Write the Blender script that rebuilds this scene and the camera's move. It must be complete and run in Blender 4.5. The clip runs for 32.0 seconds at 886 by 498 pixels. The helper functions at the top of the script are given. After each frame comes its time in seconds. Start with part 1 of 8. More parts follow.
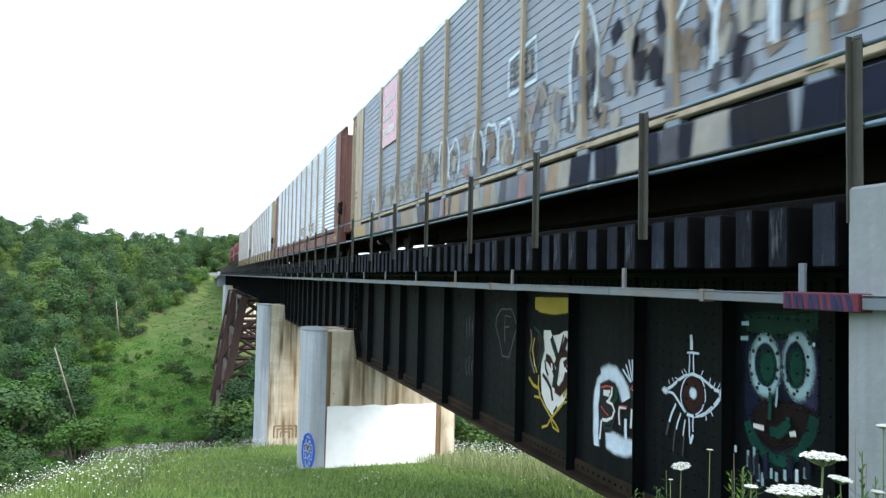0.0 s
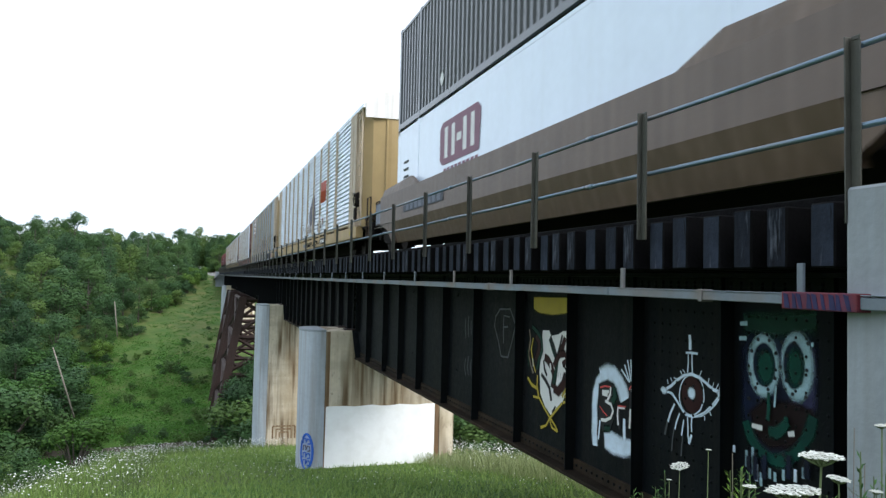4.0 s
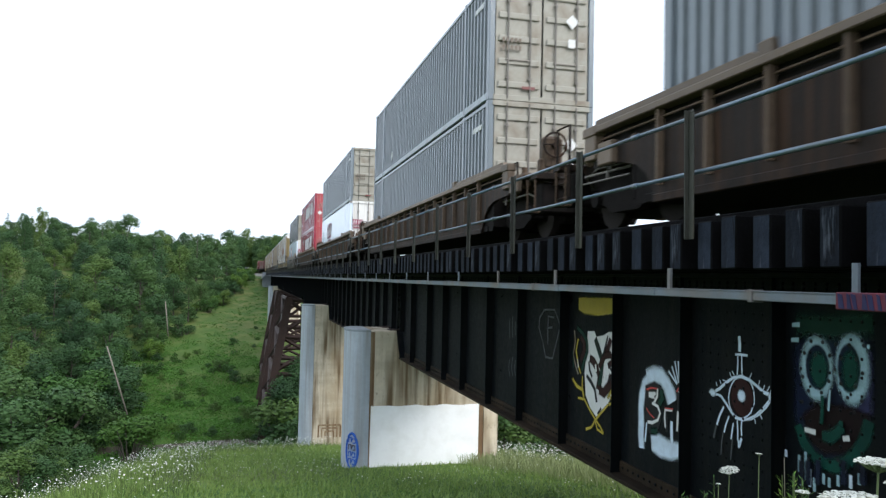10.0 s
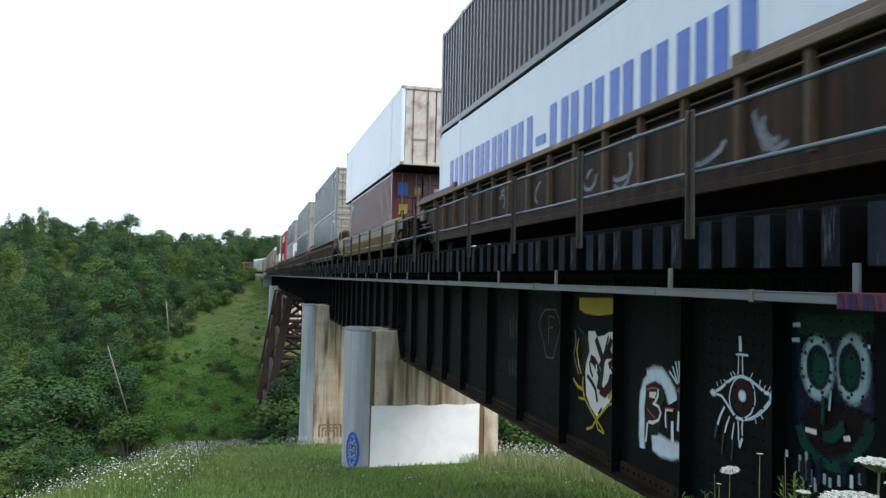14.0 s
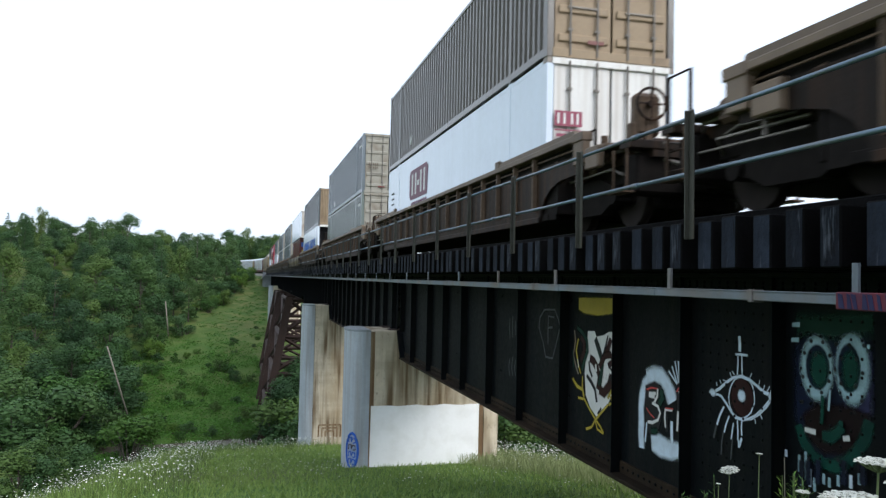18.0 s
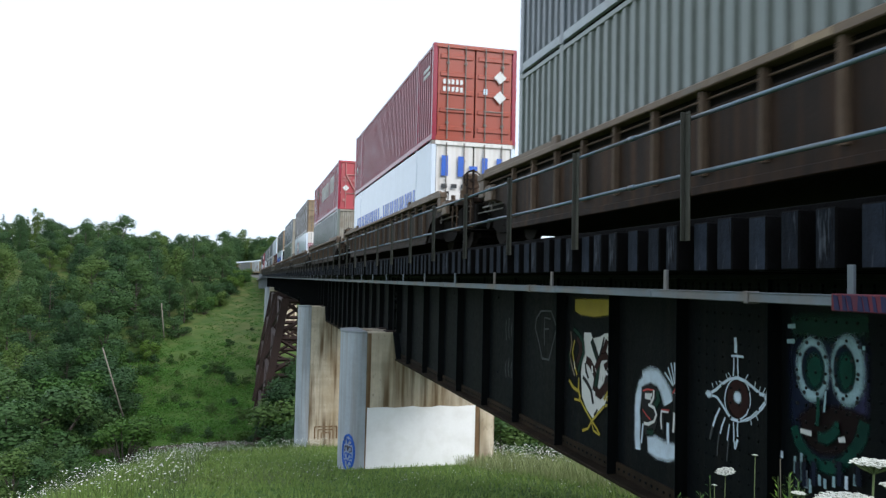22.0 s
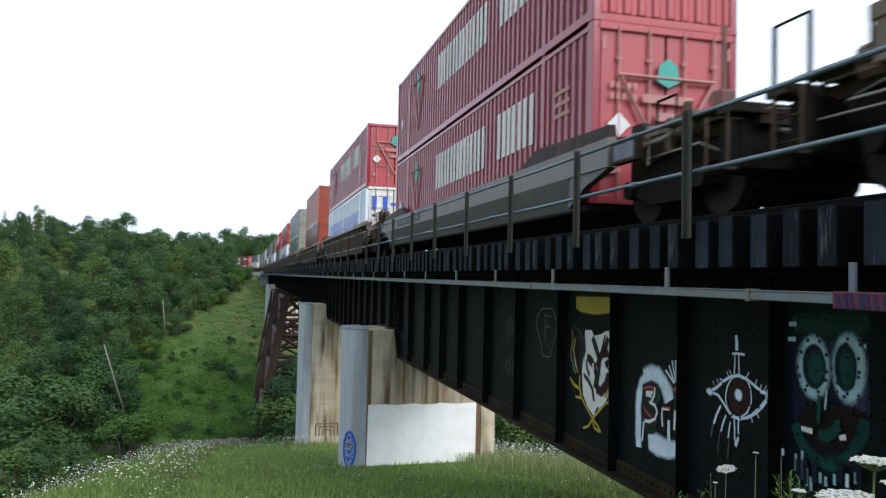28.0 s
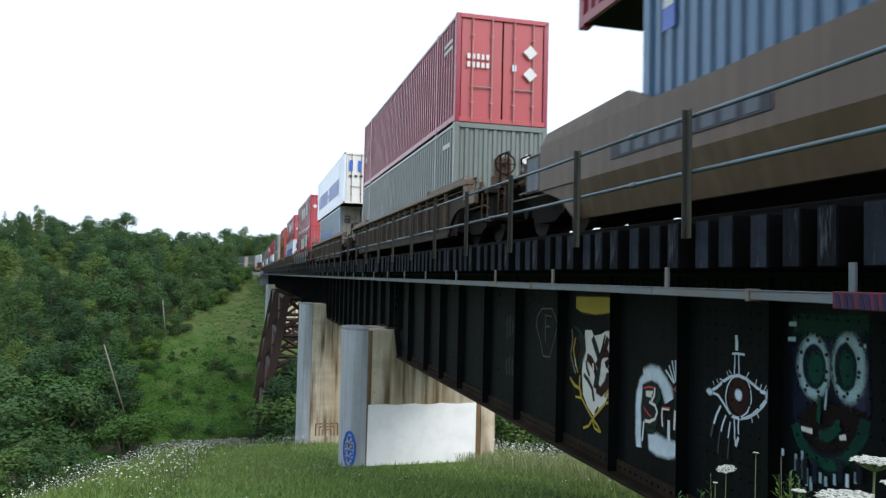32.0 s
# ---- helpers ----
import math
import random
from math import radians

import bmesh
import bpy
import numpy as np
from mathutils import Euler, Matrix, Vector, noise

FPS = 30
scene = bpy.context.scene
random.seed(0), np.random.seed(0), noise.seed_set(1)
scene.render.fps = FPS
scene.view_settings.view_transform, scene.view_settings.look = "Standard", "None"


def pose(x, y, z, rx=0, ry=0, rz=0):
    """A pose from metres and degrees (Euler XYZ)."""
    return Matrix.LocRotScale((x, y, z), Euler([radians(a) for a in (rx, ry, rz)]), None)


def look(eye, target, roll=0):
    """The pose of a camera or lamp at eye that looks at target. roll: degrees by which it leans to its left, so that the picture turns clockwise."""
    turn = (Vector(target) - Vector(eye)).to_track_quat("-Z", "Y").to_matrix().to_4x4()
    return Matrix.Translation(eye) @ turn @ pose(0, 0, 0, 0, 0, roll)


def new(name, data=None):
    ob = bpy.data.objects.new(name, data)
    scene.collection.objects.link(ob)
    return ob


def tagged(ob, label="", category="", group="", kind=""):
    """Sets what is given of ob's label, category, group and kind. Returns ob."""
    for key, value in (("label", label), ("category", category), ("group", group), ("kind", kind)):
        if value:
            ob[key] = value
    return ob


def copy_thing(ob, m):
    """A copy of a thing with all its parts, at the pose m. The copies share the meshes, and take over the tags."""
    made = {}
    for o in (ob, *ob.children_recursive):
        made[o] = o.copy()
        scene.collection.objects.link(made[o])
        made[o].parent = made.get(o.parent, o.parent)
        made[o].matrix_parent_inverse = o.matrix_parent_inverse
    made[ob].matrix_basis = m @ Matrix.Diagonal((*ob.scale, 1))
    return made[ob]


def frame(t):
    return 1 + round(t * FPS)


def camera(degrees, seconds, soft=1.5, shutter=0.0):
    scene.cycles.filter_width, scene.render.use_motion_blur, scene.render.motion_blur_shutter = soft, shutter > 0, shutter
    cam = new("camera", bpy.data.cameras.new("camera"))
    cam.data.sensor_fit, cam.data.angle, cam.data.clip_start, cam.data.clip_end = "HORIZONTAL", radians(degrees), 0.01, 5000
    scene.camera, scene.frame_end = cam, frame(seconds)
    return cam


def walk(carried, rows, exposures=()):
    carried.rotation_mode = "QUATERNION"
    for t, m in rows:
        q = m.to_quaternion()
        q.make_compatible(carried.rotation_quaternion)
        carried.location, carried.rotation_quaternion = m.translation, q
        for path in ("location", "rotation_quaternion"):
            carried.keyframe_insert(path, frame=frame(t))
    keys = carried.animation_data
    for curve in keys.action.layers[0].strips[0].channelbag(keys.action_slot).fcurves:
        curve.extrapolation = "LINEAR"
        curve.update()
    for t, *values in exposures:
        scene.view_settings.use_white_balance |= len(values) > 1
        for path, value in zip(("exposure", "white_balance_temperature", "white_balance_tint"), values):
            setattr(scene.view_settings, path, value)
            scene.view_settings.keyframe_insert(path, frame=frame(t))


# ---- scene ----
cam = camera(60.66, 32.0, soft=1.35, shutter=0.2)


def aim(yaw, pitch, roll):
    y, p = radians(yaw), radians(pitch)
    return look((0, 0, 0), (100 * math.sin(y) * math.cos(p), 100 * math.cos(y) * math.cos(p), 100 * math.sin(p)), roll)


walk(cam, [
    (0.0, aim(17.51, 2.32, 1.28)), (3.0, aim(17.51, 2.33, 1.27)), (3.5, aim(17.56, 2.33, 1.27)), (5.3, aim(17.64, 2.33, 1.29)),
    (5.5, aim(17.70, 2.33, 1.29)), (6.0, aim(18.91, 2.35, 1.36)), (7.0, aim(18.92, 2.36, 1.36)), (7.5, aim(18.81, 2.38, 1.33)),
    (8.0, aim(17.41, 2.36, 1.25)), (8.5, aim(16.26, 2.36, 1.25)), (9.0, aim(15.35, 2.33, 1.24)), (9.5, aim(14.28, 2.29, 1.24)),
    (10.0, aim(14.30, 2.29, 1.24)), (13.0, aim(14.25, 2.28, 1.25)), (18.0, aim(14.29, 2.28, 1.25)), (18.5, aim(14.34, 2.28, 1.25)),
    (19.0, aim(14.26, 2.28, 1.25)), (20.5, aim(14.18, 2.22, 1.27)), (21.0, aim(14.18, 2.22, 1.27)), (21.5, aim(14.28, 2.22, 1.27)),
    (22.0, aim(14.56, 2.40, 1.26)), (22.5, aim(14.38, 2.25, 1.26)), (23.0, aim(14.48, 2.20, 1.32)), (32.0, aim(14.48, 2.20, 1.32)),
], exposures=[(0.0, 0.66, 6080, 10), (1.0, 0.62, 6080, 10), (2.0, 0.32, 6080, 10), (3.0, 0.15, 6080, 10), (6.0, 0.1, 6080, 10), (8.0, 0.08, 6080, 10), (10.0, 0.0, 6080, 10), (13.0, -0.22, 6080, 10), (32.0, -0.25, 6080, 10)])

# ---- sky and sun: a bright overcast summer day, the glow of the sun behind the camera ----
world = bpy.data.worlds.new("overcast")
scene.world = world
world.use_nodes = True
wn, wl = world.node_tree.nodes, world.node_tree.links
sky = wn.new("ShaderNodeTexSky")
sky.sky_type = "NISHITA"
sky.sun_disc = False
sky.sun_elevation, sky.sun_rotation = radians(38), radians(152)
sky.air_density, sky.dust_density = 1.2, 4.0
veil = wn.new("ShaderNodeMix")
veil.data_type = "RGBA"
veil.inputs[0].default_value = 0.93
veil.inputs[7].default_value = (11.0, 11.9, 13.0, 1)
wl.new(sky.outputs[0], veil.inputs[6])
wl.new(veil.outputs[2], wn["Background"].inputs[0])
wn["Background"].inputs[1].default_value = 0.12

sun = new("sun", bpy.data.lights.new("sun", "SUN"))
sun.data.energy, sun.data.angle, sun.data.color = 3.3, radians(38), (1.0, 0.95, 0.88)
sun.matrix_world = look((32, -60, 54), (0, 0, 0))


# ---- materials ----
def node(nt, kind, **props):
    n = nt.nodes.new(kind)
    for key, value in props.items():
        n.inputs[int(key[1:])].default_value = value
    return n


def ramp(nt, source, stops):
    n = nt.nodes.new("ShaderNodeValToRGB")
    el = n.color_ramp.elements
    while len(el) < len(stops):
        el.new(0.5)
    for e, (p, c) in zip(el, stops):
        e.position, e.color = p, (*c, 1)
    nt.links.new(source, n.inputs[0])
    return n.outputs[0]


def mix(nt, fac, a, b, mode="MIX"):
    n = nt.nodes.new("ShaderNodeMix")
    n.data_type, n.blend_type = "RGBA", mode
    for slot, v in ((0, fac), (6, a), (7, b)):
        if isinstance(v, bpy.types.NodeSocket):
            nt.links.new(v, n.inputs[slot])
        else:
            n.inputs[slot].default_value = v if slot == 0 else (*v, 1)
    return n.outputs[2]


def noise_at(nt, coord, scale, stretch=(1, 1, 1), detail=4.0):
    m = nt.nodes.new("ShaderNodeMapping")
    m.inputs["Scale"].default_value = stretch
    nt.links.new(coord, m.inputs[0])
    n = nt.nodes.new("ShaderNodeTexNoise")
    n.inputs["Scale"].default_value, n.inputs["Detail"].default_value = scale, detail
    nt.links.new(m.outputs[0], n.inputs[0])
    return n.outputs["Fac"]


def surface(name, base, rough=0.6, metal=0.0, grain=6.0, depth=0.25, dirt=None, dirt_amount=0.5, streak=False, bump=0.15,
            bump_scale=40.0, rand=0.0, spec=0.5):
    """A worn paint, steel, stone or wood surface: grain at two scales, dirt patches or streaks, and fine relief."""
    m = bpy.data.materials.new(name)
    m.use_nodes = True
    nt = m.node_tree
    b = nt.nodes["Principled BSDF"]
    coord = nt.nodes.new("ShaderNodeTexCoord").outputs["Object"]
    lo, hi = [c * (1 - depth) for c in base], [min(1, c * (1 + depth)) for c in base]
    col = ramp(nt, noise_at(nt, coord, grain), [(0.3, lo), (0.7, hi)])
    fine = noise_at(nt, coord, grain * 9, detail=2.0)
    col = mix(nt, 0.35, col, ramp(nt, fine, [(0.3, lo), (0.7, hi)]))
    if dirt:
        s = noise_at(nt, coord, 1.6 if not streak else 2.6, (1, 1, 1) if not streak else (2.2, 2.2, 0.10), 6.0)
        mask = ramp(nt, s, [(0.46, (0, 0, 0)), (0.46 + 0.24, (dirt_amount,) * 3)])
        col = mix(nt, mask, col, dirt)
    if rand:
        info = nt.nodes.new("ShaderNodeObjectInfo").outputs["Random"]
        col = mix(nt, 1.0, col, ramp(nt, info, [(0.0, (1 - rand,) * 3), (1.0, (1 + rand * 0.5,) * 3)]), "MULTIPLY")
    nt.links.new(col, b.inputs["Base Color"])
    r = nt.nodes.new("ShaderNodeMapRange")
    for slot, v in ((3, rough - (0.03 if rough < 0.4 else 0.12)), (4, min(1, rough + (0.05 if rough < 0.4 else 0.15)))):
        r.inputs[slot].default_value = v
    nt.links.new(fine, r.inputs[0])
    nt.links.new(r.outputs[0], b.inputs["Roughness"])
    b.inputs["Metallic"].default_value = metal
    b.inputs["Specular IOR Level"].default_value = spec
    if bump:
        bn = nt.nodes.new("ShaderNodeBump")
        bn.inputs["Strength"].default_value, bn.inputs["Distance"].default_value = bump, 0.02
        nt.links.new(noise_at(nt, coord, bump_scale), bn.inputs["Height"])
        nt.links.new(bn.outputs[0], b.inputs["Normal"])
    return m


def leafy(name, a, b_, c, scale=1.2):
    """Foliage: colour by clump and by plant, some light coming through."""
    m = bpy.data.materials.new(name)
    m.use_nodes = True
    nt = m.node_tree
    b = nt.nodes["Principled BSDF"]
    island = nt.nodes.new("ShaderNodeNewGeometry").outputs["Random Per Island"]
    coord = nt.nodes.new("ShaderNodeTexCoord").outputs["Object"]
    info = nt.nodes.new("ShaderNodeObjectInfo").outputs["Random"]
    col = mix(nt, noise_at(nt, coord, scale), ramp(nt, island, [(0, a), (1, b_)]), c)
    col = mix(nt, 1.0, col, ramp(nt, info, [(0.0, (0.50, 0.62, 0.66)), (0.45, (0.85, 0.95, 0.9)), (0.8, (1.2, 1.15, 0.9)), (1.0, (1.7, 1.4, 0.85))]), "MULTIPLY")
    nt.links.new(col, b.inputs["Base Color"])
    b.inputs["Roughness"].default_value = 0.65
    b.inputs["Specular IOR Level"].default_value = 0.25
    tr = nt.nodes.new("ShaderNodeBsdfTranslucent")
    nt.links.new(col, tr.inputs[0])
    ms = nt.nodes.new("ShaderNodeMixShader")
    ms.inputs[0].default_value = 0.15
    nt.links.new(b.outputs[0], ms.inputs[1])
    nt.links.new(tr.outputs[0], ms.inputs[2])
    nt.links.new(ms.outputs[0], nt.nodes["Material Output"].inputs[0])
    return m


M = {}
M["girder"] = surface("black bridge steel", (0.0034, 0.0050, 0.0064), 0.62, 0.0, 1.5, 0.35, (0.013, 0.012, 0.011), 0.5, True, 0.2, 25, spec=0.10)
M["flange"] = surface("rust-dusted bottom flange steel", (0.020, 0.015, 0.010), 0.8, 0.0, 3, 0.4, (0.045, 0.030, 0.018), 0.7, False, 0.2, 25, spec=0.1)
M["tie_end"] = surface("weathered grey end grain", (0.0175, 0.023, 0.035), 0.85, 0, 5, 0.5, (0.007, 0.008, 0.011), 0.8, True, 0.5, 18, 0.4, spec=0.12)
nt = M["tie_end"].node_tree
coord = nt.nodes["Texture Coordinate"].outputs["Object"]
socket = nt.nodes["Principled BSDF"].inputs["Base Color"]
col = socket.links[0].from_socket
# pale splits and frayed patches in the end grain
col = mix(nt, ramp(nt, noise_at(nt, coord, 5.0, (4.0, 4.0, 0.5), 6.0), [(0.58, (0.0,) * 3), (0.70, (0.75,) * 3)]), col, (0.085, 0.095, 0.115))
col = mix(nt, ramp(nt, noise_at(nt, coord, 9.0, (3.0, 3.0, 0.35), 4.0), [(0.60, (0.0,) * 3), (0.66, (0.9,) * 3)]), col, (0.004, 0.004, 0.005))
nt.links.new(col, socket)
# near-black on the creosoted faces puts the shade of the narrow gaps into colour
M["tie"] = surface("creosoted timber with gap shade", (0.004, 0.004, 0.0045), 0.85, 0, 5, 0.4, (0.006, 0.006, 0.006), 0.6, True, 0.5, 18, 0.35, spec=0.08)
M["post"] = surface("weathered grey angle steel", (0.052, 0.052, 0.042), 0.6, 0.2, 5, 0.3, (0.09, 0.06, 0.03), 0.6, True, 0.2, 30, 0.2)
M["pipe"] = surface("galvanised pipe", (0.135, 0.19, 0.25), 0.4, 0.6, 3, 0.2, (0.2, 0.14, 0.09), 0.4, False, 0.1, 40)
M["duct"] = surface("pale painted cable duct", (0.12, 0.145, 0.17), 0.5, 0.0, 3, 0.2, (0.16, 0.11, 0.07), 0.8, False, 0.1, 20)
M["concrete"] = surface("stained cream concrete", (0.60, 0.53, 0.41), 0.85, 0, 0.8, 0.14, (0.42, 0.34, 0.23), 0.6, True, 0.3, 12)
nt = M["concrete"].node_tree
coord = nt.nodes["Texture Coordinate"].outputs["Object"]
socket = nt.nodes["Principled BSDF"].inputs["Base Color"]
col = socket.links[0].from_socket
# lifts of the casting, grey damp patches, broad ochre stains and bundles of thin rust runs
col = mix(nt, ramp(nt, noise_at(nt, coord, 1.0, (0.10, 0.10, 2.2), 5.0), [(0.46, (0.0,) * 3), (0.62, (0.45,) * 3)]), col, (0.40, 0.35, 0.26))
col = mix(nt, ramp(nt, noise_at(nt, coord, 0.6, (1, 1, 0.5), 8.0), [(0.46, (0.0,) * 3), (0.68, (0.7,) * 3)]), col, (0.28, 0.20, 0.10))
bundle = ramp(nt, noise_at(nt, coord, 0.75, (1.2, 1.2, 0.22), 2.0), [(0.46, (0.0,) * 3), (0.58, (1.0,) * 3)])
runs = ramp(nt, noise_at(nt, coord, 3.0, (1.1, 1.1, 0.07), 6.0), [(0.42, (0.0,) * 3), (0.60, (0.95,) * 3)])
col = mix(nt, mix(nt, 1.0, bundle, runs, "MULTIPLY"), col, (0.12, 0.075, 0.034))
col = mix(nt, ramp(nt, noise_at(nt, coord, 5.0, (1.6, 1.6, 0.9), 8.0), [(0.60, (0.0,) * 3), (0.72, (0.6,) * 3)]), col, (0.22, 0.18, 0.13))
nt.links.new(col, socket)
M["concrete_grey"] = surface("pale grey concrete", (0.255, 0.285, 0.31), 0.85, 0, 1.5, 0.2, (0.20, 0.205, 0.20), 0.55, True, 0.35, 14)
# bluer and dimmer than the body: the left end's shade is in the colour
M["concrete_nose"] = surface("weathered concrete in blue-grey shade", (0.36, 0.40, 0.44), 0.85, 0, 0.9, 0.14, (0.27, 0.25, 0.22), 0.6, True, 0.3, 14)
M["limewash"] = surface("fresh white paint on concrete", (0.93, 0.93, 0.93), 0.7, 0, 1.0, 0.04, (0.74, 0.73, 0.70), 0.4, False, 0.15, 12)
M["rust"] = surface("rusty tower steel", (0.030, 0.0135, 0.0095), 0.8, 0.0, 3, 0.35, (0.03, 0.02, 0.016), 0.7, True, 0.3, 20)
M["rail"] = surface("rail steel", (0.16, 0.12, 0.10), 0.5, 0.5, 4, 0.2)
M["ballast"] = surface("grey ballast", (0.22, 0.21, 0.19), 0.9, 0, 14, 0.4, None, 0, False, 0.8, 20)
# sheet darkened, ribs lightened: the light on the rib edges is in these colours
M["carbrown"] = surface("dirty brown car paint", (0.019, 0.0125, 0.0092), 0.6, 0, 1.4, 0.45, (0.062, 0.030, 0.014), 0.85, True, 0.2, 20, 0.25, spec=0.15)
M["rib"] = surface("dusty brown rib paint with edge light", (0.115, 0.078, 0.052), 0.6, 0, 2, 0.3, (0.06, 0.030, 0.016), 0.7, True, 0.2, 20, 0.25, spec=0.2)
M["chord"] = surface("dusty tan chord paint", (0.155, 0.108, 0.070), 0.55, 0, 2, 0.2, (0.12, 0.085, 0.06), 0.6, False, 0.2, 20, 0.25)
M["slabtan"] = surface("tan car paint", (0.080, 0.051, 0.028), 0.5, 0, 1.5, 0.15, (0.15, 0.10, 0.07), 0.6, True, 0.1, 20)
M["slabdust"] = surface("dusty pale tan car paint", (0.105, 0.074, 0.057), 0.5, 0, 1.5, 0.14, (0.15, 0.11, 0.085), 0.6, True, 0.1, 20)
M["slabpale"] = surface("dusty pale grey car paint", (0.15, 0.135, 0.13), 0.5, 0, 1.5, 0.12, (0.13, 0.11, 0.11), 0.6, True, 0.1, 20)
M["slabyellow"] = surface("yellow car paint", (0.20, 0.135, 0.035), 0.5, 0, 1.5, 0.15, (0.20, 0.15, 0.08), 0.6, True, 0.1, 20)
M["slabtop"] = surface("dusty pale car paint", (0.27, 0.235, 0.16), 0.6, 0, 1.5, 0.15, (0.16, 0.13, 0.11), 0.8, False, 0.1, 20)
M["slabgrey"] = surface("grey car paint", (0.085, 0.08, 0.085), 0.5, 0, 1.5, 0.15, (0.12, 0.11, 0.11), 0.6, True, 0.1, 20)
M["dark"] = surface("grimy running gear and dark gap backing", (0.012, 0.010, 0.009), 0.8, 0.0, 5, 0.4, spec=0.1)
M["wheel"] = surface("wheel steel", (0.02, 0.016, 0.014), 0.7, 0.0, 5, 0.3, spec=0.15)
M["silver"] = surface("galvanised rack screen", (0.72, 0.78, 0.86), 0.45, 0.25, 2, 0.10, (0.42, 0.43, 0.44), 0.6, False, 0.1, 30)
M["bluegrey"] = surface("faded blue-grey rack screen", (0.19, 0.235, 0.29), 0.5, 0.15, 2, 0.15, (0.26, 0.27, 0.28), 0.6, False, 0.1, 30)
M["rackyellow"] = surface("tan-yellow rack paint", (0.34, 0.24, 0.10), 0.55, 0, 2, 0.12, (0.33, 0.22, 0.10), 0.5, True, 0.1, 25)
M["rackbrown"] = surface("oxide brown rack paint", (0.16, 0.06, 0.045), 0.6, 0, 2, 0.2, (0.08, 0.04, 0.03), 0.5, True, 0.1, 25)
M["locored"] = surface("faded locomotive red", (0.12, 0.03, 0.03), 0.5, 0, 2, 0.15, (0.12, 0.05, 0.04), 0.5, True, 0.1, 25)
M["glass"] = surface("dark cab glass", (0.02, 0.025, 0.03), 0.1, 0, 3, 0.1, bump=0)
M["red"] = surface("faded container red", (0.280, 0.021, 0.047), 0.22, 0, 1.2, 0.05, (0.24, 0.07, 0.07), 0.25, True, 0, 25, spec=0.6)
# lighter than the sides: the sun on the end walls is in this red
M["reddoor"] = surface("sun-faded red door paint", (0.42, 0.062, 0.075), 0.45, 0, 1.5, 0.08, (0.30, 0.10, 0.10), 0.5, True, 0.04, 25)
M["orange"] = surface("orange-red container paint", (0.340, 0.070, 0.040), 0.22, 0, 1.2, 0.05, (0.25, 0.07, 0.05), 0.25, True, 0, 25, spec=0.6)
M["maroon"] = surface("maroon container paint", (0.128, 0.034, 0.034), 0.22, 0, 1.2, 0.05, (0.13, 0.05, 0.045), 0.25, True, 0, 25, spec=0.6)
M["grey"] = surface("blue-grey container paint", (0.167, 0.198, 0.224), 0.22, 0, 1.2, 0.05, (0.17, 0.165, 0.15), 0.22, True, 0, 25, spec=0.6)
M["steelgrey"] = surface("steel-grey container paint", (0.149, 0.178, 0.204), 0.22, 0, 1.2, 0.05, (0.11, 0.11, 0.10), 0.22, True, 0, 25, spec=0.6)
M["darkgrey"] = surface("dark grey container paint", (0.077, 0.090, 0.097), 0.22, 0, 1.2, 0.05, (0.10, 0.095, 0.085), 0.22, True, 0, 25, spec=0.6)
M["brown"] = surface("grey-brown container paint", (0.132, 0.119, 0.106), 0.22, 0, 1.2, 0.05, (0.10, 0.085, 0.07), 0.22, True, 0, 25, spec=0.6)
M["sage"] = surface("grey-green container paint", (0.155, 0.188, 0.175), 0.22, 0, 1.2, 0.05, (0.20, 0.19, 0.155), 0.22, True, 0, 25, spec=0.6)
M["white"] = surface("white container panel", (0.66, 0.74, 0.85), 0.17, 0, 0.8, 0.05, (0.55, 0.60, 0.65), 0.15, True, 0.01, 25)
M["skyblue"] = surface("light blue container paint", (0.221, 0.322, 0.423), 0.22, 0, 1.2, 0.05, (0.2, 0.24, 0.27), 0.22, True, 0, 25, spec=0.6)
M["blue"] = surface("blue container paint", (0.070, 0.160, 0.290), 0.22, 0, 1.2, 0.05, (0.12, 0.17, 0.23), 0.22, True, 0, 25, spec=0.6)
M["doorgrey"] = surface("dusty beige door paint", (0.31, 0.295, 0.25), 0.55, 0, 1.5, 0.14, (0.15, 0.105, 0.065), 0.75, False, 0.06, 25)
M["doorwhite"] = surface("dirty white door paint", (0.72, 0.71, 0.69), 0.5, 0, 1.5, 0.06, (0.38, 0.32, 0.26), 0.45, True, 0.06, 25)
M["doordirty"] = surface("rust-stained white door paint", (0.50, 0.46, 0.41), 0.5, 0, 1.5, 0.1, (0.15, 0.08, 0.05), 0.9, False, 0.06, 25)
M["logo_faded"] = surface("faded plum logo paint", (0.15, 0.045, 0.085), 0.5, 0, 4, 0.1, bump=0)
M["doortan"] = surface("tan door paint", (0.30, 0.22, 0.135), 0.55, 0, 1.5, 0.16, (0.15, 0.10, 0.06), 0.7, False, 0.06, 25)
M["wrap"] = surface("faded red and navy wrapping", (0.11, 0.009, 0.016), 0.7, 0, 5, 0.3, (0.02, 0.03, 0.10), 0.8, False, 0.2, 20)
M["rail_pale"] = surface("pale bottom rail paint", (0.38, 0.42, 0.46), 0.4, 0, 2, 0.1, (0.25, 0.24, 0.22), 0.6, False, 0.1, 20)
M["racktan"] = surface("pale tan rack paint", (0.40, 0.33, 0.235), 0.6, 0, 2, 0.12, (0.24, 0.17, 0.11), 0.6, True, 0.1, 25)
M["mouth"] = surface("dark red spray paint", (0.009, 0.004, 0.005), 0.6, 0, 3, 0.4, bump=0, spec=0.12)
M["dark_green"] = surface("dark green spray paint", (0.007, 0.055, 0.040), 0.6, 0, 3, 0.3, (0.004, 0.020, 0.018), 0.6, bump=0, spec=0.12)
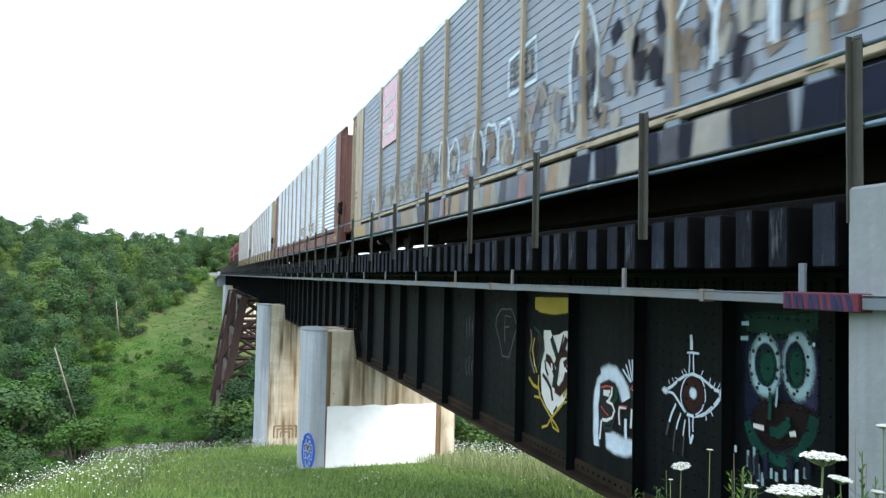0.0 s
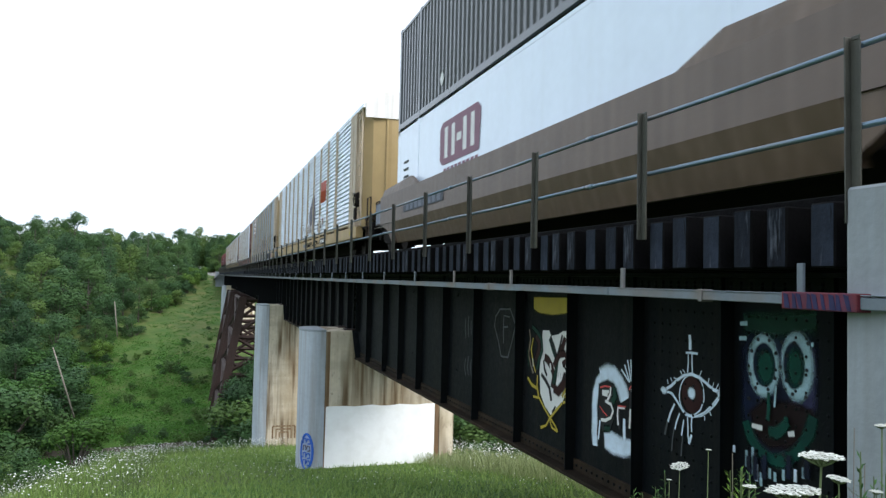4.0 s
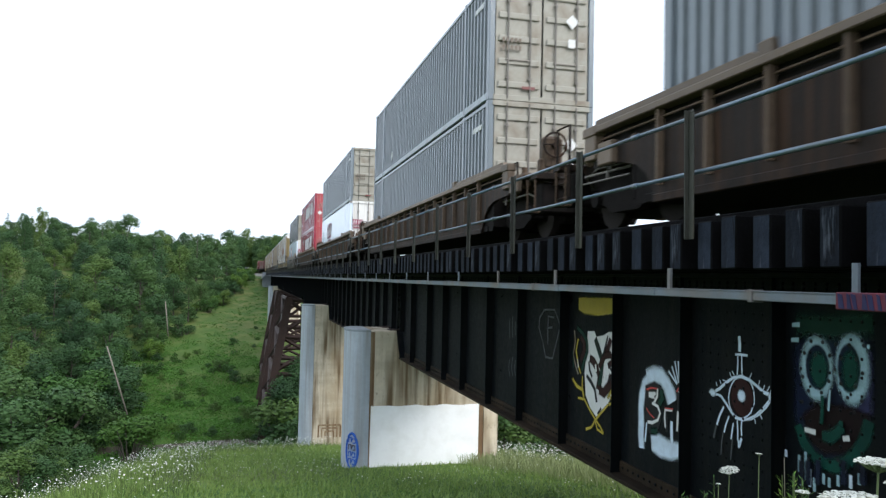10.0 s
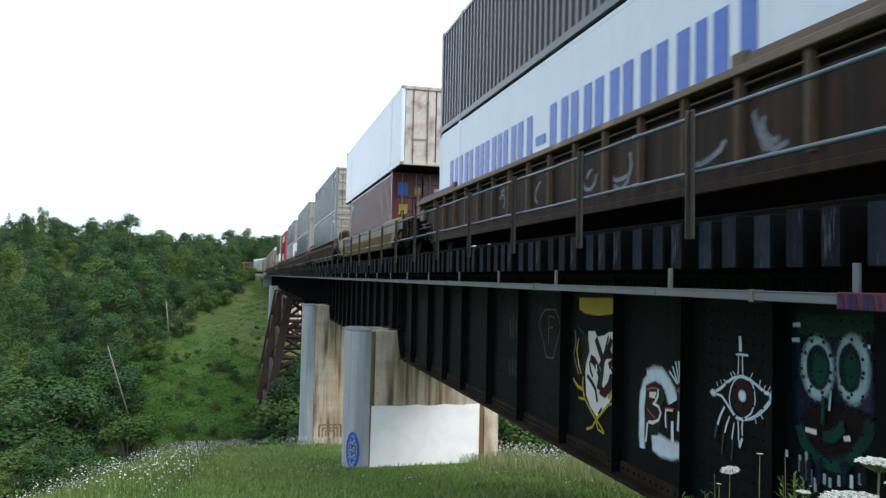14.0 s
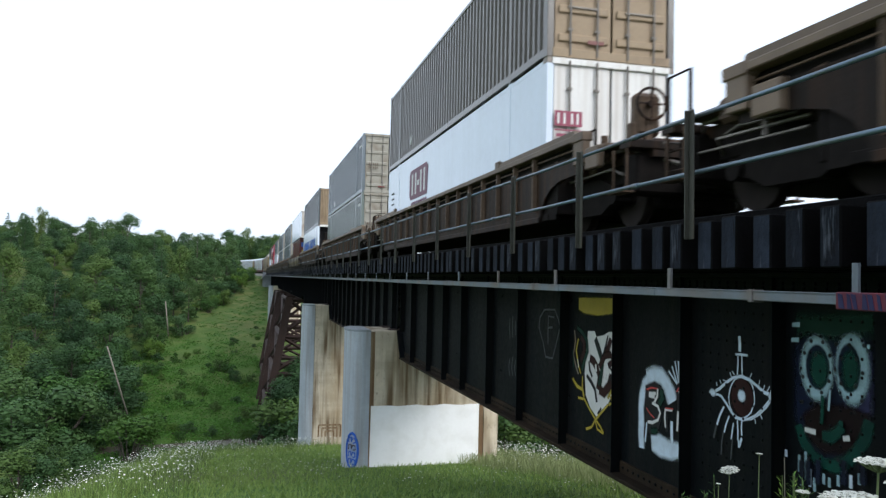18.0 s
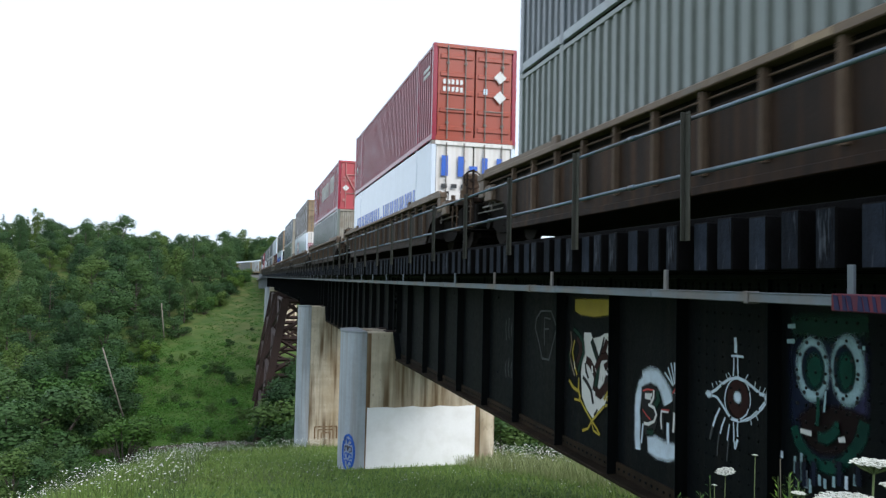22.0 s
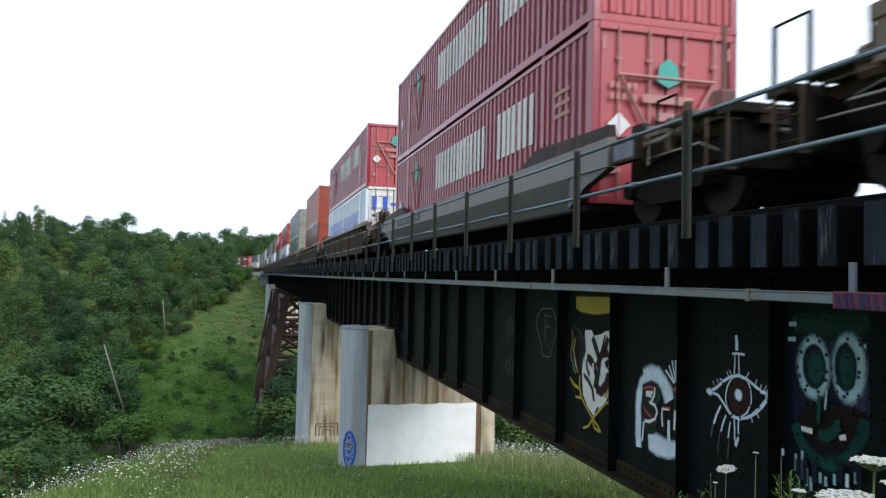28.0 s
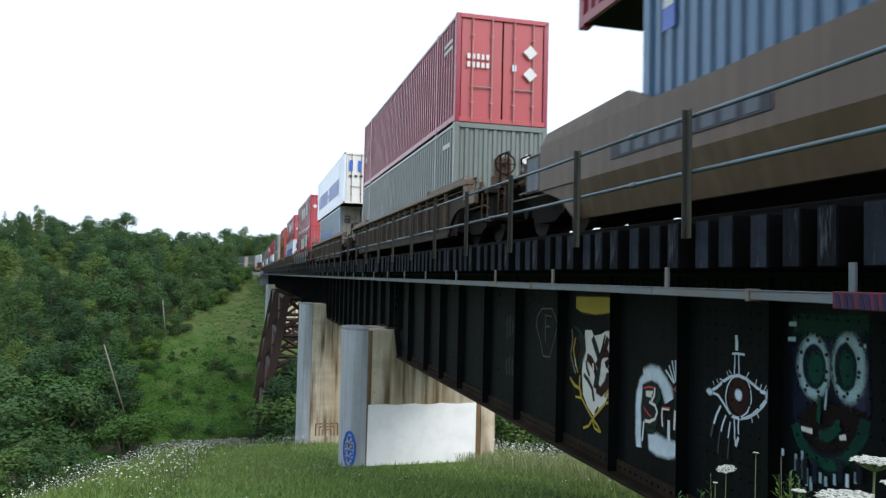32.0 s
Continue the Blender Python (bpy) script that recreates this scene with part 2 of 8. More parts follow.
M["mint"] = surface("thin pale turquoise spray paint", (0.33, 0.48, 0.54), 0.6, 0, 6, 0.3, (0.08, 0.12, 0.14), 0.7, bump=0, spec=0.12)
M["steel"] = surface("dull steel fittings", (0.20, 0.18, 0.16), 0.5, 0.5, 5, 0.25)
M["mark_white"] = surface("white paint marking", (0.66, 0.66, 0.65), 0.6, 0, 4, 0.08, bump=0)
M["mark_blue"] = surface("blue paint marking", (0.045, 0.13, 0.52), 0.25, 0, 4, 0.12, bump=0)
M["mark_faded"] = surface("faded pinkish marking", (0.42, 0.20, 0.19), 0.6, 0, 4, 0.15, bump=0)
M["mark_plum"] = surface("plum paint marking", (0.26, 0.05, 0.09), 0.5, 0, 4, 0.12, bump=0)
M["mark_teal"] = surface("teal paint marking", (0.04, 0.33, 0.28), 0.5, 0, 4, 0.12, bump=0)
M["mark_red"] = surface("red paint marking", (0.45, 0.05, 0.045), 0.6, 0, 4, 0.15, bump=0)
M["mark_yellow"] = surface("yellow paint marking", (0.34, 0.26, 0.02), 0.6, 0, 4, 0.15, bump=0)
M["mark_black"] = surface("black paint marking", (0.018, 0.018, 0.02), 0.6, 0, 4, 0.2, bump=0, spec=0.12)
M["mark_green"] = surface("green paint marking", (0.009, 0.034, 0.024), 0.6, 0, 4, 0.25, bump=0, spec=0.12)
M["mark_violet"] = surface("violet paint marking", (0.075, 0.065, 0.095), 0.6, 0, 3, 0.3, bump=0)
M["mark_navy"] = surface("dark blue spray paint", (0.006, 0.010, 0.026), 0.6, 0, 3, 0.5, (0.012, 0.012, 0.014), 0.9, bump=0, spec=0.12)
M["cream"] = surface("faded cream spray paint", (0.30, 0.29, 0.25), 0.6, 0, 3, 0.25, (0.22, 0.22, 0.22), 0.7, bump=0)
M["slate"] = surface("faded slate spray paint", (0.11, 0.13, 0.17), 0.6, 0, 3, 0.25, (0.22, 0.22, 0.22), 0.7, bump=0)
M["slate_deep"] = surface("dark slate spray paint", (0.035, 0.04, 0.055), 0.6, 0, 3, 0.3, (0.09, 0.10, 0.12), 0.6, bump=0)
M["rose"] = surface("faded rose spray paint", (0.26, 0.14, 0.13), 0.6, 0, 3, 0.25, (0.22, 0.22, 0.22), 0.7, bump=0)
M["umber"] = surface("faded umber spray paint", (0.15, 0.11, 0.075), 0.6, 0, 3, 0.25, (0.2, 0.2, 0.2), 0.7, bump=0)
M["weeds"] = leafy("valley weeds", (0.055, 0.155, 0.018), (0.125, 0.255, 0.035), (0.10, 0.20, 0.034), 0.12)
M["reflector"] = surface("dull red reflector", (0.16, 0.04, 0.035), 0.4, 0, 4, 0.1, bump=0)
M["mark_stain"] = surface("brown run-off stain", (0.15, 0.088, 0.042), 0.85, 0, 2, 0.3, (0.33, 0.26, 0.17), 0.9, True, 0.1, 20)
M["mark_brown"] = surface("brown paint marking", (0.026, 0.009, 0.009), 0.6, 0, 4, 0.3, bump=0, spec=0.12)
M["mark_grey"] = surface("thin grey paint marking", (0.035, 0.040, 0.044), 0.7, 0, 4, 0.3, bump=0)
M["mark_pale"] = surface("pale blue-white spray paint", (0.56, 0.66, 0.76), 0.6, 0, 6, 0.2, bump=0)
M["violet_haze"] = surface("thin violet spray paint", (0.03, 0.03, 0.075), 0.6, 0, 3, 0.3, bump=0, spec=0.12)
M["tag_fill"] = surface("washed-out blue spray paint", (0.24, 0.33, 0.52), 0.7, 0, 4, 0.3, (0.36, 0.38, 0.42), 0.7, bump=0)
M["bark"] = surface("grey-brown bark", (0.07, 0.06, 0.05), 0.9, 0, 4, 0.3, None, 0, False, 0.6, 15)
M["pole"] = surface("silvered timber pole", (0.20, 0.18, 0.15), 0.85, 0, 4, 0.2, (0.16, 0.13, 0.10), 0.5, True, 0.3, 20)
M["leaf"] = leafy("broad leaves", (0.026, 0.074, 0.020), (0.048, 0.102, 0.030), (0.058, 0.102, 0.038), 0.45)
M["leaf_dark"] = leafy("dark conifer leaves", (0.035, 0.080, 0.032), (0.065, 0.115, 0.042), (0.045, 0.095, 0.036))
M["leaf_bush"] = leafy("bright scrub leaves", (0.034, 0.090, 0.018), (0.070, 0.130, 0.028), (0.05, 0.110, 0.022))
M["weed_leaf"] = leafy("feathery weed leaves", (0.05, 0.13, 0.025), (0.12, 0.22, 0.05), (0.085, 0.17, 0.035))
M["blade"] = leafy("grass blades", (0.13, 0.22, 0.044), (0.30, 0.345, 0.11), (0.21, 0.275, 0.07), 0.25)
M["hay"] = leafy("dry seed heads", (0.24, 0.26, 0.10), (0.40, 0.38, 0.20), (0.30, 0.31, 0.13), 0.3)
M["petal"] = surface("white flower petals", (0.62, 0.63, 0.57), 0.7, 0, 8, 0.06, bump=0)
M["stem"] = surface("green stems", (0.075, 0.11, 0.035), 0.7, 0, 8, 0.2, bump=0)
M["mud"] = surface("silty brown creek water", (0.055, 0.045, 0.030), 0.75, 0, 1, 0.3, (0.03, 0.04, 0.02), 0.6, False, 0.4, 4, spec=0.15)

# brown shade of the corrugations, put into the colour of their rear slopes
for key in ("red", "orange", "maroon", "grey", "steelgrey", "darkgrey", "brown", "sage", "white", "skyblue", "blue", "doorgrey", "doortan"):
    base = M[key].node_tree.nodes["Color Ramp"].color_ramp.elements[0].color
    M[key + "_slope_shade"] = surface(key + " paint in slope shade", tuple(0.60 * c + 0.4 * g for c, g in zip(base[:3], (0.035, 0.026, 0.02))), 0.8, 0, 2, 0.2, bump=0)


# ---- mesh building ----
class Shape:
    """Vertices and faces of one mesh, gathered from simple solids."""

    def __init__(self):
        self.v, self.f = [], []

    def add(self, verts, faces):
        n = len(self.v)
        self.v += [tuple(p) for p in verts]
        self.f += [tuple(i + n for i in face) for face in faces]
        return self

    def box(self, x0, x1, y0, y1, z0, z1):
        return self.add([(x0, y0, z0), (x1, y0, z0), (x1, y1, z0), (x0, y1, z0), (x0, y0, z1), (x1, y0, z1), (x1, y1, z1), (x0, y1, z1)],
                        [(0, 3, 2, 1), (4, 5, 6, 7), (0, 1, 5, 4), (1, 2, 6, 5), (2, 3, 7, 6), (3, 0, 4, 7)])

    def block(self, x0, x1, y0, y1, z0, z1, c=0.01):
        """A box with chamfered edges."""
        v, idx = [], {}
        for i, x in enumerate((x0, x1)):
            for j, y in enumerate((y0, y1)):
                for k, z in enumerate((z0, z1)):
                    sx, sy, sz = (c, -c)[i], (c, -c)[j], (c, -c)[k]
                    idx[i, j, k] = len(v)
                    v += [(x, y + sy, z + sz), (x + sx, y, z + sz), (x + sx, y + sy, z)]
        f = []
        q = lambda i, j, k, a: idx[i, j, k] + a
        for i in (0, 1):
            s = [q(i, 0, 0, 0), q(i, 1, 0, 0), q(i, 1, 1, 0), q(i, 0, 1, 0)]
            f.append(s if i else s[::-1])
            s = [q(0, i, 0, 1), q(1, i, 0, 1), q(1, i, 1, 1), q(0, i, 1, 1)]
            f.append(s[::-1] if i else s)
            s = [q(0, 0, i, 2), q(1, 0, i, 2), q(1, 1, i, 2), q(0, 1, i, 2)]
            f.append(s if i else s[::-1])
        for a in (0, 1):
            for b in (0, 1):
                f.append((q(a, b, 0, 0), q(a, b, 1, 0), q(a, b, 1, 1), q(a, b, 0, 1)))
                f.append((q(a, 0, b, 0), q(a, 1, b, 0), q(a, 1, b, 2), q(a, 0, b, 2)))
                f.append((q(0, a, b, 1), q(1, a, b, 1), q(1, a, b, 2), q(0, a, b, 2)))
                f += [(q(a, b, k, 0), q(a, b, k, 1), q(a, b, k, 2)) for k in (0, 1)]
        return self.add(v, f)

    def prism(self, profile, a0, a1, axis="y"):
        """A closed outline swept along an axis; the outline lies in the two other axes, in their order."""
        n = len(profile)
        put = {"x": lambda p, a: (a, p[0], p[1]), "y": lambda p, a: (p[0], a, p[1]), "z": lambda p, a: (p[0], p[1], a)}[axis]
        v = [put(p, a0) for p in profile] + [put(p, a1) for p in profile]
        f = [(i, (i + 1) % n, n + (i + 1) % n, n + i) for i in range(n)]
        return self.add(v, f + [tuple(range(n))[::-1], tuple(range(n, 2 * n))])

    def tube(self, points, r, n=8, r_end=None, cap=True):
        """A round bar along points, tapering to r_end."""
        pts = [Vector(p) for p in points]
        v, m = [], len(pts)
        for i, p in enumerate(pts):
            d = (pts[min(i + 1, m - 1)] - pts[max(i - 1, 0)]).normalized()
            side = d.cross(Vector((0, 0, 1)) if abs(d.z) < 0.9 else Vector((1, 0, 0))).normalized()
            up = side.cross(d)
            rr = r if r_end is None else r + (r_end - r) * i / (m - 1)
            v += [p + (side * math.cos(2 * math.pi * k / n) + up * math.sin(2 * math.pi * k / n)) * rr for k in range(n)]
        f = [(i * n + k, i * n + (k + 1) % n, (i + 1) * n + (k + 1) % n, (i + 1) * n + k) for i in range(m - 1) for k in range(n)]
        if cap:
            f += [tuple(range(n))[::-1], tuple(range((m - 1) * n, m * n))]
        return self.add(v, f)

    def mesh(self, name, material, smooth=False):
        me = bpy.data.meshes.new(name)
        me.from_pydata(self.v, [], self.f)
        bm = bmesh.new()
        bm.from_mesh(me)
        bmesh.ops.recalc_face_normals(bm, faces=bm.faces)
        bm.to_mesh(me)
        bm.free()
        if smooth:
            me.shade_smooth()
        me.materials.append(material)
        return me


def part(name, shape, material, parent, label="", at=None, smooth=False):
    """Links a shape, or a mesh that is shared, as one mesh object under a thing or a part."""
    ob = new(name, shape if isinstance(shape, bpy.types.Mesh) else shape.mesh(name, material, smooth))
    ob.parent = parent
    if at is not None:
        ob.matrix_basis = at if isinstance(at, Matrix) else Matrix.Translation(at)
    if label:
        tagged(ob, label)
    return ob


def thing(name, label, category, group="", kind="", at=None):
    ob = new(name)
    ob.empty_display_size = 0.3
    if at is not None:
        ob.matrix_basis = at if isinstance(at, Matrix) else Matrix.Translation(at)
    return tagged(ob, label, category, group, kind)


def solid(name, shape, material, label, category, group="", kind="", at=None, smooth=False):
    """A thing that is one mesh."""
    ob = part(name, shape, material, None, "", at, smooth)
    return tagged(ob, label, category, group, kind)


rng = random.Random(7)

# ---- the plan: x to the right of the camera, y along the bridge, z up from the lens ----
TRACK = 6.45          # middle of the track
RAIL = 0.86           # top of rail
TIE_END = 4.0         # left ends of the ties
WEB = 5.3             # left girder's web
CURVE, RADIUS = 262.0, 300.0


def on_track(d):
    """The place and heading of the track d metres along the line."""
    if d <= CURVE:
        return TRACK, d, 0.0
    a = (d - CURVE) / RADIUS
    return TRACK - RADIUS * (1 - math.cos(a)), CURVE + RADIUS * math.sin(a), a


def smooth_step(a, b, x):
    t = min(1, max(0, (x - a) / (b - a)))
    return t * t * (3 - 2 * t)


def ground_height(x, y):
    """The lie of the land: the grassy knoll, the creek valley, the far slope and the wooded hill."""
    knoll = -1.62 - 0.19 * max(-6, min(y, 52)) + 0.10 * (noise.noise((x * 0.15, y * 0.15, 3)))
    knoll -= 0.42 * max(0, -4.2 - x) + 0.36 * max(0, min(x, 22) - 10.3)
    knoll -= 0.50 * max(0, y - 52)
    if y < 0:
        knoll = max(knoll, -1.62 - 0.10 * max(0, -3 - x))
    floor = -18.6 + 0.5 * noise.noise((x * 0.05, y * 0.05, 1))
    far = -18.0 + 0.174 * (y - 105)
    far += 0.065 * max(0, -x - 26) + 0.5 * noise.noise((x * 0.05, y * 0.05, 8)) + 0.25 * noise.noise((x * 0.3, y * 0.3, 4))
    top = -0.35 + 1.3 * smooth_step(220, 300, y) * smooth_step(3.5, 0, x) + 0.02 * max(0, -x - 10) + 3.0 * smooth_step(300, 900, y)
    far = min(far, top + 0.12 * max(0, -x - 25))
    h = max(knoll, floor, far)
    if h < -17.0 and y < 104:
        h -= 0.9 * math.exp(-((y - 89 - 0.15 * x) / 3.5) ** 2)
    return h


# ---- ground ----
def grass_material():
    m = bpy.data.materials.new("meadow grass")
    m.use_nodes = True
    nt = m.node_tree
    b = nt.nodes["Principled BSDF"]
    coord = nt.nodes.new("ShaderNodeTexCoord").outputs["Object"]
    col = ramp(nt, noise_at(nt, coord, 0.5), [(0.32, (0.030, 0.085, 0.012)), (0.5, (0.050, 0.115, 0.018)), (0.70, (0.088, 0.140, 0.030))])
    col = mix(nt, 0.5, col, ramp(nt, noise_at(nt, coord, 6.0, detail=8), [(0.35, (0.022, 0.060, 0.010)), (0.65, (0.095, 0.145, 0.030))]))
    col = mix(nt, ramp(nt, noise_at(nt, coord, 0.07, detail=5), [(0.45, (0, 0, 0)), (0.6, (0.75, 0.75, 0.75))]), col, (0.085, 0.10, 0.036))
    # drier, paler hay towards the top of the far slope
    sep = nt.nodes.new("ShaderNodeSeparateXYZ")
    nt.links.new(coord, sep.inputs[0])
    up = nt.nodes.new("ShaderNodeMapRange")
    for slot, value in ((1, 122.0), (2, 160.0), (3, 0.0), (4, 0.7)):
        up.inputs[slot].default_value = value
    nt.links.new(sep.outputs[1], up.inputs[0])
    hay = ramp(nt, noise_at(nt, coord, 0.35, detail=8), [(0.35, (0.048, 0.098, 0.022)), (0.5, (0.086, 0.122, 0.034)), (0.66, (0.165, 0.160, 0.064))])
    col = mix(nt, up.outputs[0], col, hay)
    nt.links.new(col, b.inputs["Base Color"])
    b.inputs["Roughness"].default_value = 0.9
    b.inputs["Specular IOR Level"].default_value = 0.15
    bn = nt.nodes.new("ShaderNodeBump")
    bn.inputs["Strength"].default_value, bn.inputs["Distance"].default_value = 0.7, 0.12
    nt.links.new(noise_at(nt, coord, 3.0, detail=8), bn.inputs["Height"])
    nt.links.new(bn.outputs[0], b.inputs["Normal"])
    return m


def spaced(lo, hi, near0, near1, fine, grow):
    """Grid lines that are fine between near0 and near1 and widen away from there."""
    out = list(np.arange(near0, near1, fine))
    step, p = fine, near1
    while p < hi:
        out.append(p)
        step *= grow
        p += step
    step, p = fine, near0
    while p > lo:
        step *= grow
        p -= step
        out.append(p)
    return sorted(out)


def build_ground():
    xs, ys = spaced(-1500, 1500, -60, 40, 1.25, 1.16), spaced(-900, 3000, -6, 190, 1.25, 1.16)
    v = [(x, y, ground_height(x, y)) for y in ys for x in xs]
    n = len(xs)
    f = [(j * n + i, j * n + i + 1, (j + 1) * n + i + 1, (j + 1) * n + i) for j in range(len(ys) - 1) for i in range(n - 1)]
    s = Shape()
    s.v, s.f = v, f
    solid("ground", s, grass_material(), "rolling grassy valley slope with wild flowers", "ground", kind="structure", smooth=True)
    # the raised bed that carries the track before and behind the bridge
    bed = Shape().prism([(2.6, -3.0), (4.6, 0.30), (8.3, 0.30), (12, -4.0)], -480, 2.4)
    solid("embankment", bed, M["ballast"], "grey ballast railway bank behind the abutment", "embankment", kind="structure")
    far = Shape()
    edge = []
    for k in range(40):
        x, y, a = on_track(189 + k * 6)
        c, s_ = math.cos(a), math.sin(a)
        edge.append([(x + o * c, y + o * s_, z) for o, z in ((-3.6, -0.9), (-2.2, 0.55), (2.2, 0.55), (4.5, -2.5))])
    far.v = [p for row in edge for p in row]
    far.f = [(i * 4 + j, i * 4 + j + 1, i * 4 + j + 5, i * 4 + j + 4) for i in range(39) for j in range(3)]
    solid("far_embankment", far, M["ballast"], "grey ballast bank curving away beyond the bridge", "embankment", kind="structure")
    creek = Shape().box(-26, 3, 84, 93, -19.35, -19.05)
    solid("water", creek, M["mud"], "shallow brown creek in the valley floor", "water", kind="structure")


build_ground()


# ---- the bridge ----
STIFF = [4.4, 5.15, 6.62, 8.30, 10.08, 12.0, 14.1, 16.1, 18.2, 20.05, 21.9, 24.2, 26.0]
SPANS = [(4.15, 26.9, -2.76), (27.3, 50.6, -2.76), (51.0, 74.5, -2.76), (74.9, 96.0, -2.3), (96.4, 120.0, -2.3), (120.4, 142.8, -2.3), (143.2, 167.0, -2.3), (167.4, 190.0, -2.3)]


NEAR_SPAN = []


def build_girders():
    for k, (y0, y1, zb) in enumerate(SPANS):
        span = thing("girder_span", "deep black riveted plate girder span on concrete piers", "bridge girder", "girder spans", at=(0, y0, 0))
        L = y1 - y0
        NEAR_SPAN.append(span)
        for side, xw in (("left", WEB), ("right", 2 * TRACK - WEB)):
            sgn = -1 if side == "left" else 1
            notch = -1.86
            web = Shape().prism([(0.0, 0.13), (0.0, notch), (0.5, notch), (0.9, zb + 0.35), (1.2, zb + 0.03), (L - 1.2, zb + 0.03), (L - 0.9, zb + 0.35),
                                 (L - 0.5, notch), (L, notch), (L, 0.13)], xw, xw + 0.02, "x")
            part("web", web, M["girder"], span)
            fl = Shape().block(xw - 0.22, xw + 0.24, 0, L, 0.09, 0.135, 0.005).block(xw + sgn * 0.10 - 0.02, xw + sgn * 0.10 + 0.04, 0, L, -0.06, 0.09, 0.005)
            part("top_flange", fl, M["girder"], span)
            bf = Shape().block(xw - 0.22, xw + 0.24, 1.1, L - 1.1, zb - 0.02, zb + 0.03, 0.006)
            part("flange_angle", Shape().block(xw - 0.03, xw + 0.05, 1.1, L - 1.1, zb + 0.032, zb + 0.20, 0.006), M["flange"], span)
            part("cover_plate", Shape().block(xw - 0.16, xw + 0.18, 3.5, L - 3.5, zb - 0.045, zb - 0.022, 0.006), M["flange"], span)
            for e in (0.5, L - 0.5):
                s = 1 if e < 1 else -1
                part("haunch", Shape().prism([(e, notch - 0.03), (e, notch + 0.02), (e + s * 0.46, zb + 0.35), (e + s * 0.7, zb + 0.03), (e + s * 0.7, zb - 0.02), (e + s * 0.4, zb + 0.32)],
                         xw - 0.2, xw + 0.22, "x"), M["girder"], span)
            part("bottom_flange", bf, M["flange"], span)
            at = [y - y0 for y in STIFF] if k == 0 else [0.3 + i * (L - 0.6) / 12 for i in range(13)]
            for y in at if sgn < 0 else at[::4]:
                lo = zb + 0.03 if 1.2 < y < L - 1.2 else notch
                st = Shape()
                x0, x1 = (xw - 0.17, xw) if sgn < 0 else (xw + 0.02, xw + 0.19)
                st.block(x0, x1, -0.008, 0.008, lo, 0.09, 0.003)
                xa, xb = (xw - 0.018, xw) if sgn < 0 else (xw + 0.02, xw + 0.038)
                st.block(xa, xb, 0.008, 0.10, lo, 0.09, 0.003)
                part("stiffener", st, M["girder"], span, at=(0, y, 0))
        # cross frames between the two girders
        for i in range(7):
            y = 0.6 + i * (L - 1.2) / 6
            fr = Shape().tube([(WEB, y, -0.3), (2 * TRACK - WEB, y, zb + 0.8)], 0.05, 4).tube([(WEB, y, zb + 0.8), (2 * TRACK - WEB, y, -0.3)], 0.05, 4)
            fr.box(WEB, 2 * TRACK - WEB, y - 0.05, y + 0.05, -0.35, -0.22)
            part("cross_frame", fr, M["girder"], span)
        # rivet heads along the angles of the near span
        if k == 0:
            riv = Shape()
            for i in range(150):
                y = 0.25 + i * 0.15
                for z in (0.03, -0.02):
                    riv.block(WEB - 0.125 - 0.02, WEB - 0.11, y, y + 0.035, z - 0.018, z + 0.018, 0.006)
                if 1.3 < y < 21.5:
                    riv.block(WEB - 0.05, WEB - 0.028, y, y + 0.035, zb + 0.1, zb + 0.136, 0.008)
            for y in at:
                for j in range(17):
                    z = zb + 0.3 + j * 0.155
                    riv.block(WEB - 0.034, WEB - 0.015, y + 0.04, y + 0.072, z, z + 0.032, 0.007)
            tagged(part("rivets", riv, M["girder"], span), kind="stuff")
            for j, (ya, yb) in enumerate(((5.2, 6.6), (6.65, 8.3))):
                patch = Shape()
                for a in range(9):
                    for b in range(15):
                        y, z = ya + 0.15 + a * (yb - ya - 0.25) / 9, zb + 0.3 + b * 0.165
                        patch.block(WEB - 0.016, WEB + 0.001, y - y0, y - y0 + 0.03, z, z + 0.03, 0.007)
                tagged(part("rivets", patch, M["girder"], span), kind="stuff")


build_girders()


def tie_shape(seed):
    r = random.Random(seed)
    w, e = 0.105 + r.uniform(-0.006, 0.006), r.uniform(-0.03, 0.02)
    s = Shape().block(TIE_END + e, 2 * TRACK - TIE_END, -w, w, 0.135 + r.uniform(0, 0.01), 0.592 + r.uniform(-0.012, 0.012), 0.012)
    me = s.mesh("tie", M["tie"])
    me.materials.append(M["tie_end"])
    for f in me.polygons:
        if abs(f.normal.x) > 0.9:
            f.material_index = 1
    return me


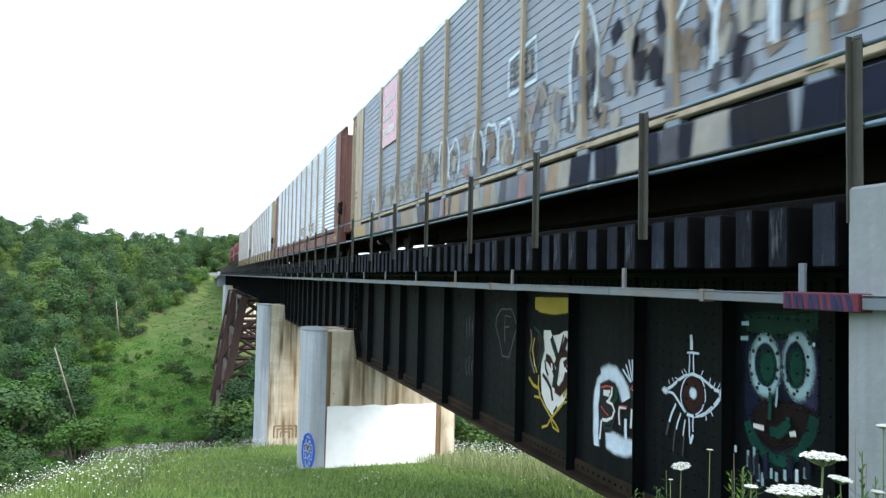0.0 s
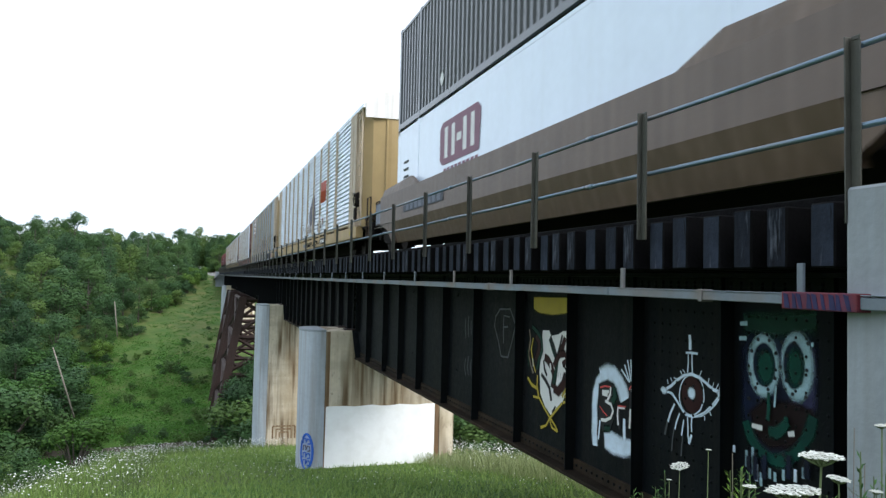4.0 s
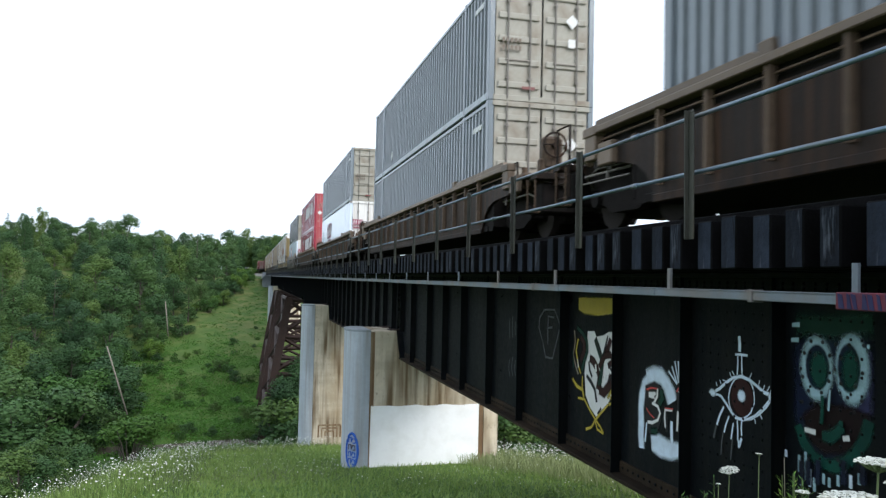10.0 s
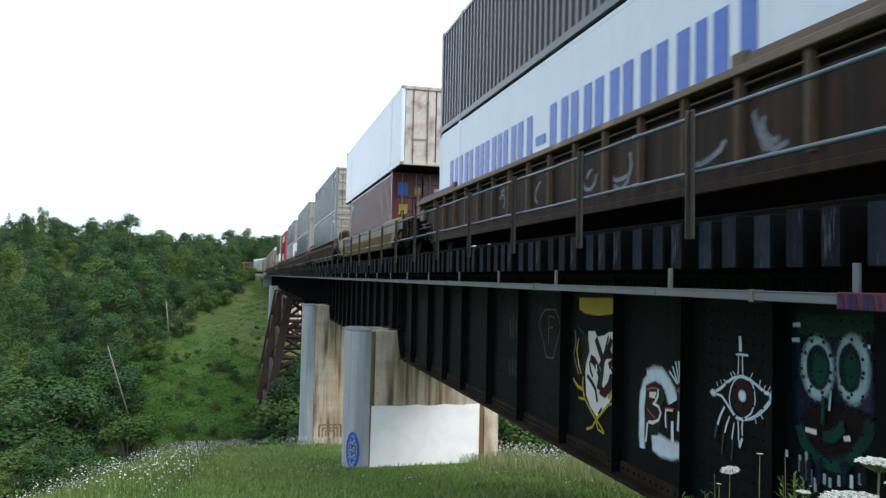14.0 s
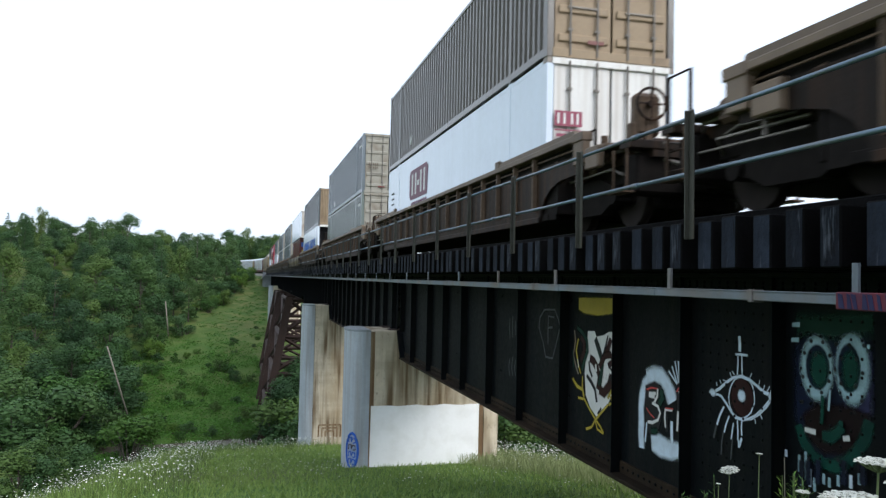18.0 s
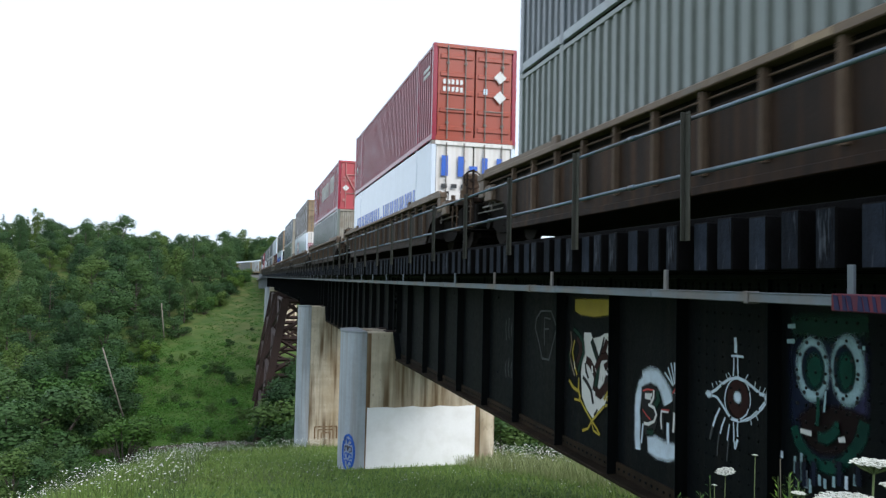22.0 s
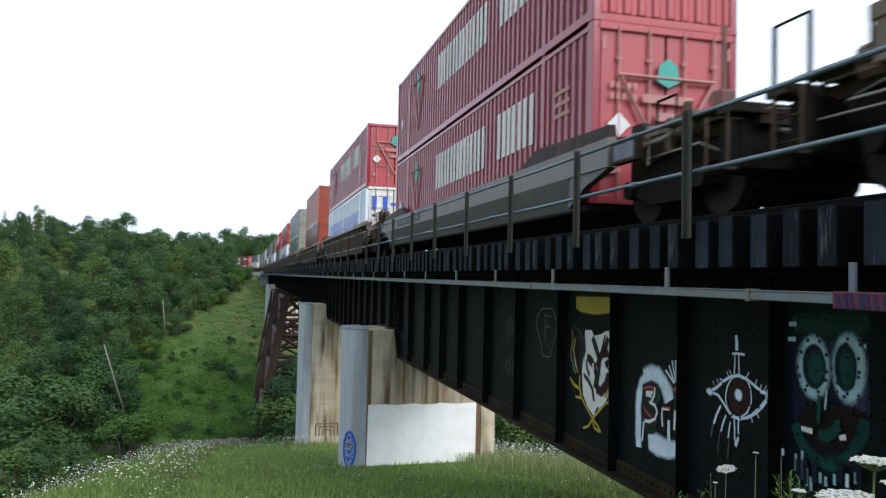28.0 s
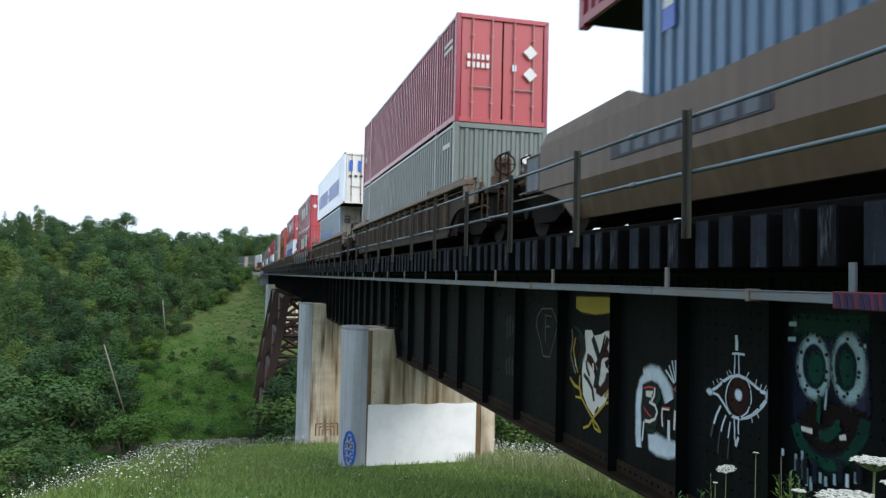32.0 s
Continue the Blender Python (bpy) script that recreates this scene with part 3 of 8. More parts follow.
def build_deck():
    deck = thing("tie_deck", "row of thick weathered timber bridge ties", "bridge deck", kind="structure")
    kinds = [tie_shape(i) for i in range(8)]
    first, pitch = 4.105, 0.4035
    y, k, rest = first, 0, Shape()
    while y < 190:
        if k < 185:
            part("tie", kinds[rng.randrange(8)], None, deck, at=pose(0, y, 0, 0, 0, rng.uniform(-0.25, 0.25)))
        else:
            rest.box(TIE_END, 2 * TRACK - TIE_END, y - 0.105, y + 0.105, 0.135, 0.595)
        y += pitch
        k += 1
    tagged(part("far_ties", rest, M["tie_end"], deck), kind="stuff")
    guard = Shape().block(TRACK - 1.95, TRACK - 1.75, 3.2, 190, 0.60, 0.70, 0.01).block(TRACK + 1.75, TRACK + 1.95, 3.2, 190, 0.60, 0.70, 0.01)
    part("guard_timber", guard, M["tie"], deck)
    track = thing("railway_track", "steel rails on timber ties", "railway track", kind="structure")
    prof = [(-0.075, -0.17), (0.075, -0.17), (0.07, -0.15), (0.012, -0.12), (0.012, -0.045), (0.036, -0.03), (0.036, 0.0), (-0.036, 0.0), (-0.036, -0.03), (-0.012, -0.045), (-0.012, -0.12), (-0.07, -0.15)]
    for off in (-0.7525, 0.7525):
        rail = Shape()
        ds = [-480, 4] + [4 + i * 6 for i in range(1, 60)] + [364 + i * 6 for i in range(1, 34)]
        n = len(prof)
        for d in ds:
            x, y, a = on_track(d)
            rail.v += [(x + (off + p) * math.cos(a), y + (off + p) * math.sin(a), RAIL + z) for p, z in prof]
        rail.f = [(i * n + j, i * n + (j + 1) % n, (i + 1) * n + (j + 1) % n, (i + 1) * n + j) for i in range(len(ds) - 1) for j in range(n)]
        part("rail", rail, M["rail"], track)


def build_railing():
    rail = thing("handrail", "weathered steel handrail with two pipe rails along the deck", "railing")
    # an angle post with a clipped top
    post = Shape().block(-0.012, 0.0, -0.045, 0.035, 0.42, 1.60, 0.004).block(-0.055, 0.0, 0.035, 0.047, 0.42, 1.63, 0.004)
    post.block(-0.012, 0.0, -0.04, 0.03, 1.60, 1.63, 0.004)
    me = post.mesh("post", M["post"])
    for k in range(77):
        part("post", me, None, rail, at=pose(TIE_END - 0.03, 3.79 + 2.44 * k, 0, 0, 0, 0) @ pose(0, 0, 0, rng.uniform(-0.5, 0.5), rng.uniform(-0.5, 0.5), 0))
    for z, r in ((1.575, 0.022), (1.045, 0.022)):
        bar = Shape()
        for i in range(39):
            y = 2.5 + 4.88 * i
            bar.tube([(TIE_END - 0.006, y, z + rng.uniform(-0.006, 0.006)), (TIE_END - 0.006, y + 2.44, z + rng.uniform(-0.012, 0.0)), (TIE_END - 0.006, y + 4.86, z)], r, 8)
            bar.tube([(TIE_END - 0.006, y + 4.78, z), (TIE_END - 0.006, y + 4.92, z)], r * 1.35, 8)
        part("pipe_rail", bar, M["pipe"], rail, smooth=True)


def build_duct():
    duct = thing("cable_duct", "pale grey cable duct hung from the tie ends", "cable duct")
    x0, x1 = 3.82, 3.91
    y, run = 4.27, 0
    while y < 186:
        L = 2.36
        part("duct_length", Shape().block(x0, x1, y + 0.005, y + L - 0.005, -0.118 + rng.uniform(-0.004, 0.004), -0.044, 0.005).block(x0 - 0.008, x1 + 0.01, y + 0.005, y + L - 0.005, -0.044, -0.036, 0.002), M["duct"], duct)
        if run % 2 == 0:
            part("duct_clamp", Shape().block(x0 - 0.012, x1 + 0.012, y + 0.88, y + 0.93, -0.128, -0.028, 0.004), M["duct"], duct)
        y += L
        run += 1
    for k, y in enumerate([4.14, 6.41, 9.17, 11.51, 13.86] + [16.4 + 2.36 * i for i in range(64)]):
        part("hanger", Shape().block(x0 + 0.02, x0 + 0.045, y - 0.028, y + 0.028, -0.05, 0.15 if k else 0.165, 0.003), M["duct"], duct)
    end = part("end_box", Shape().block(x0 - 0.015, x1 + 0.015, 3.64, 4.27, -0.145, -0.028, 0.006), M["wrap"], duct, "red and blue painted end of the duct")
    for i in range(9):
        y = 3.68 + i * 0.064 + 0.012 * math.sin(i * 2.3)
        part("paint_stripe", Shape().prism([(y, -0.14), (y + 0.028 + 0.01 * (i % 3), -0.135), (y + 0.06 - 0.015 * (i % 2), -0.035), (y + 0.02, -0.045)], x0 - 0.019, x0 - 0.0155, "x"), M["violet_haze"], end)
    part("duct_stub", Shape().block(x0 + 0.01, x1 + 0.01, 1.2, 3.64, -0.128, -0.05, 0.006).block(x0, x1 + 0.02, 1.2, 3.63, -0.044, -0.036, 0.003), M["duct"], duct)


build_railing()
build_duct()


def pier(y, base, name_label, whitewash=False):
    p = thing("bridge_pier", name_label, "bridge pier", "bridge piers", at=(0, y, 0))
    top, xl, xr = -1.9, 4.3, 2 * TRACK - 4.3
    part("body", Shape().block(xl, xr, -0.0, 2.2, base - 1.5, top, 0.03), M["concrete"], p)
    for s, x in ((-1, xl), (1, xr)):
        prof = [(x, -0.03)] + [(x + s * (0.10 + 0.70 * math.cos(radians(a)) ** 0.8), 1.1 + 1.13 * math.copysign(abs(math.sin(radians(a))) ** 0.9, math.sin(radians(a)))) for a in range(-90, 91, 10)] + [(x, 2.23)]
        part("nose", Shape().prism(prof, base - 1.5, top - 0.05, "z"), M["concrete_nose" if s < 0 else "concrete"], p, "blue-grey weathered rounded pier end" if s < 0 else "cream rounded pier end")
        cap = [(a, b) for a, b in prof]
        part("nose_cap", Shape().prism([(x + (a - x) * 1.03, 1.1 + (b - 1.1) * 1.02) for a, b in cap], top - 0.05, top + 0.02, "z"), M["concrete_grey"], p)
    for xb in (WEB, 2 * TRACK - WEB):
        for yb in (0.35, 1.85):
            part("bearing", Shape().block(xb - 0.3, xb + 0.32, yb - 0.28, yb + 0.28, top, top + 0.04, 0.01), M["rust"], p)
    # lift lines of the formwork
    for j in range(1, 9):
        z = top - j * 1.15
        if z > base:
            part("lift_line", Shape().block(xl + 0.02, xr - 0.02, -0.008, 0.0, z, z + 0.03, 0.002), M["concrete"], p)
    return p


def build_piers():
    p = pier(27.1, -7.0, "cream concrete pier with a white painted panel and graffiti")
    pts_top = [(4.36 + 4.05 * i / 12, -4.60 + 0.018 * math.sin(i * 1.7) + 0.012 * math.sin(i * 4.1)) for i in range(13)]
    prof = [(4.34, -7.6)] + pts_top + [(8.40, -7.6)]
    part("white_panel", Shape().prism(prof, -0.014, -0.004, "y"), M["limewash"], p, "freshly white painted panel")
    # the blue oval tag wraps round the pier's end

    def on_nose(u, v, out):
        a = radians(-54 - 58 * u)
        c_, s_ = math.cos(a) ** 0.8, -abs(math.sin(a)) ** 0.9
        return (4.3 - 0.10 - (0.70 + out) * c_, 1.1 + (1.13 + out) * s_, -6.2 + v)

    def oval(ru, rv, out, r):
        return Shape().tube([on_nose(ru * math.cos(2 * math.pi * i / 30), rv * math.sin(2 * math.pi * i / 30), out) for i in range(31)], r, 5)

    fill = Shape()
    rows = [[on_nose(0.31 * math.sqrt(1 - (k / 9) ** 2) * u / 5, 0.57 * k / 9, 0.008) for u in range(-5, 6)] for k in range(-9, 10)]
    fill.v = [q for row in rows for q in row]
    fill.f = [(k * 11 + u, k * 11 + u + 1, k * 11 + u + 12, k * 11 + u + 11) for k in range(18) for u in range(10)]
    part("tag_fill", fill, M["tag_fill"], p, "pale blue ground of an oval tag")
    part("tag", oval(0.33, 0.62, 0.012, 0.045), M["mark_blue"], p, "blue spray-painted oval outline")
    for k in range(4):
        v0 = 0.38 - 0.25 * k
        zig = [(-0.20, v0 - 0.09), (-0.17, v0 + 0.08), (-0.04, v0 + 0.10), (-0.02, v0 - 0.06), (0.06, v0 + 0.08), (0.18, v0 + 0.06), (0.20, v0 - 0.08), (0.08, v0 - 0.10)]
        part("tag_scrawl", Shape().tube([on_nose(u, v, 0.014) for u, v in zig], 0.028, 5), M["mark_blue" if k != 1 else "mark_violet"], p)
    part("small_tag", Shape().block(3.9, 3.98, 0.05, 0.06, -5.35, -5.2, 0.004), M["mark_red"], p)
    # brown run-off stains in the corners beside the round ends
    for pp, base in ((p, -7.2),):
        part("run_stain", Shape().block(4.30, 4.46, -0.010, -0.003, base, -1.95, 0.002), M["mark_stain"], pp)
        part("run_stain", Shape().block(8.42, 8.58, -0.010, -0.003, base, -1.95, 0.002), M["mark_stain"], pp)
    q = pier(50.8, -11.4, "tall cream concrete pier streaked with rust stains")
    mz = Shape()
    for i, (a, z0, z1) in enumerate(((0.72, -10.6, -9.8), (0.5, -10.6, -10.0), (0.28, -10.6, -10.2))):
        for sx in (-1, 1):
            mz.block(5.45 + sx * a - 0.05, 5.45 + sx * a + 0.05, -0.02, -0.004, z0, z1, 0.004)
        mz.block(5.45 - a, 5.45 + a, -0.021, -0.005, z1 - 0.05, z1 + 0.05, 0.004)
    part("square_tag", mz, M["mark_stain"], q, "faded brown square spiral graffiti")
    pier(142.0, -11.8, "pale concrete pier at the foot of the far slope")
    ab = thing("far_abutment", "pale concrete abutment at the far end of the bridge", "abutment", at=(0, 190, 0))
    part("body", Shape().block(3.4, 9.5, 0, 2.6, -5, 0.1, 0.05), M["concrete_grey"], ab)
    part("parapet", Shape().block(3.2, 3.9, 0.5, 4.5, -3, 0.75, 0.05), M["concrete_grey"], ab)
    # near abutment
    na = thing("near_abutment", "pale grey concrete abutment pilaster at the bridge end", "abutment")
    part("pilaster", Shape().block(3.93, 4.95, 1.1, 3.85, -6.0, 0.652, 0.02), M["concrete_grey"], na)
    part("back_wall", Shape().block(4.95, 8.9, 1.4, 3.3, -6.0, 0.13, 0.02), M["concrete_grey"], na)
    part("far_pilaster", Shape().block(8.9, 9.8, 1.1, 3.985, -6.0, 0.665, 0.02), M["concrete_grey"], na)
    part("wing_wall", Shape().prism([(-9, -2.6), (1.1, -6.0), (1.1, 0.3), (-9, -0.9)], 4.2, 4.6, "x"), M["concrete_grey"], na)


def build_tower(y, zf, gap):
    """A braced steel tower: four battered legs, struts and crossed braces."""
    t = thing("steel_tower", "rust-brown braced steel trestle tower on concrete footings", "bridge tower", "bridge towers", at=(0, y, 0))
    legs = {}
    for sx in (-1, 1):
        for yy in (-gap, gap):
            a, b = Vector((TRACK + sx * 2.15, yy, -2.3)), Vector((TRACK + sx * (2.15 + 0.165 * (-2.3 - zf)), yy, zf))
            legs[sx, yy] = (a, b)
            d = Shape()
            for oy in (-0.26, 0.26):
                o = Vector((0, oy, 0))
                d.add([a + o + Vector(q) for q in ((-0.40, -0.09, 0), (0.40, -0.09, 0), (0.40, 0.09, 0), (-0.40, 0.09, 0))] + [b + o + Vector(q) for q in ((-0.40, -0.09, 0), (0.40, -0.09, 0), (0.40, 0.09, 0), (-0.40, 0.09, 0))],
                      [(0, 1, 2, 3), (7, 6, 5, 4), (0, 4, 5, 1), (1, 5, 6, 2), (2, 6, 7, 3), (3, 7, 4, 0)])
            for i in range(22):
                p, q = a.lerp(b, i / 22), a.lerp(b, (i + 1) / 22)
                for s in (-1, 1):
                    d.tube([p + Vector((-0.28, -0.26 * s, 0)), q + Vector((-0.28, 0.26 * s, 0))], 0.05, 4)
                    d.tube([p + Vector((0.28, -0.26 * s, 0)), q + Vector((0.28, 0.26 * s, 0))], 0.05, 4)
            part("leg", d, M["rust"], t)
            part("footing", Shape().prism([(b.x - 0.9, zf - 2.2), (b.x + 0.9, zf - 2.2), (b.x + 0.7, zf), (b.x - 0.7, zf)], yy - 0.8, yy + 0.8, "y"), M["concrete"], t)
    for i in range(4):
        for sets in (((-1, -gap), (-1, gap)), ((1, -gap), (1, gap)), ((-1, -gap), (1, -gap)), ((-1, gap), (1, gap))):
            (a0, b0), (a1, b1) = legs[sets[0]], legs[sets[1]]
            u0, u1 = i / 4, (i + 1) / 4
            part("strut", Shape().tube([a0.lerp(b0, u0 + 0.02), a1.lerp(b1, u0 + 0.02)], 0.26, 4), M["rust"], t)
            br = Shape().tube([a0.lerp(b0, u0 + 0.02), a1.lerp(b1, u1)], 0.19, 4).tube([a1.lerp(b1, u0 + 0.02), a0.lerp(b0, u1)], 0.19, 4)
            part("brace", br, M["rust"], t)


build_deck()
build_piers()
build_tower(92.0, -18.3, 8.2)
build_tower(117.0, -17.6, 7.0)


# ---- spray paint on the panels of the near girder ----
def sprayed(key):
    """The paint of that name as a spray can lays it: thinning to speckles where its density falls off."""
    if key + "_sprayed" not in M:
        m = M[key].copy()
        nt = m.node_tree
        density = nt.nodes.new("ShaderNodeAttribute")
        density.attribute_name = "spray_cover"
        coord = nt.nodes["Texture Coordinate"].outputs["Object"]
        speck = noise_at(nt, coord, 60.0, detail=2.0)
        cover = nt.nodes.new("ShaderNodeMath")
        cover.operation = "MULTIPLY_ADD"
        nt.links.new(speck, cover.inputs[0])
        cover.inputs[1].default_value = 0.55
        less = nt.nodes.new("ShaderNodeMath")
        less.operation = "SUBTRACT"
        nt.links.new(density.outputs["Fac"], less.inputs[0])
        less.inputs[1].default_value = 0.30
        nt.links.new(less.outputs[0], cover.inputs[2])
        full = nt.nodes.new("ShaderNodeMapRange")
        full.inputs[1].default_value, full.inputs[2].default_value = 0.05, 0.75
        full.inputs[3].default_value, full.inputs[4].default_value = 0.0, 0.97
        nt.links.new(cover.outputs[0], full.inputs[0])
        ms = nt.nodes.new("ShaderNodeMixShader")
        nt.links.new(full.outputs[0], ms.inputs[0])
        nt.links.new(nt.nodes.new("ShaderNodeBsdfTransparent").outputs[0], ms.inputs[1])
        nt.links.new(nt.nodes["Principled BSDF"].outputs[0], ms.inputs[2])
        nt.links.new(ms.outputs[0], nt.nodes["Material Output"].inputs[0])
        M[key + "_sprayed"] = m
    return M[key + "_sprayed"]


class Paint:
    """Sprayed strokes and fills on the girder's web, in metres along the bridge and up, with soft edges."""

    def __init__(self, parent, x, y0):
        self.parent, self.x, self.y0, self.layer = parent, x, y0, 0

    def lay(self, name, rows, closed, material):
        """Joins rows of (y, z, density), each row as long as the next, into one thin coat."""
        self.layer += 1
        x = self.x - 0.002 - 0.0006 * self.layer
        n = len(rows[0])
        s = Shape()
        s.v = [(x, y - self.y0, z) for row in rows for y, z, _ in row]
        dens = [d for row in rows for _, _, d in row]
        s.f = [(a * n + i, a * n + (i + 1) % n, (a + 1) * n + (i + 1) % n, (a + 1) * n + i) for a in range(len(rows) - 1) for i in range(n if closed else n - 1)]
        if closed:
            s.f.append(tuple(range((len(rows) - 1) * n, len(rows) * n)))
        me = s.mesh(name, sprayed(material))
        me.attributes.new("spray_cover", "FLOAT", "POINT").data.foreach_set("value", dens)
        part(name, me, None, self.parent)

    def fill(self, pts, material, soft=0.015):
        n = len(pts)
        p = [Vector(q) for q in pts]
        turn = sum(p[i].x * p[(i + 1) % n].y - p[(i + 1) % n].x * p[i].y for i in range(n))
        out, inn = [], []
        for i, q in enumerate(p):
            d = (p[(i + 1) % n] - p[i - 1]).normalized()
            o = Vector((d.y, -d.x)) * soft * (1 if turn > 0 else -1)
            out.append((*(q + o), 0.0))
            inn.append((*(q - o * 0.8), 1.0))
        self.lay("spray_paint", [out, inn], True, material)

    def ellipse(self, y, z, ry, rz, material, n=22, soft=0.015):
        self.fill([(y + ry * math.cos(2 * math.pi * i / n), z + rz * math.sin(2 * math.pi * i / n)) for i in range(n)], material, soft)

    def stroke(self, pts, w, material, soft=None):
        soft = min(0.02, w * 0.35) if soft is None else soft
        p = [Vector(q) for q in pts]
        rows = []
        for k, dens in ((-1, 0.0), (-0.5, 1.0), (0.5, 1.0), (1, 0.0)):
            row = []
            for i, q in enumerate(p):
                d = (p[min(i + 1, len(p) - 1)] - p[max(i - 1, 0)]).normalized()
                half = w / 2 * (0.85 + 0.3 * ((i * 37) % 10) / 10)
                reach = half + soft if abs(k) == 1 else max(half - soft * 0.6, half * 0.4)
                row.append((*(q + Vector((-d.y, d.x)) * reach * (1 if k > 0 else -1)), dens))
            rows.append(row)
        self.lay("spray_stroke", rows, False, material)


def graffiti():
    p = Paint(NEAR_SPAN[0], WEB - 0.001, SPANS[0][0])
    # the eye with a dagger over it
    p.ellipse(7.313, -1.230, 0.197, 0.210, "mark_brown", 22, 0.02)
    p.stroke([(7.10, -1.20), (7.11, -1.14), (7.13, -1.09), (7.16, -1.05), (7.21, -1.02), (7.26, -1.00), (7.32, -1.00), (7.38, -1.02), (7.44, -1.05), (7.48, -1.09), (7.52, -1.15), (7.54, -1.21), (7.55, -1.27), (7.54, -1.33), (7.52, -1.38), (7.48, -1.42), (7.43, -1.45), (7.38, -1.46), (7.32, -1.46), (7.26, -1.44), (7.21, -1.41), (7.16, -1.37), (7.13, -1.31), (7.10, -1.26), (7.10, -1.20)], 0.016, "mark_pale")
    p.ellipse(7.319, -1.213, 0.059, 0.056, "mark_pale", 12, 0.03)
    p.stroke([(7.86, -1.26), (7.72, -1.19), (7.59, -1.10), (7.46, -1.03), (7.32, -1.00), (7.18, -1.02), (7.05, -1.07), (6.94, -1.12), (6.81, -1.13)], 0.030, "mark_pale")
    p.stroke([(7.86, -1.26), (7.69, -1.27), (7.58, -1.35), (7.50, -1.42), (7.42, -1.47), (7.30, -1.47), (7.14, -1.43), (7.01, -1.35), (6.90, -1.26), (6.81, -1.15)], 0.026, "mark_pale")
    p.stroke([(7.24, -1.46), (7.09, -1.39), (6.96, -1.29), (6.85, -1.18)], 0.018, "mark_pale")
    p.ellipse(7.854, -1.256, 0.056, 0.033, "mark_pale", 10, 0.03)
    p.ellipse(6.817, -1.154, 0.044, 0.041, "mark_pale", 10, 0.03)
    p.stroke([(7.36, -0.56), (7.35, -0.65), (7.35, -0.73)], 0.041, "mark_pale")
    p.stroke([(7.43, -0.77), (7.33, -0.76), (7.21, -0.76)], 0.022, "mark_pale")
    p.stroke([(7.38, -0.78), (7.38, -0.89), (7.39, -0.99)], 0.018, "mark_pale")
    p.stroke([(7.31, -0.77), (7.31, -0.88), (7.30, -0.98)], 0.018, "mark_pale")
    p.stroke([(7.76, -1.17), (7.78, -1.12)], 0.010, "mark_pale")
    p.stroke([(7.68, -1.13), (7.71, -1.09)], 0.010, "mark_pale")
    p.stroke([(7.59, -1.09), (7.65, -1.08)], 0.010, "mark_pale")
    p.stroke([(7.49, -1.03), (7.52, -0.98)], 0.010, "mark_pale")
    p.stroke([(7.43, -1.00), (7.48, -0.96)], 0.010, "mark_pale")
    p.stroke([(7.17, -1.00), (7.13, -0.94)], 0.010, "mark_pale")
    p.stroke([(7.02, -1.07), (7.00, -1.00)], 0.010, "mark_pale")
    p.stroke([(6.94, -1.09), (6.92, -1.04)], 0.010, "mark_pale")
    p.stroke([(6.88, -1.10), (6.84, -1.04)], 0.010, "mark_pale")
    p.stroke([(6.83, -1.12), (6.81, -1.04)], 0.010, "mark_pale")
    p.stroke([(6.80, -1.12), (6.80, -1.06)], 0.010, "mark_pale")
    p.stroke([(7.62, -1.38), (7.70, -1.50), (7.75, -1.61)], 0.026, "mark_pale")
    p.stroke([(7.52, -1.47), (7.58, -1.58), (7.61, -1.67)], 0.021, "mark_pale")
    p.stroke([(7.44, -1.53), (7.46, -1.62), (7.48, -1.72)], 0.019, "mark_pale")
    p.stroke([(7.37, -1.49), (7.36, -1.60), (7.36, -1.70)], 0.019, "mark_pale")
    p.stroke([(7.29, -1.48), (7.30, -1.56), (7.29, -1.64)], 0.019, "mark_pale")
    p.stroke([(7.29, -1.67), (7.32, -1.73), (7.34, -1.78)], 0.030, "mark_pale")
    p.stroke([(7.36, -1.69), (7.34, -1.73), (7.34, -1.78)], 0.022, "mark_pale")
    p.stroke([(7.07, -1.42), (7.06, -1.44), (7.06, -1.47)], 0.013, "mark_pale")
    p.stroke([(6.98, -1.36), (6.96, -1.38), (6.95, -1.40)], 0.013, "mark_pale")
    p.stroke([(7.62, -1.66), (7.65, -1.80), (7.66, -1.93)], 0.022, "mark_grey")
    p.stroke([(7.45, -1.70), (7.47, -1.86), (7.48, -1.95)], 0.022, "mark_grey")
    p.stroke([(7.75, -1.61), (7.78, -1.70), (7.80, -1.77)], 0.037, "mark_grey")
    p.layer = 0
    # the white cloud with a tag in it
    p.stroke([(9.49, -2.26), (9.51, -2.08), (9.51, -1.89), (9.52, -1.70), (9.49, -1.54), (9.42, -1.37), (9.31, -1.28)], 0.118, "mark_pale", 0.05)
    p.stroke([(9.37, -1.28), (9.17, -1.22), (9.00, -1.22), (8.87, -1.30), (8.77, -1.41), (8.72, -1.51)], 0.178, "mark_pale", 0.07)
    p.fill([(9.24, -2.04), (9.04, -1.99), (8.84, -2.02), (8.60, -2.01), (8.49, -2.03), (8.48, -2.14), (8.73, -2.23), (9.00, -2.25), (9.21, -2.22)], "mark_pale", 0.05)
    p.fill([(9.40, -1.39), (9.17, -1.31), (8.99, -1.35), (8.96, -1.50), (9.04, -1.65), (8.98, -1.79), (9.07, -1.96), (9.30, -2.03), (9.41, -1.83)], "mark_black", 0.03)
    p.stroke([(9.31, -1.49), (9.13, -1.46)], 0.037, "mark_white")
    p.stroke([(9.31, -1.50), (9.16, -1.49)], 0.074, "mark_white")
    p.stroke([(9.37, -1.44), (9.24, -1.40), (9.08, -1.39)], 0.022, "mark_red")
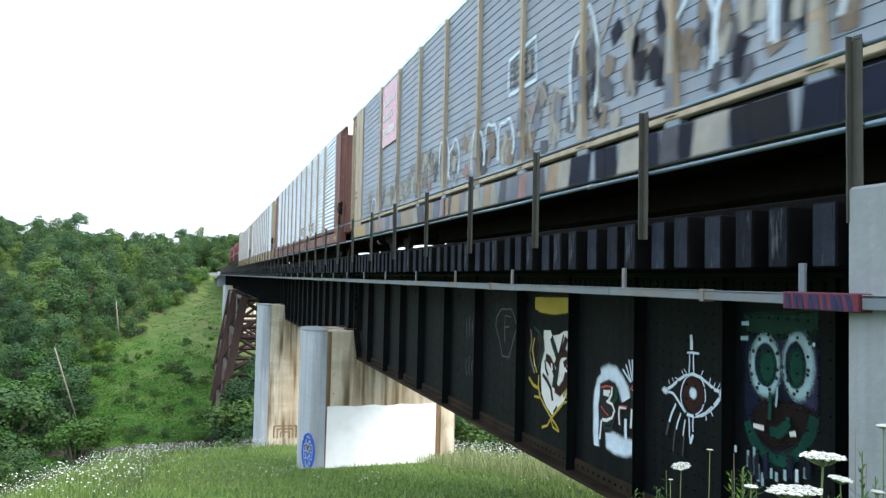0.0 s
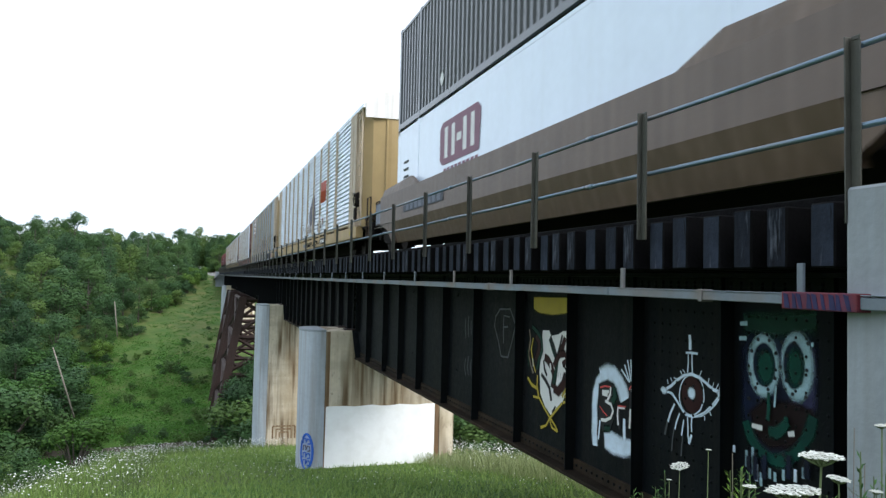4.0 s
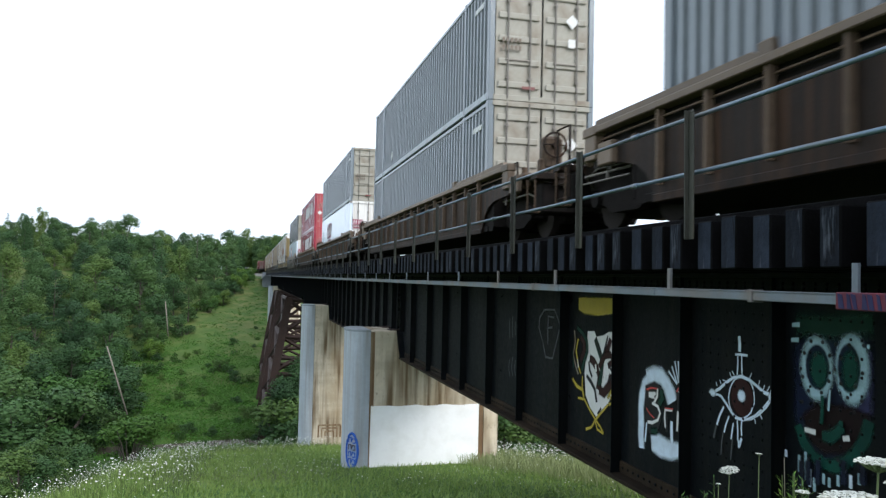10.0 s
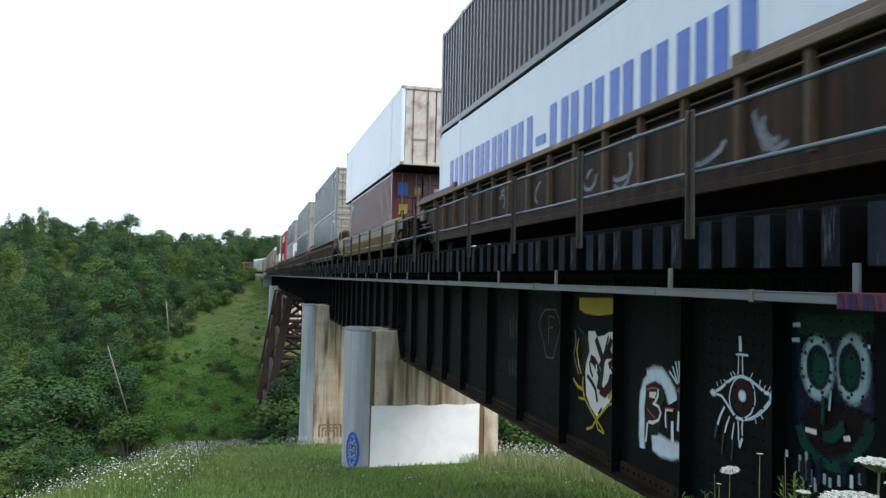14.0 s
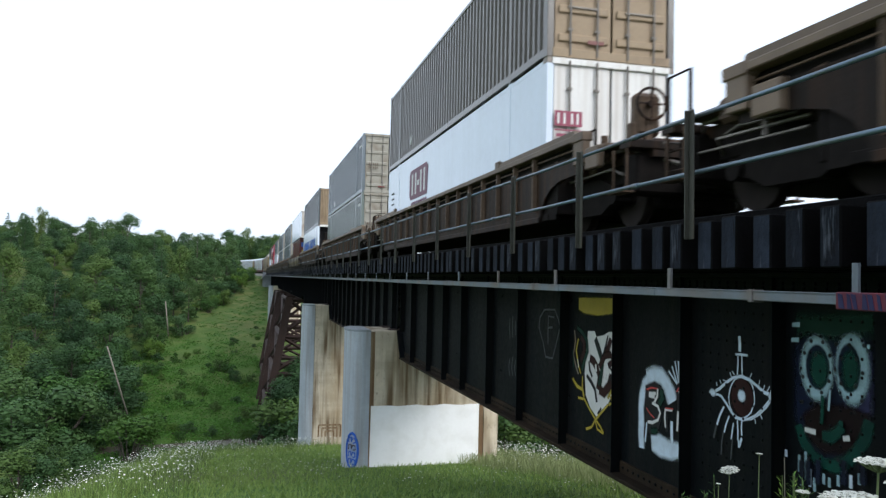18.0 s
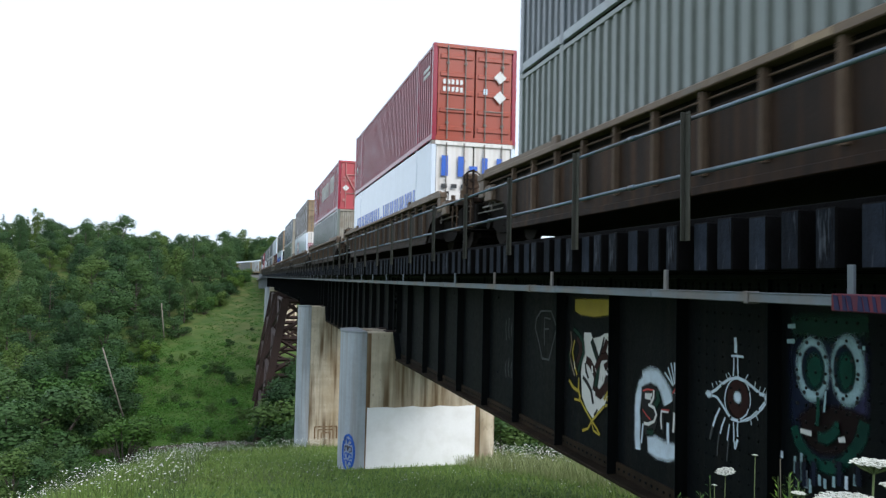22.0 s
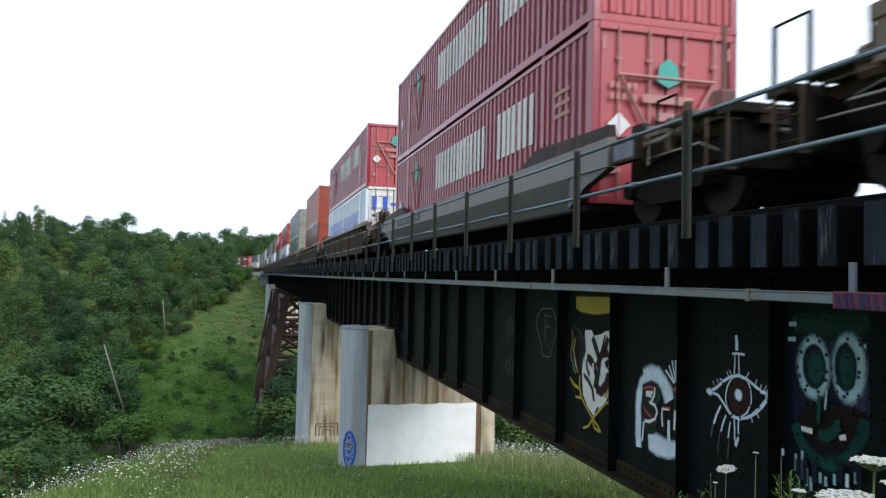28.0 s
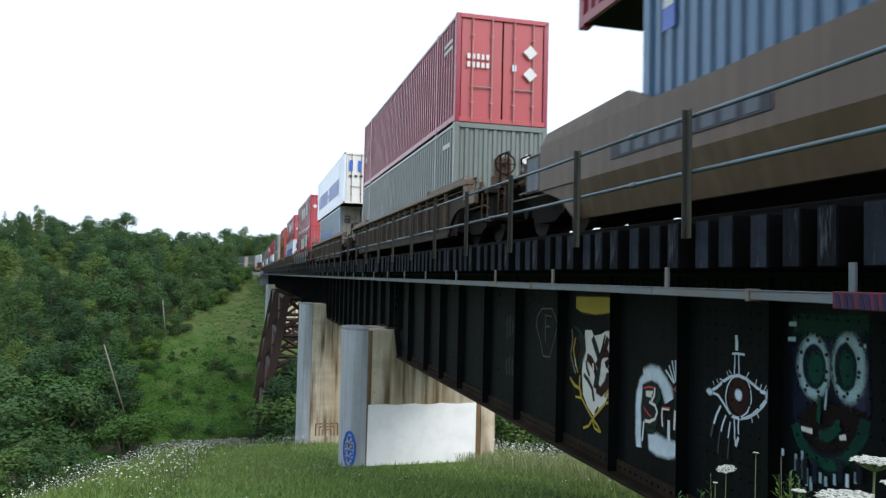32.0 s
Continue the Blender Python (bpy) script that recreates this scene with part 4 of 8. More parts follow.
    p.stroke([(9.08, -1.39), (9.09, -1.49), (9.16, -1.58), (9.19, -1.61)], 0.033, "mark_white")
    p.stroke([(9.22, -1.60), (9.07, -1.62), (9.01, -1.70), (9.07, -1.80), (9.21, -1.86), (9.33, -1.87)], 0.037, "mark_white", 0.01)
    p.stroke([(9.37, -1.69), (9.27, -1.75), (9.16, -1.79)], 0.018, "mark_red")
    p.stroke([(9.35, -1.88), (9.37, -2.02), (9.39, -2.15)], 0.030, "mark_pale")
    p.stroke([(9.41, -1.96), (9.42, -2.10)], 0.018, "mark_brown")
    p.stroke([(8.99, -1.39), (8.96, -1.50), (9.04, -1.59)], 0.089, "mark_green", 0.03)
    p.stroke([(9.24, -1.97), (9.08, -1.95)], 0.059, "mark_green", 0.04)
    p.stroke([(8.88, -1.62), (8.85, -1.73), (8.84, -1.91)], 0.074, "mark_black", 0.02)
    p.stroke([(8.87, -1.86), (8.89, -1.74), (8.88, -1.63), (8.71, -1.61)], 0.030, "mark_white")
    p.stroke([(8.88, -1.61), (8.69, -1.59)], 0.018, "mark_red")
    p.stroke([(8.72, -1.75), (8.72, -1.89), (8.71, -2.03)], 0.052, "mark_pale")
    p.stroke([(8.57, -1.33), (8.56, -1.50), (8.57, -1.72)], 0.089, "mark_black", 0.02)
    p.stroke([(8.59, -1.85), (8.58, -1.72), (8.57, -1.60)], 0.037, "mark_white")
    p.stroke([(8.55, -1.34), (8.53, -1.39)], 0.030, "mark_white")
    p.stroke([(8.61, -1.36), (8.56, -1.31), (8.50, -1.31)], 0.022, "mark_red")
    p.stroke([(8.54, -1.76), (8.54, -1.89)], 0.022, "mark_red")
    p.stroke([(8.60, -1.26), (8.80, -1.12)], 0.015, "mark_pale", 0.015)
    p.stroke([(8.59, -1.26), (8.72, -1.05)], 0.015, "mark_pale", 0.015)
    p.stroke([(8.56, -1.24), (8.65, -0.98)], 0.015, "mark_pale", 0.015)
    p.stroke([(8.54, -1.24), (8.57, -0.97)], 0.015, "mark_pale", 0.015)
    p.stroke([(8.51, -1.23), (8.49, -1.02)], 0.015, "mark_pale", 0.015)
    p.stroke([(8.47, -1.24), (8.41, -1.11)], 0.015, "mark_pale", 0.015)
    p.layer = 0
    # the white, yellow and brown painted shield with a yellow cap
    p.fill([(11.60, -0.26), (10.25, -0.23), (10.25, -0.39), (10.43, -0.46), (10.88, -0.51), (11.38, -0.50), (11.60, -0.45)], "mark_yellow", 0.03)
    p.fill([(11.24, -0.78), (11.01, -0.77), (10.93, -0.85), (10.68, -0.81), (10.53, -0.75), (10.28, -0.73), (10.30, -1.16), (10.32, -1.58), (10.57, -1.89), (10.87, -2.10), (11.12, -1.98), (11.29, -1.81), (11.34, -1.46)], "mark_white", 0.015)
    p.stroke([(11.16, -1.20), (11.02, -1.24), (10.90, -1.33), (10.81, -1.46), (10.85, -1.66)], 0.126, "mark_brown", 0.02)
    p.stroke([(10.97, -0.88), (10.87, -1.00), (10.71, -1.21), (10.74, -1.38), (10.81, -1.60)], 0.111, "mark_green", 0.02)
    p.stroke([(10.44, -0.84), (10.52, -0.98), (10.67, -1.15), (10.82, -1.31)], 0.104, "mark_brown", 0.02)
    p.stroke([(10.67, -1.12), (10.45, -1.08), (10.37, -1.17), (10.52, -1.26)], 0.104, "mark_brown", 0.02)
    p.stroke([(10.40, -1.38), (10.47, -1.55), (10.65, -1.68), (10.81, -1.65)], 0.148, "mark_brown", 0.03)
    p.stroke([(10.94, -1.28), (10.92, -1.39)], 0.044, "mark_white")
    p.stroke([(10.61, -1.39), (10.62, -1.47)], 0.067, "mark_white")
    p.stroke([(11.18, -1.37), (11.12, -1.43)], 0.037, "mark_white")
    p.stroke([(10.93, -0.85), (10.91, -0.95), (10.79, -1.06), (10.73, -1.14)], 0.044, "mark_black")
    p.stroke([(10.53, -0.80), (10.60, -0.96), (10.69, -1.12)], 0.037, "mark_black")
    p.stroke([(11.26, -1.49), (11.09, -1.57), (10.95, -1.67), (10.88, -1.86)], 0.059, "mark_black")
    p.stroke([(11.18, -1.26), (11.14, -1.39), (11.05, -1.49)], 0.044, "mark_black")
    p.stroke([(10.72, -1.92), (10.84, -2.04)], 0.037, "mark_navy")
    p.stroke([(10.48, -1.23), (10.37, -1.34), (10.47, -1.49)], 0.037, "mark_black")
    p.stroke([(11.49, -0.89), (11.36, -0.97), (11.36, -1.12), (11.48, -1.29)], 0.118, "mark_brown", 0.02)
    p.stroke([(11.63, -0.75), (11.41, -0.83), (11.26, -0.94), (11.23, -1.10), (11.35, -1.28), (11.43, -1.43)], 0.074, "mark_green", 0.02)
    p.stroke([(11.74, -0.80), (11.69, -0.98), (11.77, -1.21), (11.65, -1.41), (11.56, -1.51)], 0.037, "umber")
    p.stroke([(11.58, -0.93), (11.66, -1.13), (11.57, -1.35), (11.47, -1.49)], 0.037, "mark_yellow")
    p.stroke([(11.80, -1.14), (11.74, -1.42)], 0.037, "mark_green")
    p.stroke([(11.59, -1.27), (11.56, -1.40)], 0.022, "mark_white")
    p.stroke([(11.78, -1.61), (11.60, -1.71), (11.38, -1.74), (11.33, -1.84)], 0.052, "mark_yellow")
    p.stroke([(11.39, -1.52), (11.40, -1.70), (11.33, -1.88)], 0.037, "mark_yellow")
    p.stroke([(11.55, -1.89), (11.33, -1.88)], 0.037, "mark_yellow")
    p.stroke([(10.33, -1.42), (10.36, -1.59), (10.50, -1.74)], 0.037, "mark_yellow")
    p.stroke([(10.41, -1.70), (10.34, -1.79), (10.46, -1.82)], 0.044, "mark_yellow")
    p.stroke([(11.33, -1.86), (11.12, -2.00), (10.91, -2.12), (10.72, -2.21), (10.62, -2.29)], 0.037, "mark_yellow")
    p.stroke([(10.48, -1.83), (10.72, -2.00), (10.91, -2.14), (11.03, -2.27), (11.23, -2.34)], 0.037, "mark_yellow")
    p.stroke([(10.91, -2.14), (10.83, -2.26), (10.64, -2.29)], 0.030, "mark_yellow")
    p.layer = 0
    # thin grey outlines further along
    p.stroke([(13.10, -0.52), (13.32, -0.67), (13.37, -0.85), (13.16, -1.12), (13.01, -1.38), (12.69, -1.37), (12.52, -1.07), (12.36, -0.78), (12.49, -0.63), (12.62, -0.50), (13.10, -0.52)], 0.044, "mark_grey")
    p.stroke([(12.91, -1.14), (12.92, -0.89), (12.91, -0.63), (12.64, -0.64)], 0.044, "mark_grey")
    p.stroke([(12.90, -0.84), (12.71, -0.82)], 0.044, "mark_grey")
    p.stroke([(14.99, -0.79), (15.02, -0.98), (14.97, -1.21)], 0.044, "mark_grey")
    p.stroke([(14.82, -0.73), (14.84, -0.97), (14.80, -1.16)], 0.044, "mark_grey")
    p.stroke([(14.65, -0.82), (14.67, -0.96), (14.63, -1.11)], 0.044, "mark_grey")
    p.stroke([(14.52, -0.72), (14.54, -0.95), (14.50, -1.10)], 0.044, "mark_grey")
    p.stroke([(14.38, -0.76), (14.41, -0.94), (14.37, -1.09)], 0.044, "mark_grey")
    p.stroke([(14.95, -1.62), (15.01, -1.80), (14.93, -1.98)], 0.044, "mark_grey")
    p.stroke([(14.78, -1.56), (14.83, -1.78), (14.76, -1.95)], 0.044, "mark_grey")
    p.stroke([(14.60, -1.61), (14.66, -1.76), (14.59, -1.93)], 0.044, "mark_grey")
    p.stroke([(14.44, -1.56), (14.50, -1.74), (14.42, -1.91)], 0.044, "mark_grey")
    p.stroke([(14.31, -1.58), (14.37, -1.72), (14.29, -1.89)], 0.044, "mark_grey")
    p.layer = 0
    # the blue and green round-eyed painting
    p.fill([(6.48, -0.63), (6.39, -0.46), (6.01, -0.37), (5.61, -0.37), (5.51, -0.54), (5.51, -1.08), (5.67, -1.40), (6.01, -1.63), (6.31, -1.60), (6.46, -1.30)], "mark_navy", 0.06)
    p.fill([(6.47, -0.29), (5.51, -0.22), (5.51, -0.39), (5.94, -0.47), (6.45, -0.46)], "mark_green", 0.08)
    p.fill([(5.64, -0.55), (5.54, -0.57), (5.53, -1.08), (5.70, -1.19), (5.80, -1.08), (5.62, -0.90)], "violet_haze", 0.06)
    p.fill([(6.35, -1.25), (6.16, -1.11), (5.80, -1.08), (5.55, -1.11), (5.61, -1.32), (5.80, -1.48), (6.08, -1.55), (6.29, -1.46)], "mouth", 0.05)
    p.stroke([(6.43, -1.36), (6.35, -1.51), (6.23, -1.61), (6.08, -1.66), (5.94, -1.65), (5.80, -1.59), (5.67, -1.45), (5.58, -1.31), (5.54, -1.16)], 0.104, "dark_green", 0.03)
    p.ellipse(6.178, -0.774, 0.201, 0.291, "mint", 26, 0.05)
    p.ellipse(5.736, -0.731, 0.185, 0.304, "mint", 26, 0.05)
    p.ellipse(6.168, -0.762, 0.149, 0.210, "mark_navy", 22, 0.02)
    p.ellipse(6.144, -0.781, 0.103, 0.156, "dark_green", 22, 0.05)
    p.ellipse(5.773, -0.726, 0.127, 0.214, "mark_navy", 22, 0.02)
    p.ellipse(5.752, -0.744, 0.086, 0.163, "dark_green", 22, 0.05)
    p.ellipse(6.248, -0.521, 0.023, 0.020, "mark_black", 8, 0.006)
    p.ellipse(6.092, -0.519, 0.022, 0.019, "mark_black", 8, 0.006)
    p.ellipse(6.005, -0.638, 0.021, 0.019, "mark_black", 8, 0.006)
    p.ellipse(6.012, -0.876, 0.021, 0.019, "mark_black", 8, 0.006)
    p.ellipse(6.105, -0.995, 0.022, 0.019, "mark_black", 8, 0.006)
    p.ellipse(6.277, -1.004, 0.023, 0.020, "mark_black", 8, 0.006)
    p.ellipse(6.355, -0.878, 0.023, 0.020, "mark_black", 8, 0.006)
    p.ellipse(6.333, -0.644, 0.023, 0.020, "mark_black", 8, 0.006)
    p.ellipse(6.180, -0.645, 0.022, 0.019, "mark_black", 8, 0.006)
    p.ellipse(5.758, -0.516, 0.020, 0.018, "mark_black", 8, 0.006)
    p.ellipse(5.852, -0.643, 0.020, 0.019, "mark_black", 8, 0.006)
    p.ellipse(5.935, -0.756, 0.021, 0.019, "mark_black", 8, 0.006)
    p.ellipse(5.859, -0.876, 0.020, 0.019, "mark_black", 8, 0.006)
    p.ellipse(5.777, -0.992, 0.020, 0.018, "mark_black", 8, 0.006)
    p.ellipse(5.685, -0.877, 0.020, 0.018, "mark_black", 8, 0.006)
    p.ellipse(5.602, -0.751, 0.019, 0.018, "mark_black", 8, 0.006)
    p.ellipse(5.672, -0.634, 0.019, 0.018, "mark_black", 8, 0.006)
    p.ellipse(5.589, -0.506, 0.019, 0.018, "mark_black", 8, 0.006)
    p.ellipse(5.914, -0.524, 0.021, 0.019, "mark_black", 8, 0.006)
    p.ellipse(6.186, -1.109, 0.022, 0.019, "mark_black", 8, 0.006)
    p.ellipse(6.026, -1.109, 0.021, 0.019, "mark_black", 8, 0.006)
    p.ellipse(6.354, -1.120, 0.023, 0.020, "mark_black", 8, 0.006)
    p.ellipse(5.608, -0.995, 0.019, 0.018, "mark_black", 8, 0.006)
    p.ellipse(5.692, -1.114, 0.020, 0.018, "mark_black", 8, 0.006)
    p.ellipse(6.260, -1.651, 0.023, 0.019, "mark_black", 8, 0.006)
    p.ellipse(5.885, -1.579, 0.021, 0.018, "mark_black", 8, 0.006)
    p.ellipse(5.872, -1.346, 0.021, 0.018, "mark_black", 8, 0.006)
    p.stroke([(6.08, -1.02), (6.08, -1.15), (6.09, -1.29)], 0.037, "dark_green")
    p.stroke([(6.08, -1.40), (5.97, -1.39), (5.89, -1.33), (5.83, -1.26)], 0.089, "dark_green", 0.03)
    p.stroke([(5.87, -1.24), (5.82, -1.24)], 0.044, "dark_green")
    p.stroke([(5.98, -0.95), (5.99, -1.06), (6.00, -1.15)], 0.022, "mint")
    p.stroke([(6.31, -1.38), (6.16, -1.38)], 0.041, "mark_white")
    p.stroke([(5.82, -1.37), (5.74, -1.35)], 0.041, "mark_white")
    p.stroke([(6.49, -0.38), (6.38, -0.37)], 0.037, "mint")
    p.stroke([(6.50, -0.53), (6.39, -0.52)], 0.037, "mint")
    p.stroke([(5.54, -0.51), (5.51, -0.51)], 0.030, "mint")
    p.stroke([(6.38, -1.64), (6.38, -1.81)], 0.022, "mint", 0.02)
    p.stroke([(6.35, -1.85), (6.35, -1.93)], 0.022, "mint", 0.02)
    p.stroke([(6.29, -1.59), (6.29, -1.86)], 0.022, "mint", 0.02)
    p.stroke([(6.23, -1.74), (6.23, -1.91)], 0.022, "mark_pale", 0.02)
    p.stroke([(6.17, -1.81), (6.17, -1.94)], 0.022, "mint", 0.02)
    p.stroke([(6.05, -1.74), (6.05, -1.84)], 0.022, "mint", 0.02)
    p.stroke([(5.98, -1.76), (5.98, -1.85)], 0.022, "mint", 0.02)
    p.stroke([(5.87, -1.71), (5.87, -1.81)], 0.022, "mint", 0.02)
    p.stroke([(5.72, -1.67), (5.72, -1.79)], 0.022, "mark_pale", 0.02)
    p.stroke([(5.62, -1.63), (5.62, -1.73)], 0.022, "mint", 0.02)
    p.stroke([(6.56, -1.63), (6.56, -1.70)], 0.022, "mark_pale", 0.02)
    p.stroke([(6.34, -1.69), (6.34, -1.92)], 0.044, "mark_navy", 0.04)
    p.stroke([(6.25, -1.67), (6.25, -1.90)], 0.044, "mark_navy", 0.04)
    p.stroke([(6.12, -1.63), (6.12, -1.86)], 0.044, "mark_navy", 0.04)
    p.stroke([(5.80, -1.56), (5.80, -1.78)], 0.044, "mark_navy", 0.04)
    p.stroke([(5.58, -1.51), (5.58, -1.72)], 0.044, "mark_navy", 0.04)


graffiti()


# ---- the train ----
SPEED = 13.95
TRAIN = []          # (thing, place along the line at 0 s, height, half the distance between its trucks)
DATA = {}


def shared(key, make, material):
    """One mesh for alike pieces; another copy of it for each paint."""
    if (key, material) not in DATA:
        me = DATA[key, material] = make().mesh(key.split(":")[0], M[material])
        if key.startswith(("side_panel", "end_wall")) and "corr" in key and material + "_slope_shade" in M:
            # rear slopes take the darker colour that paints in their shade
            me.materials.append(M[material + "_slope_shade"])
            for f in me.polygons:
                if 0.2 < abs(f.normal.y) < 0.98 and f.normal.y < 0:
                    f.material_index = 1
    return DATA[key, material]


def corrugated(L, h, out, pitch=0.278, d=0.038):
    """A corrugated sheet, L long and h high, its outer face towards -x."""
    s, n = Shape(), int(L / pitch)
    p, xs = L / n, []
    for i in range(n):
        y = -L / 2 + i * p
        xs += [(0, y), (0, y + 0.32 * p), (d, y + 0.44 * p), (d, y + 0.76 * p)]
    xs.append((0, L / 2))
    v = [(out + a, y, z) for z in (0, h) for a, y in xs]
    m = len(xs)
    v += [(out + 0.06, -L / 2, 0), (out + 0.06, L / 2, 0), (out + 0.06, L / 2, h), (out + 0.06, -L / 2, h)]
    f = [(i, i + 1, m + i + 1, m + i) for i in range(m - 1)]
    f += [(2 * m, 2 * m + 1, 2 * m + 2, 2 * m + 3)]
    return s.add(v, f)


def fit_out(c, L, H, Wd, paint, door, kind, rear):
    """The parts of a container, standing on z=0, its doors or plain end towards the camera."""
    hw = Wd / 2
    inset = (L - 12.19) / 2
    smooth = kind == "smooth"
    sheet_h = H - 0.30
    tag = f"{L:.1f}:{kind}"
    for sgn in (-1, 1):
        turn = Matrix.Identity(4) if sgn < 0 else pose(0, 0, 0, 0, 0, 180)
        if smooth:
            me = shared("side_panel:" + tag, lambda: Shape().block(-hw + 0.004, -hw + 0.04, -L / 2 + 0.14, L / 2 - 0.14, 0.2, H - 0.1, 0.003), paint)
        else:
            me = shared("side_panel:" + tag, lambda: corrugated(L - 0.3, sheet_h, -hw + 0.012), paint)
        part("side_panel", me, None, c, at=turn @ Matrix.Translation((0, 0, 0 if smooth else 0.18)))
        me = shared("bottom_rail:" + tag, lambda: Shape().block(-hw - 0.002, -hw + 0.07, -L / 2 + 0.15, L / 2 - 0.15, 0.035, 0.19 if L > 13 else 0.16, 0.006), "rail_pale" if paint in ("grey", "steelgrey") else paint)
        part("bottom_rail", me, None, c, at=turn)
        me = shared("top_rail:" + tag, lambda: Shape().block(-hw, -hw + 0.07, -L / 2 + 0.15, L / 2 - 0.15, H - 0.12, H - 0.035, 0.006), paint)
        part("top_rail", me, None, c, at=turn)
        if L > 13:
            for y in (-6.096 + 0.09, 6.096 - 0.09):
                me = shared("lift_post:" + tag, lambda: Shape().block(-hw - 0.006, -hw + 0.10, -0.075, 0.075, 0.0, H, 0.008), paint)
                part("lift_post", me, None, c, at=turn @ Matrix.Translation((0, y, 0)))
        for y in (-L / 2 + 0.09, L / 2 - 0.09):
            me = shared("corner_post:" + tag, lambda: Shape().block(-hw - 0.004, -hw + 0.13, -0.09, 0.09, 0.0, H, 0.01), paint)
            part("corner_post", me, None, c, at=turn @ Matrix.Translation((0, y, 0)))
            me = shared("corner_casting:" + tag, lambda: Shape().block(-hw - 0.008, -hw + 0.16, -0.095, 0.095, -0.004, 0.115, 0.012).block(-hw - 0.008, -hw + 0.16, -0.095, 0.095, H - 0.115, H + 0.006, 0.012), "steel" if paint in ("white", "skyblue") else paint)
            part("corner_casting", me, None, c, at=turn @ Matrix.Translation((0, y, 0)))
    part("roof", shared("roof:" + tag, lambda: Shape().block(-hw + 0.05, hw - 0.05, -L / 2 + 0.1, L / 2 - 0.1, H - 0.05, H - 0.012, 0.005), paint), None, c)
    part("floor", shared("floor:" + tag, lambda: Shape().block(-hw + 0.06, hw - 0.06, -L / 2 + 0.1, L / 2 - 0.1, 0.06, 0.17, 0.005), "dark"), None, c)
    part("front_wall", shared("front_wall:" + tag, lambda: Shape().block(-hw + 0.1, hw - 0.1, L / 2 - 0.09, L / 2 - 0.04, 0.1, H - 0.1, 0.005), paint), None, c)
    ye = -L / 2
    if rear == "doors":
        for sgn in (-1, 1):
            def leaf():
                return Shape().block(-0.56 * Wd / 2.59, 0.56 * Wd / 2.59, -0.005, 0.045, 0.12, H - 0.11, 0.004)
            d = part("door", shared("door:" + tag, leaf, door), None, c, at=(sgn * hw * 0.45, ye + 0.035, 0))
            if not smooth and door != "reddoor":
                for j in range(5):
                    part("door_rib", shared("door_rib:" + tag, lambda: Shape().block(-0.50, 0.50, -0.045, -0.004, 0, 0.15, 0.02), door), None, d, at=(0, 0, 0.30 + j * (H - 0.75) / 4))
            for off in (-0.27, 0.27):
                rod = shared("lock_rod:" + tag, lambda: Shape().tube([(0, -0.06, 0.05), (0, -0.06, H - 0.05)], 0.021, 6).block(-0.05, 0.05, -0.07, -0.03, 0.5, 0.56).block(-0.05, 0.05, -0.07, -0.03, H - 0.6, H - 0.54), "steel" if door != "reddoor" else "mark_faded")
                part("lock_rod", rod, None, d, at=(off, 0, 0))
            part("handle", shared("handle:" + tag, lambda: Shape().block(-0.33, 0.3, -0.075, -0.05, 0.93, 0.965, 0.006), "steel"), None, d)
        part("sill", shared("sill:" + tag, lambda: Shape().block(-hw + 0.1, hw - 0.1, -0.05, 0.1, 0.0, 0.13, 0.008), door), None, c, at=(0, ye + 0.03, 0))
        part("header", shared("header:" + tag, lambda: Shape().block(-hw + 0.1, hw - 0.1, -0.05, 0.1, H - 0.12, H, 0.008), door), None, c, at=(0, ye + 0.03, 0))
    elif rear == "ribbed":
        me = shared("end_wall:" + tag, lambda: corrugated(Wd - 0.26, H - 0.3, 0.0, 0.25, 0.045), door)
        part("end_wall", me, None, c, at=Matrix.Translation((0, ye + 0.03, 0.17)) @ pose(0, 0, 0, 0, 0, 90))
        part("sill", shared("sill:" + tag, lambda: Shape().block(-hw + 0.1, hw - 0.1, -0.05, 0.1, 0.0, 0.17, 0.008), door), None, c, at=(0, ye + 0.05, 0))
        part("header", shared("header:" + tag, lambda: Shape().block(-hw + 0.1, hw - 0.1, -0.05, 0.1, H - 0.14, H, 0.008), door), None, c, at=(0, ye + 0.05, 0))
    else:
        # a cooling unit's bay at the end of a reefer body
        part("end_wall", shared("end_wall:" + tag, lambda: Shape().block(-hw + 0.1, hw - 0.1, 0.62, 0.7, 0.1, H - 0.1, 0.004), "mark_black"), None, c, at=(0, ye, 0))
        part("cooling_unit", shared("cooling_unit:" + tag, lambda: Shape().block(-0.75, 0.75, 0.18, 0.62, 0.25, 2.3, 0.05).tube([(0, 0.14, 1.5), (0, 0.2, 1.5)], 0.42, 20), "dark"), None, c, at=(0, ye, 0))
        part("frame", shared("frame:" + tag, lambda: Shape().block(-hw + 0.1, hw - 0.1, 0.0, 0.1, H - 0.16, H, 0.01).block(-hw + 0.1, hw - 0.1, 0.0, 0.1, 0, 0.14, 0.01), "doorwhite"), None, c, at=(0, ye, 0))


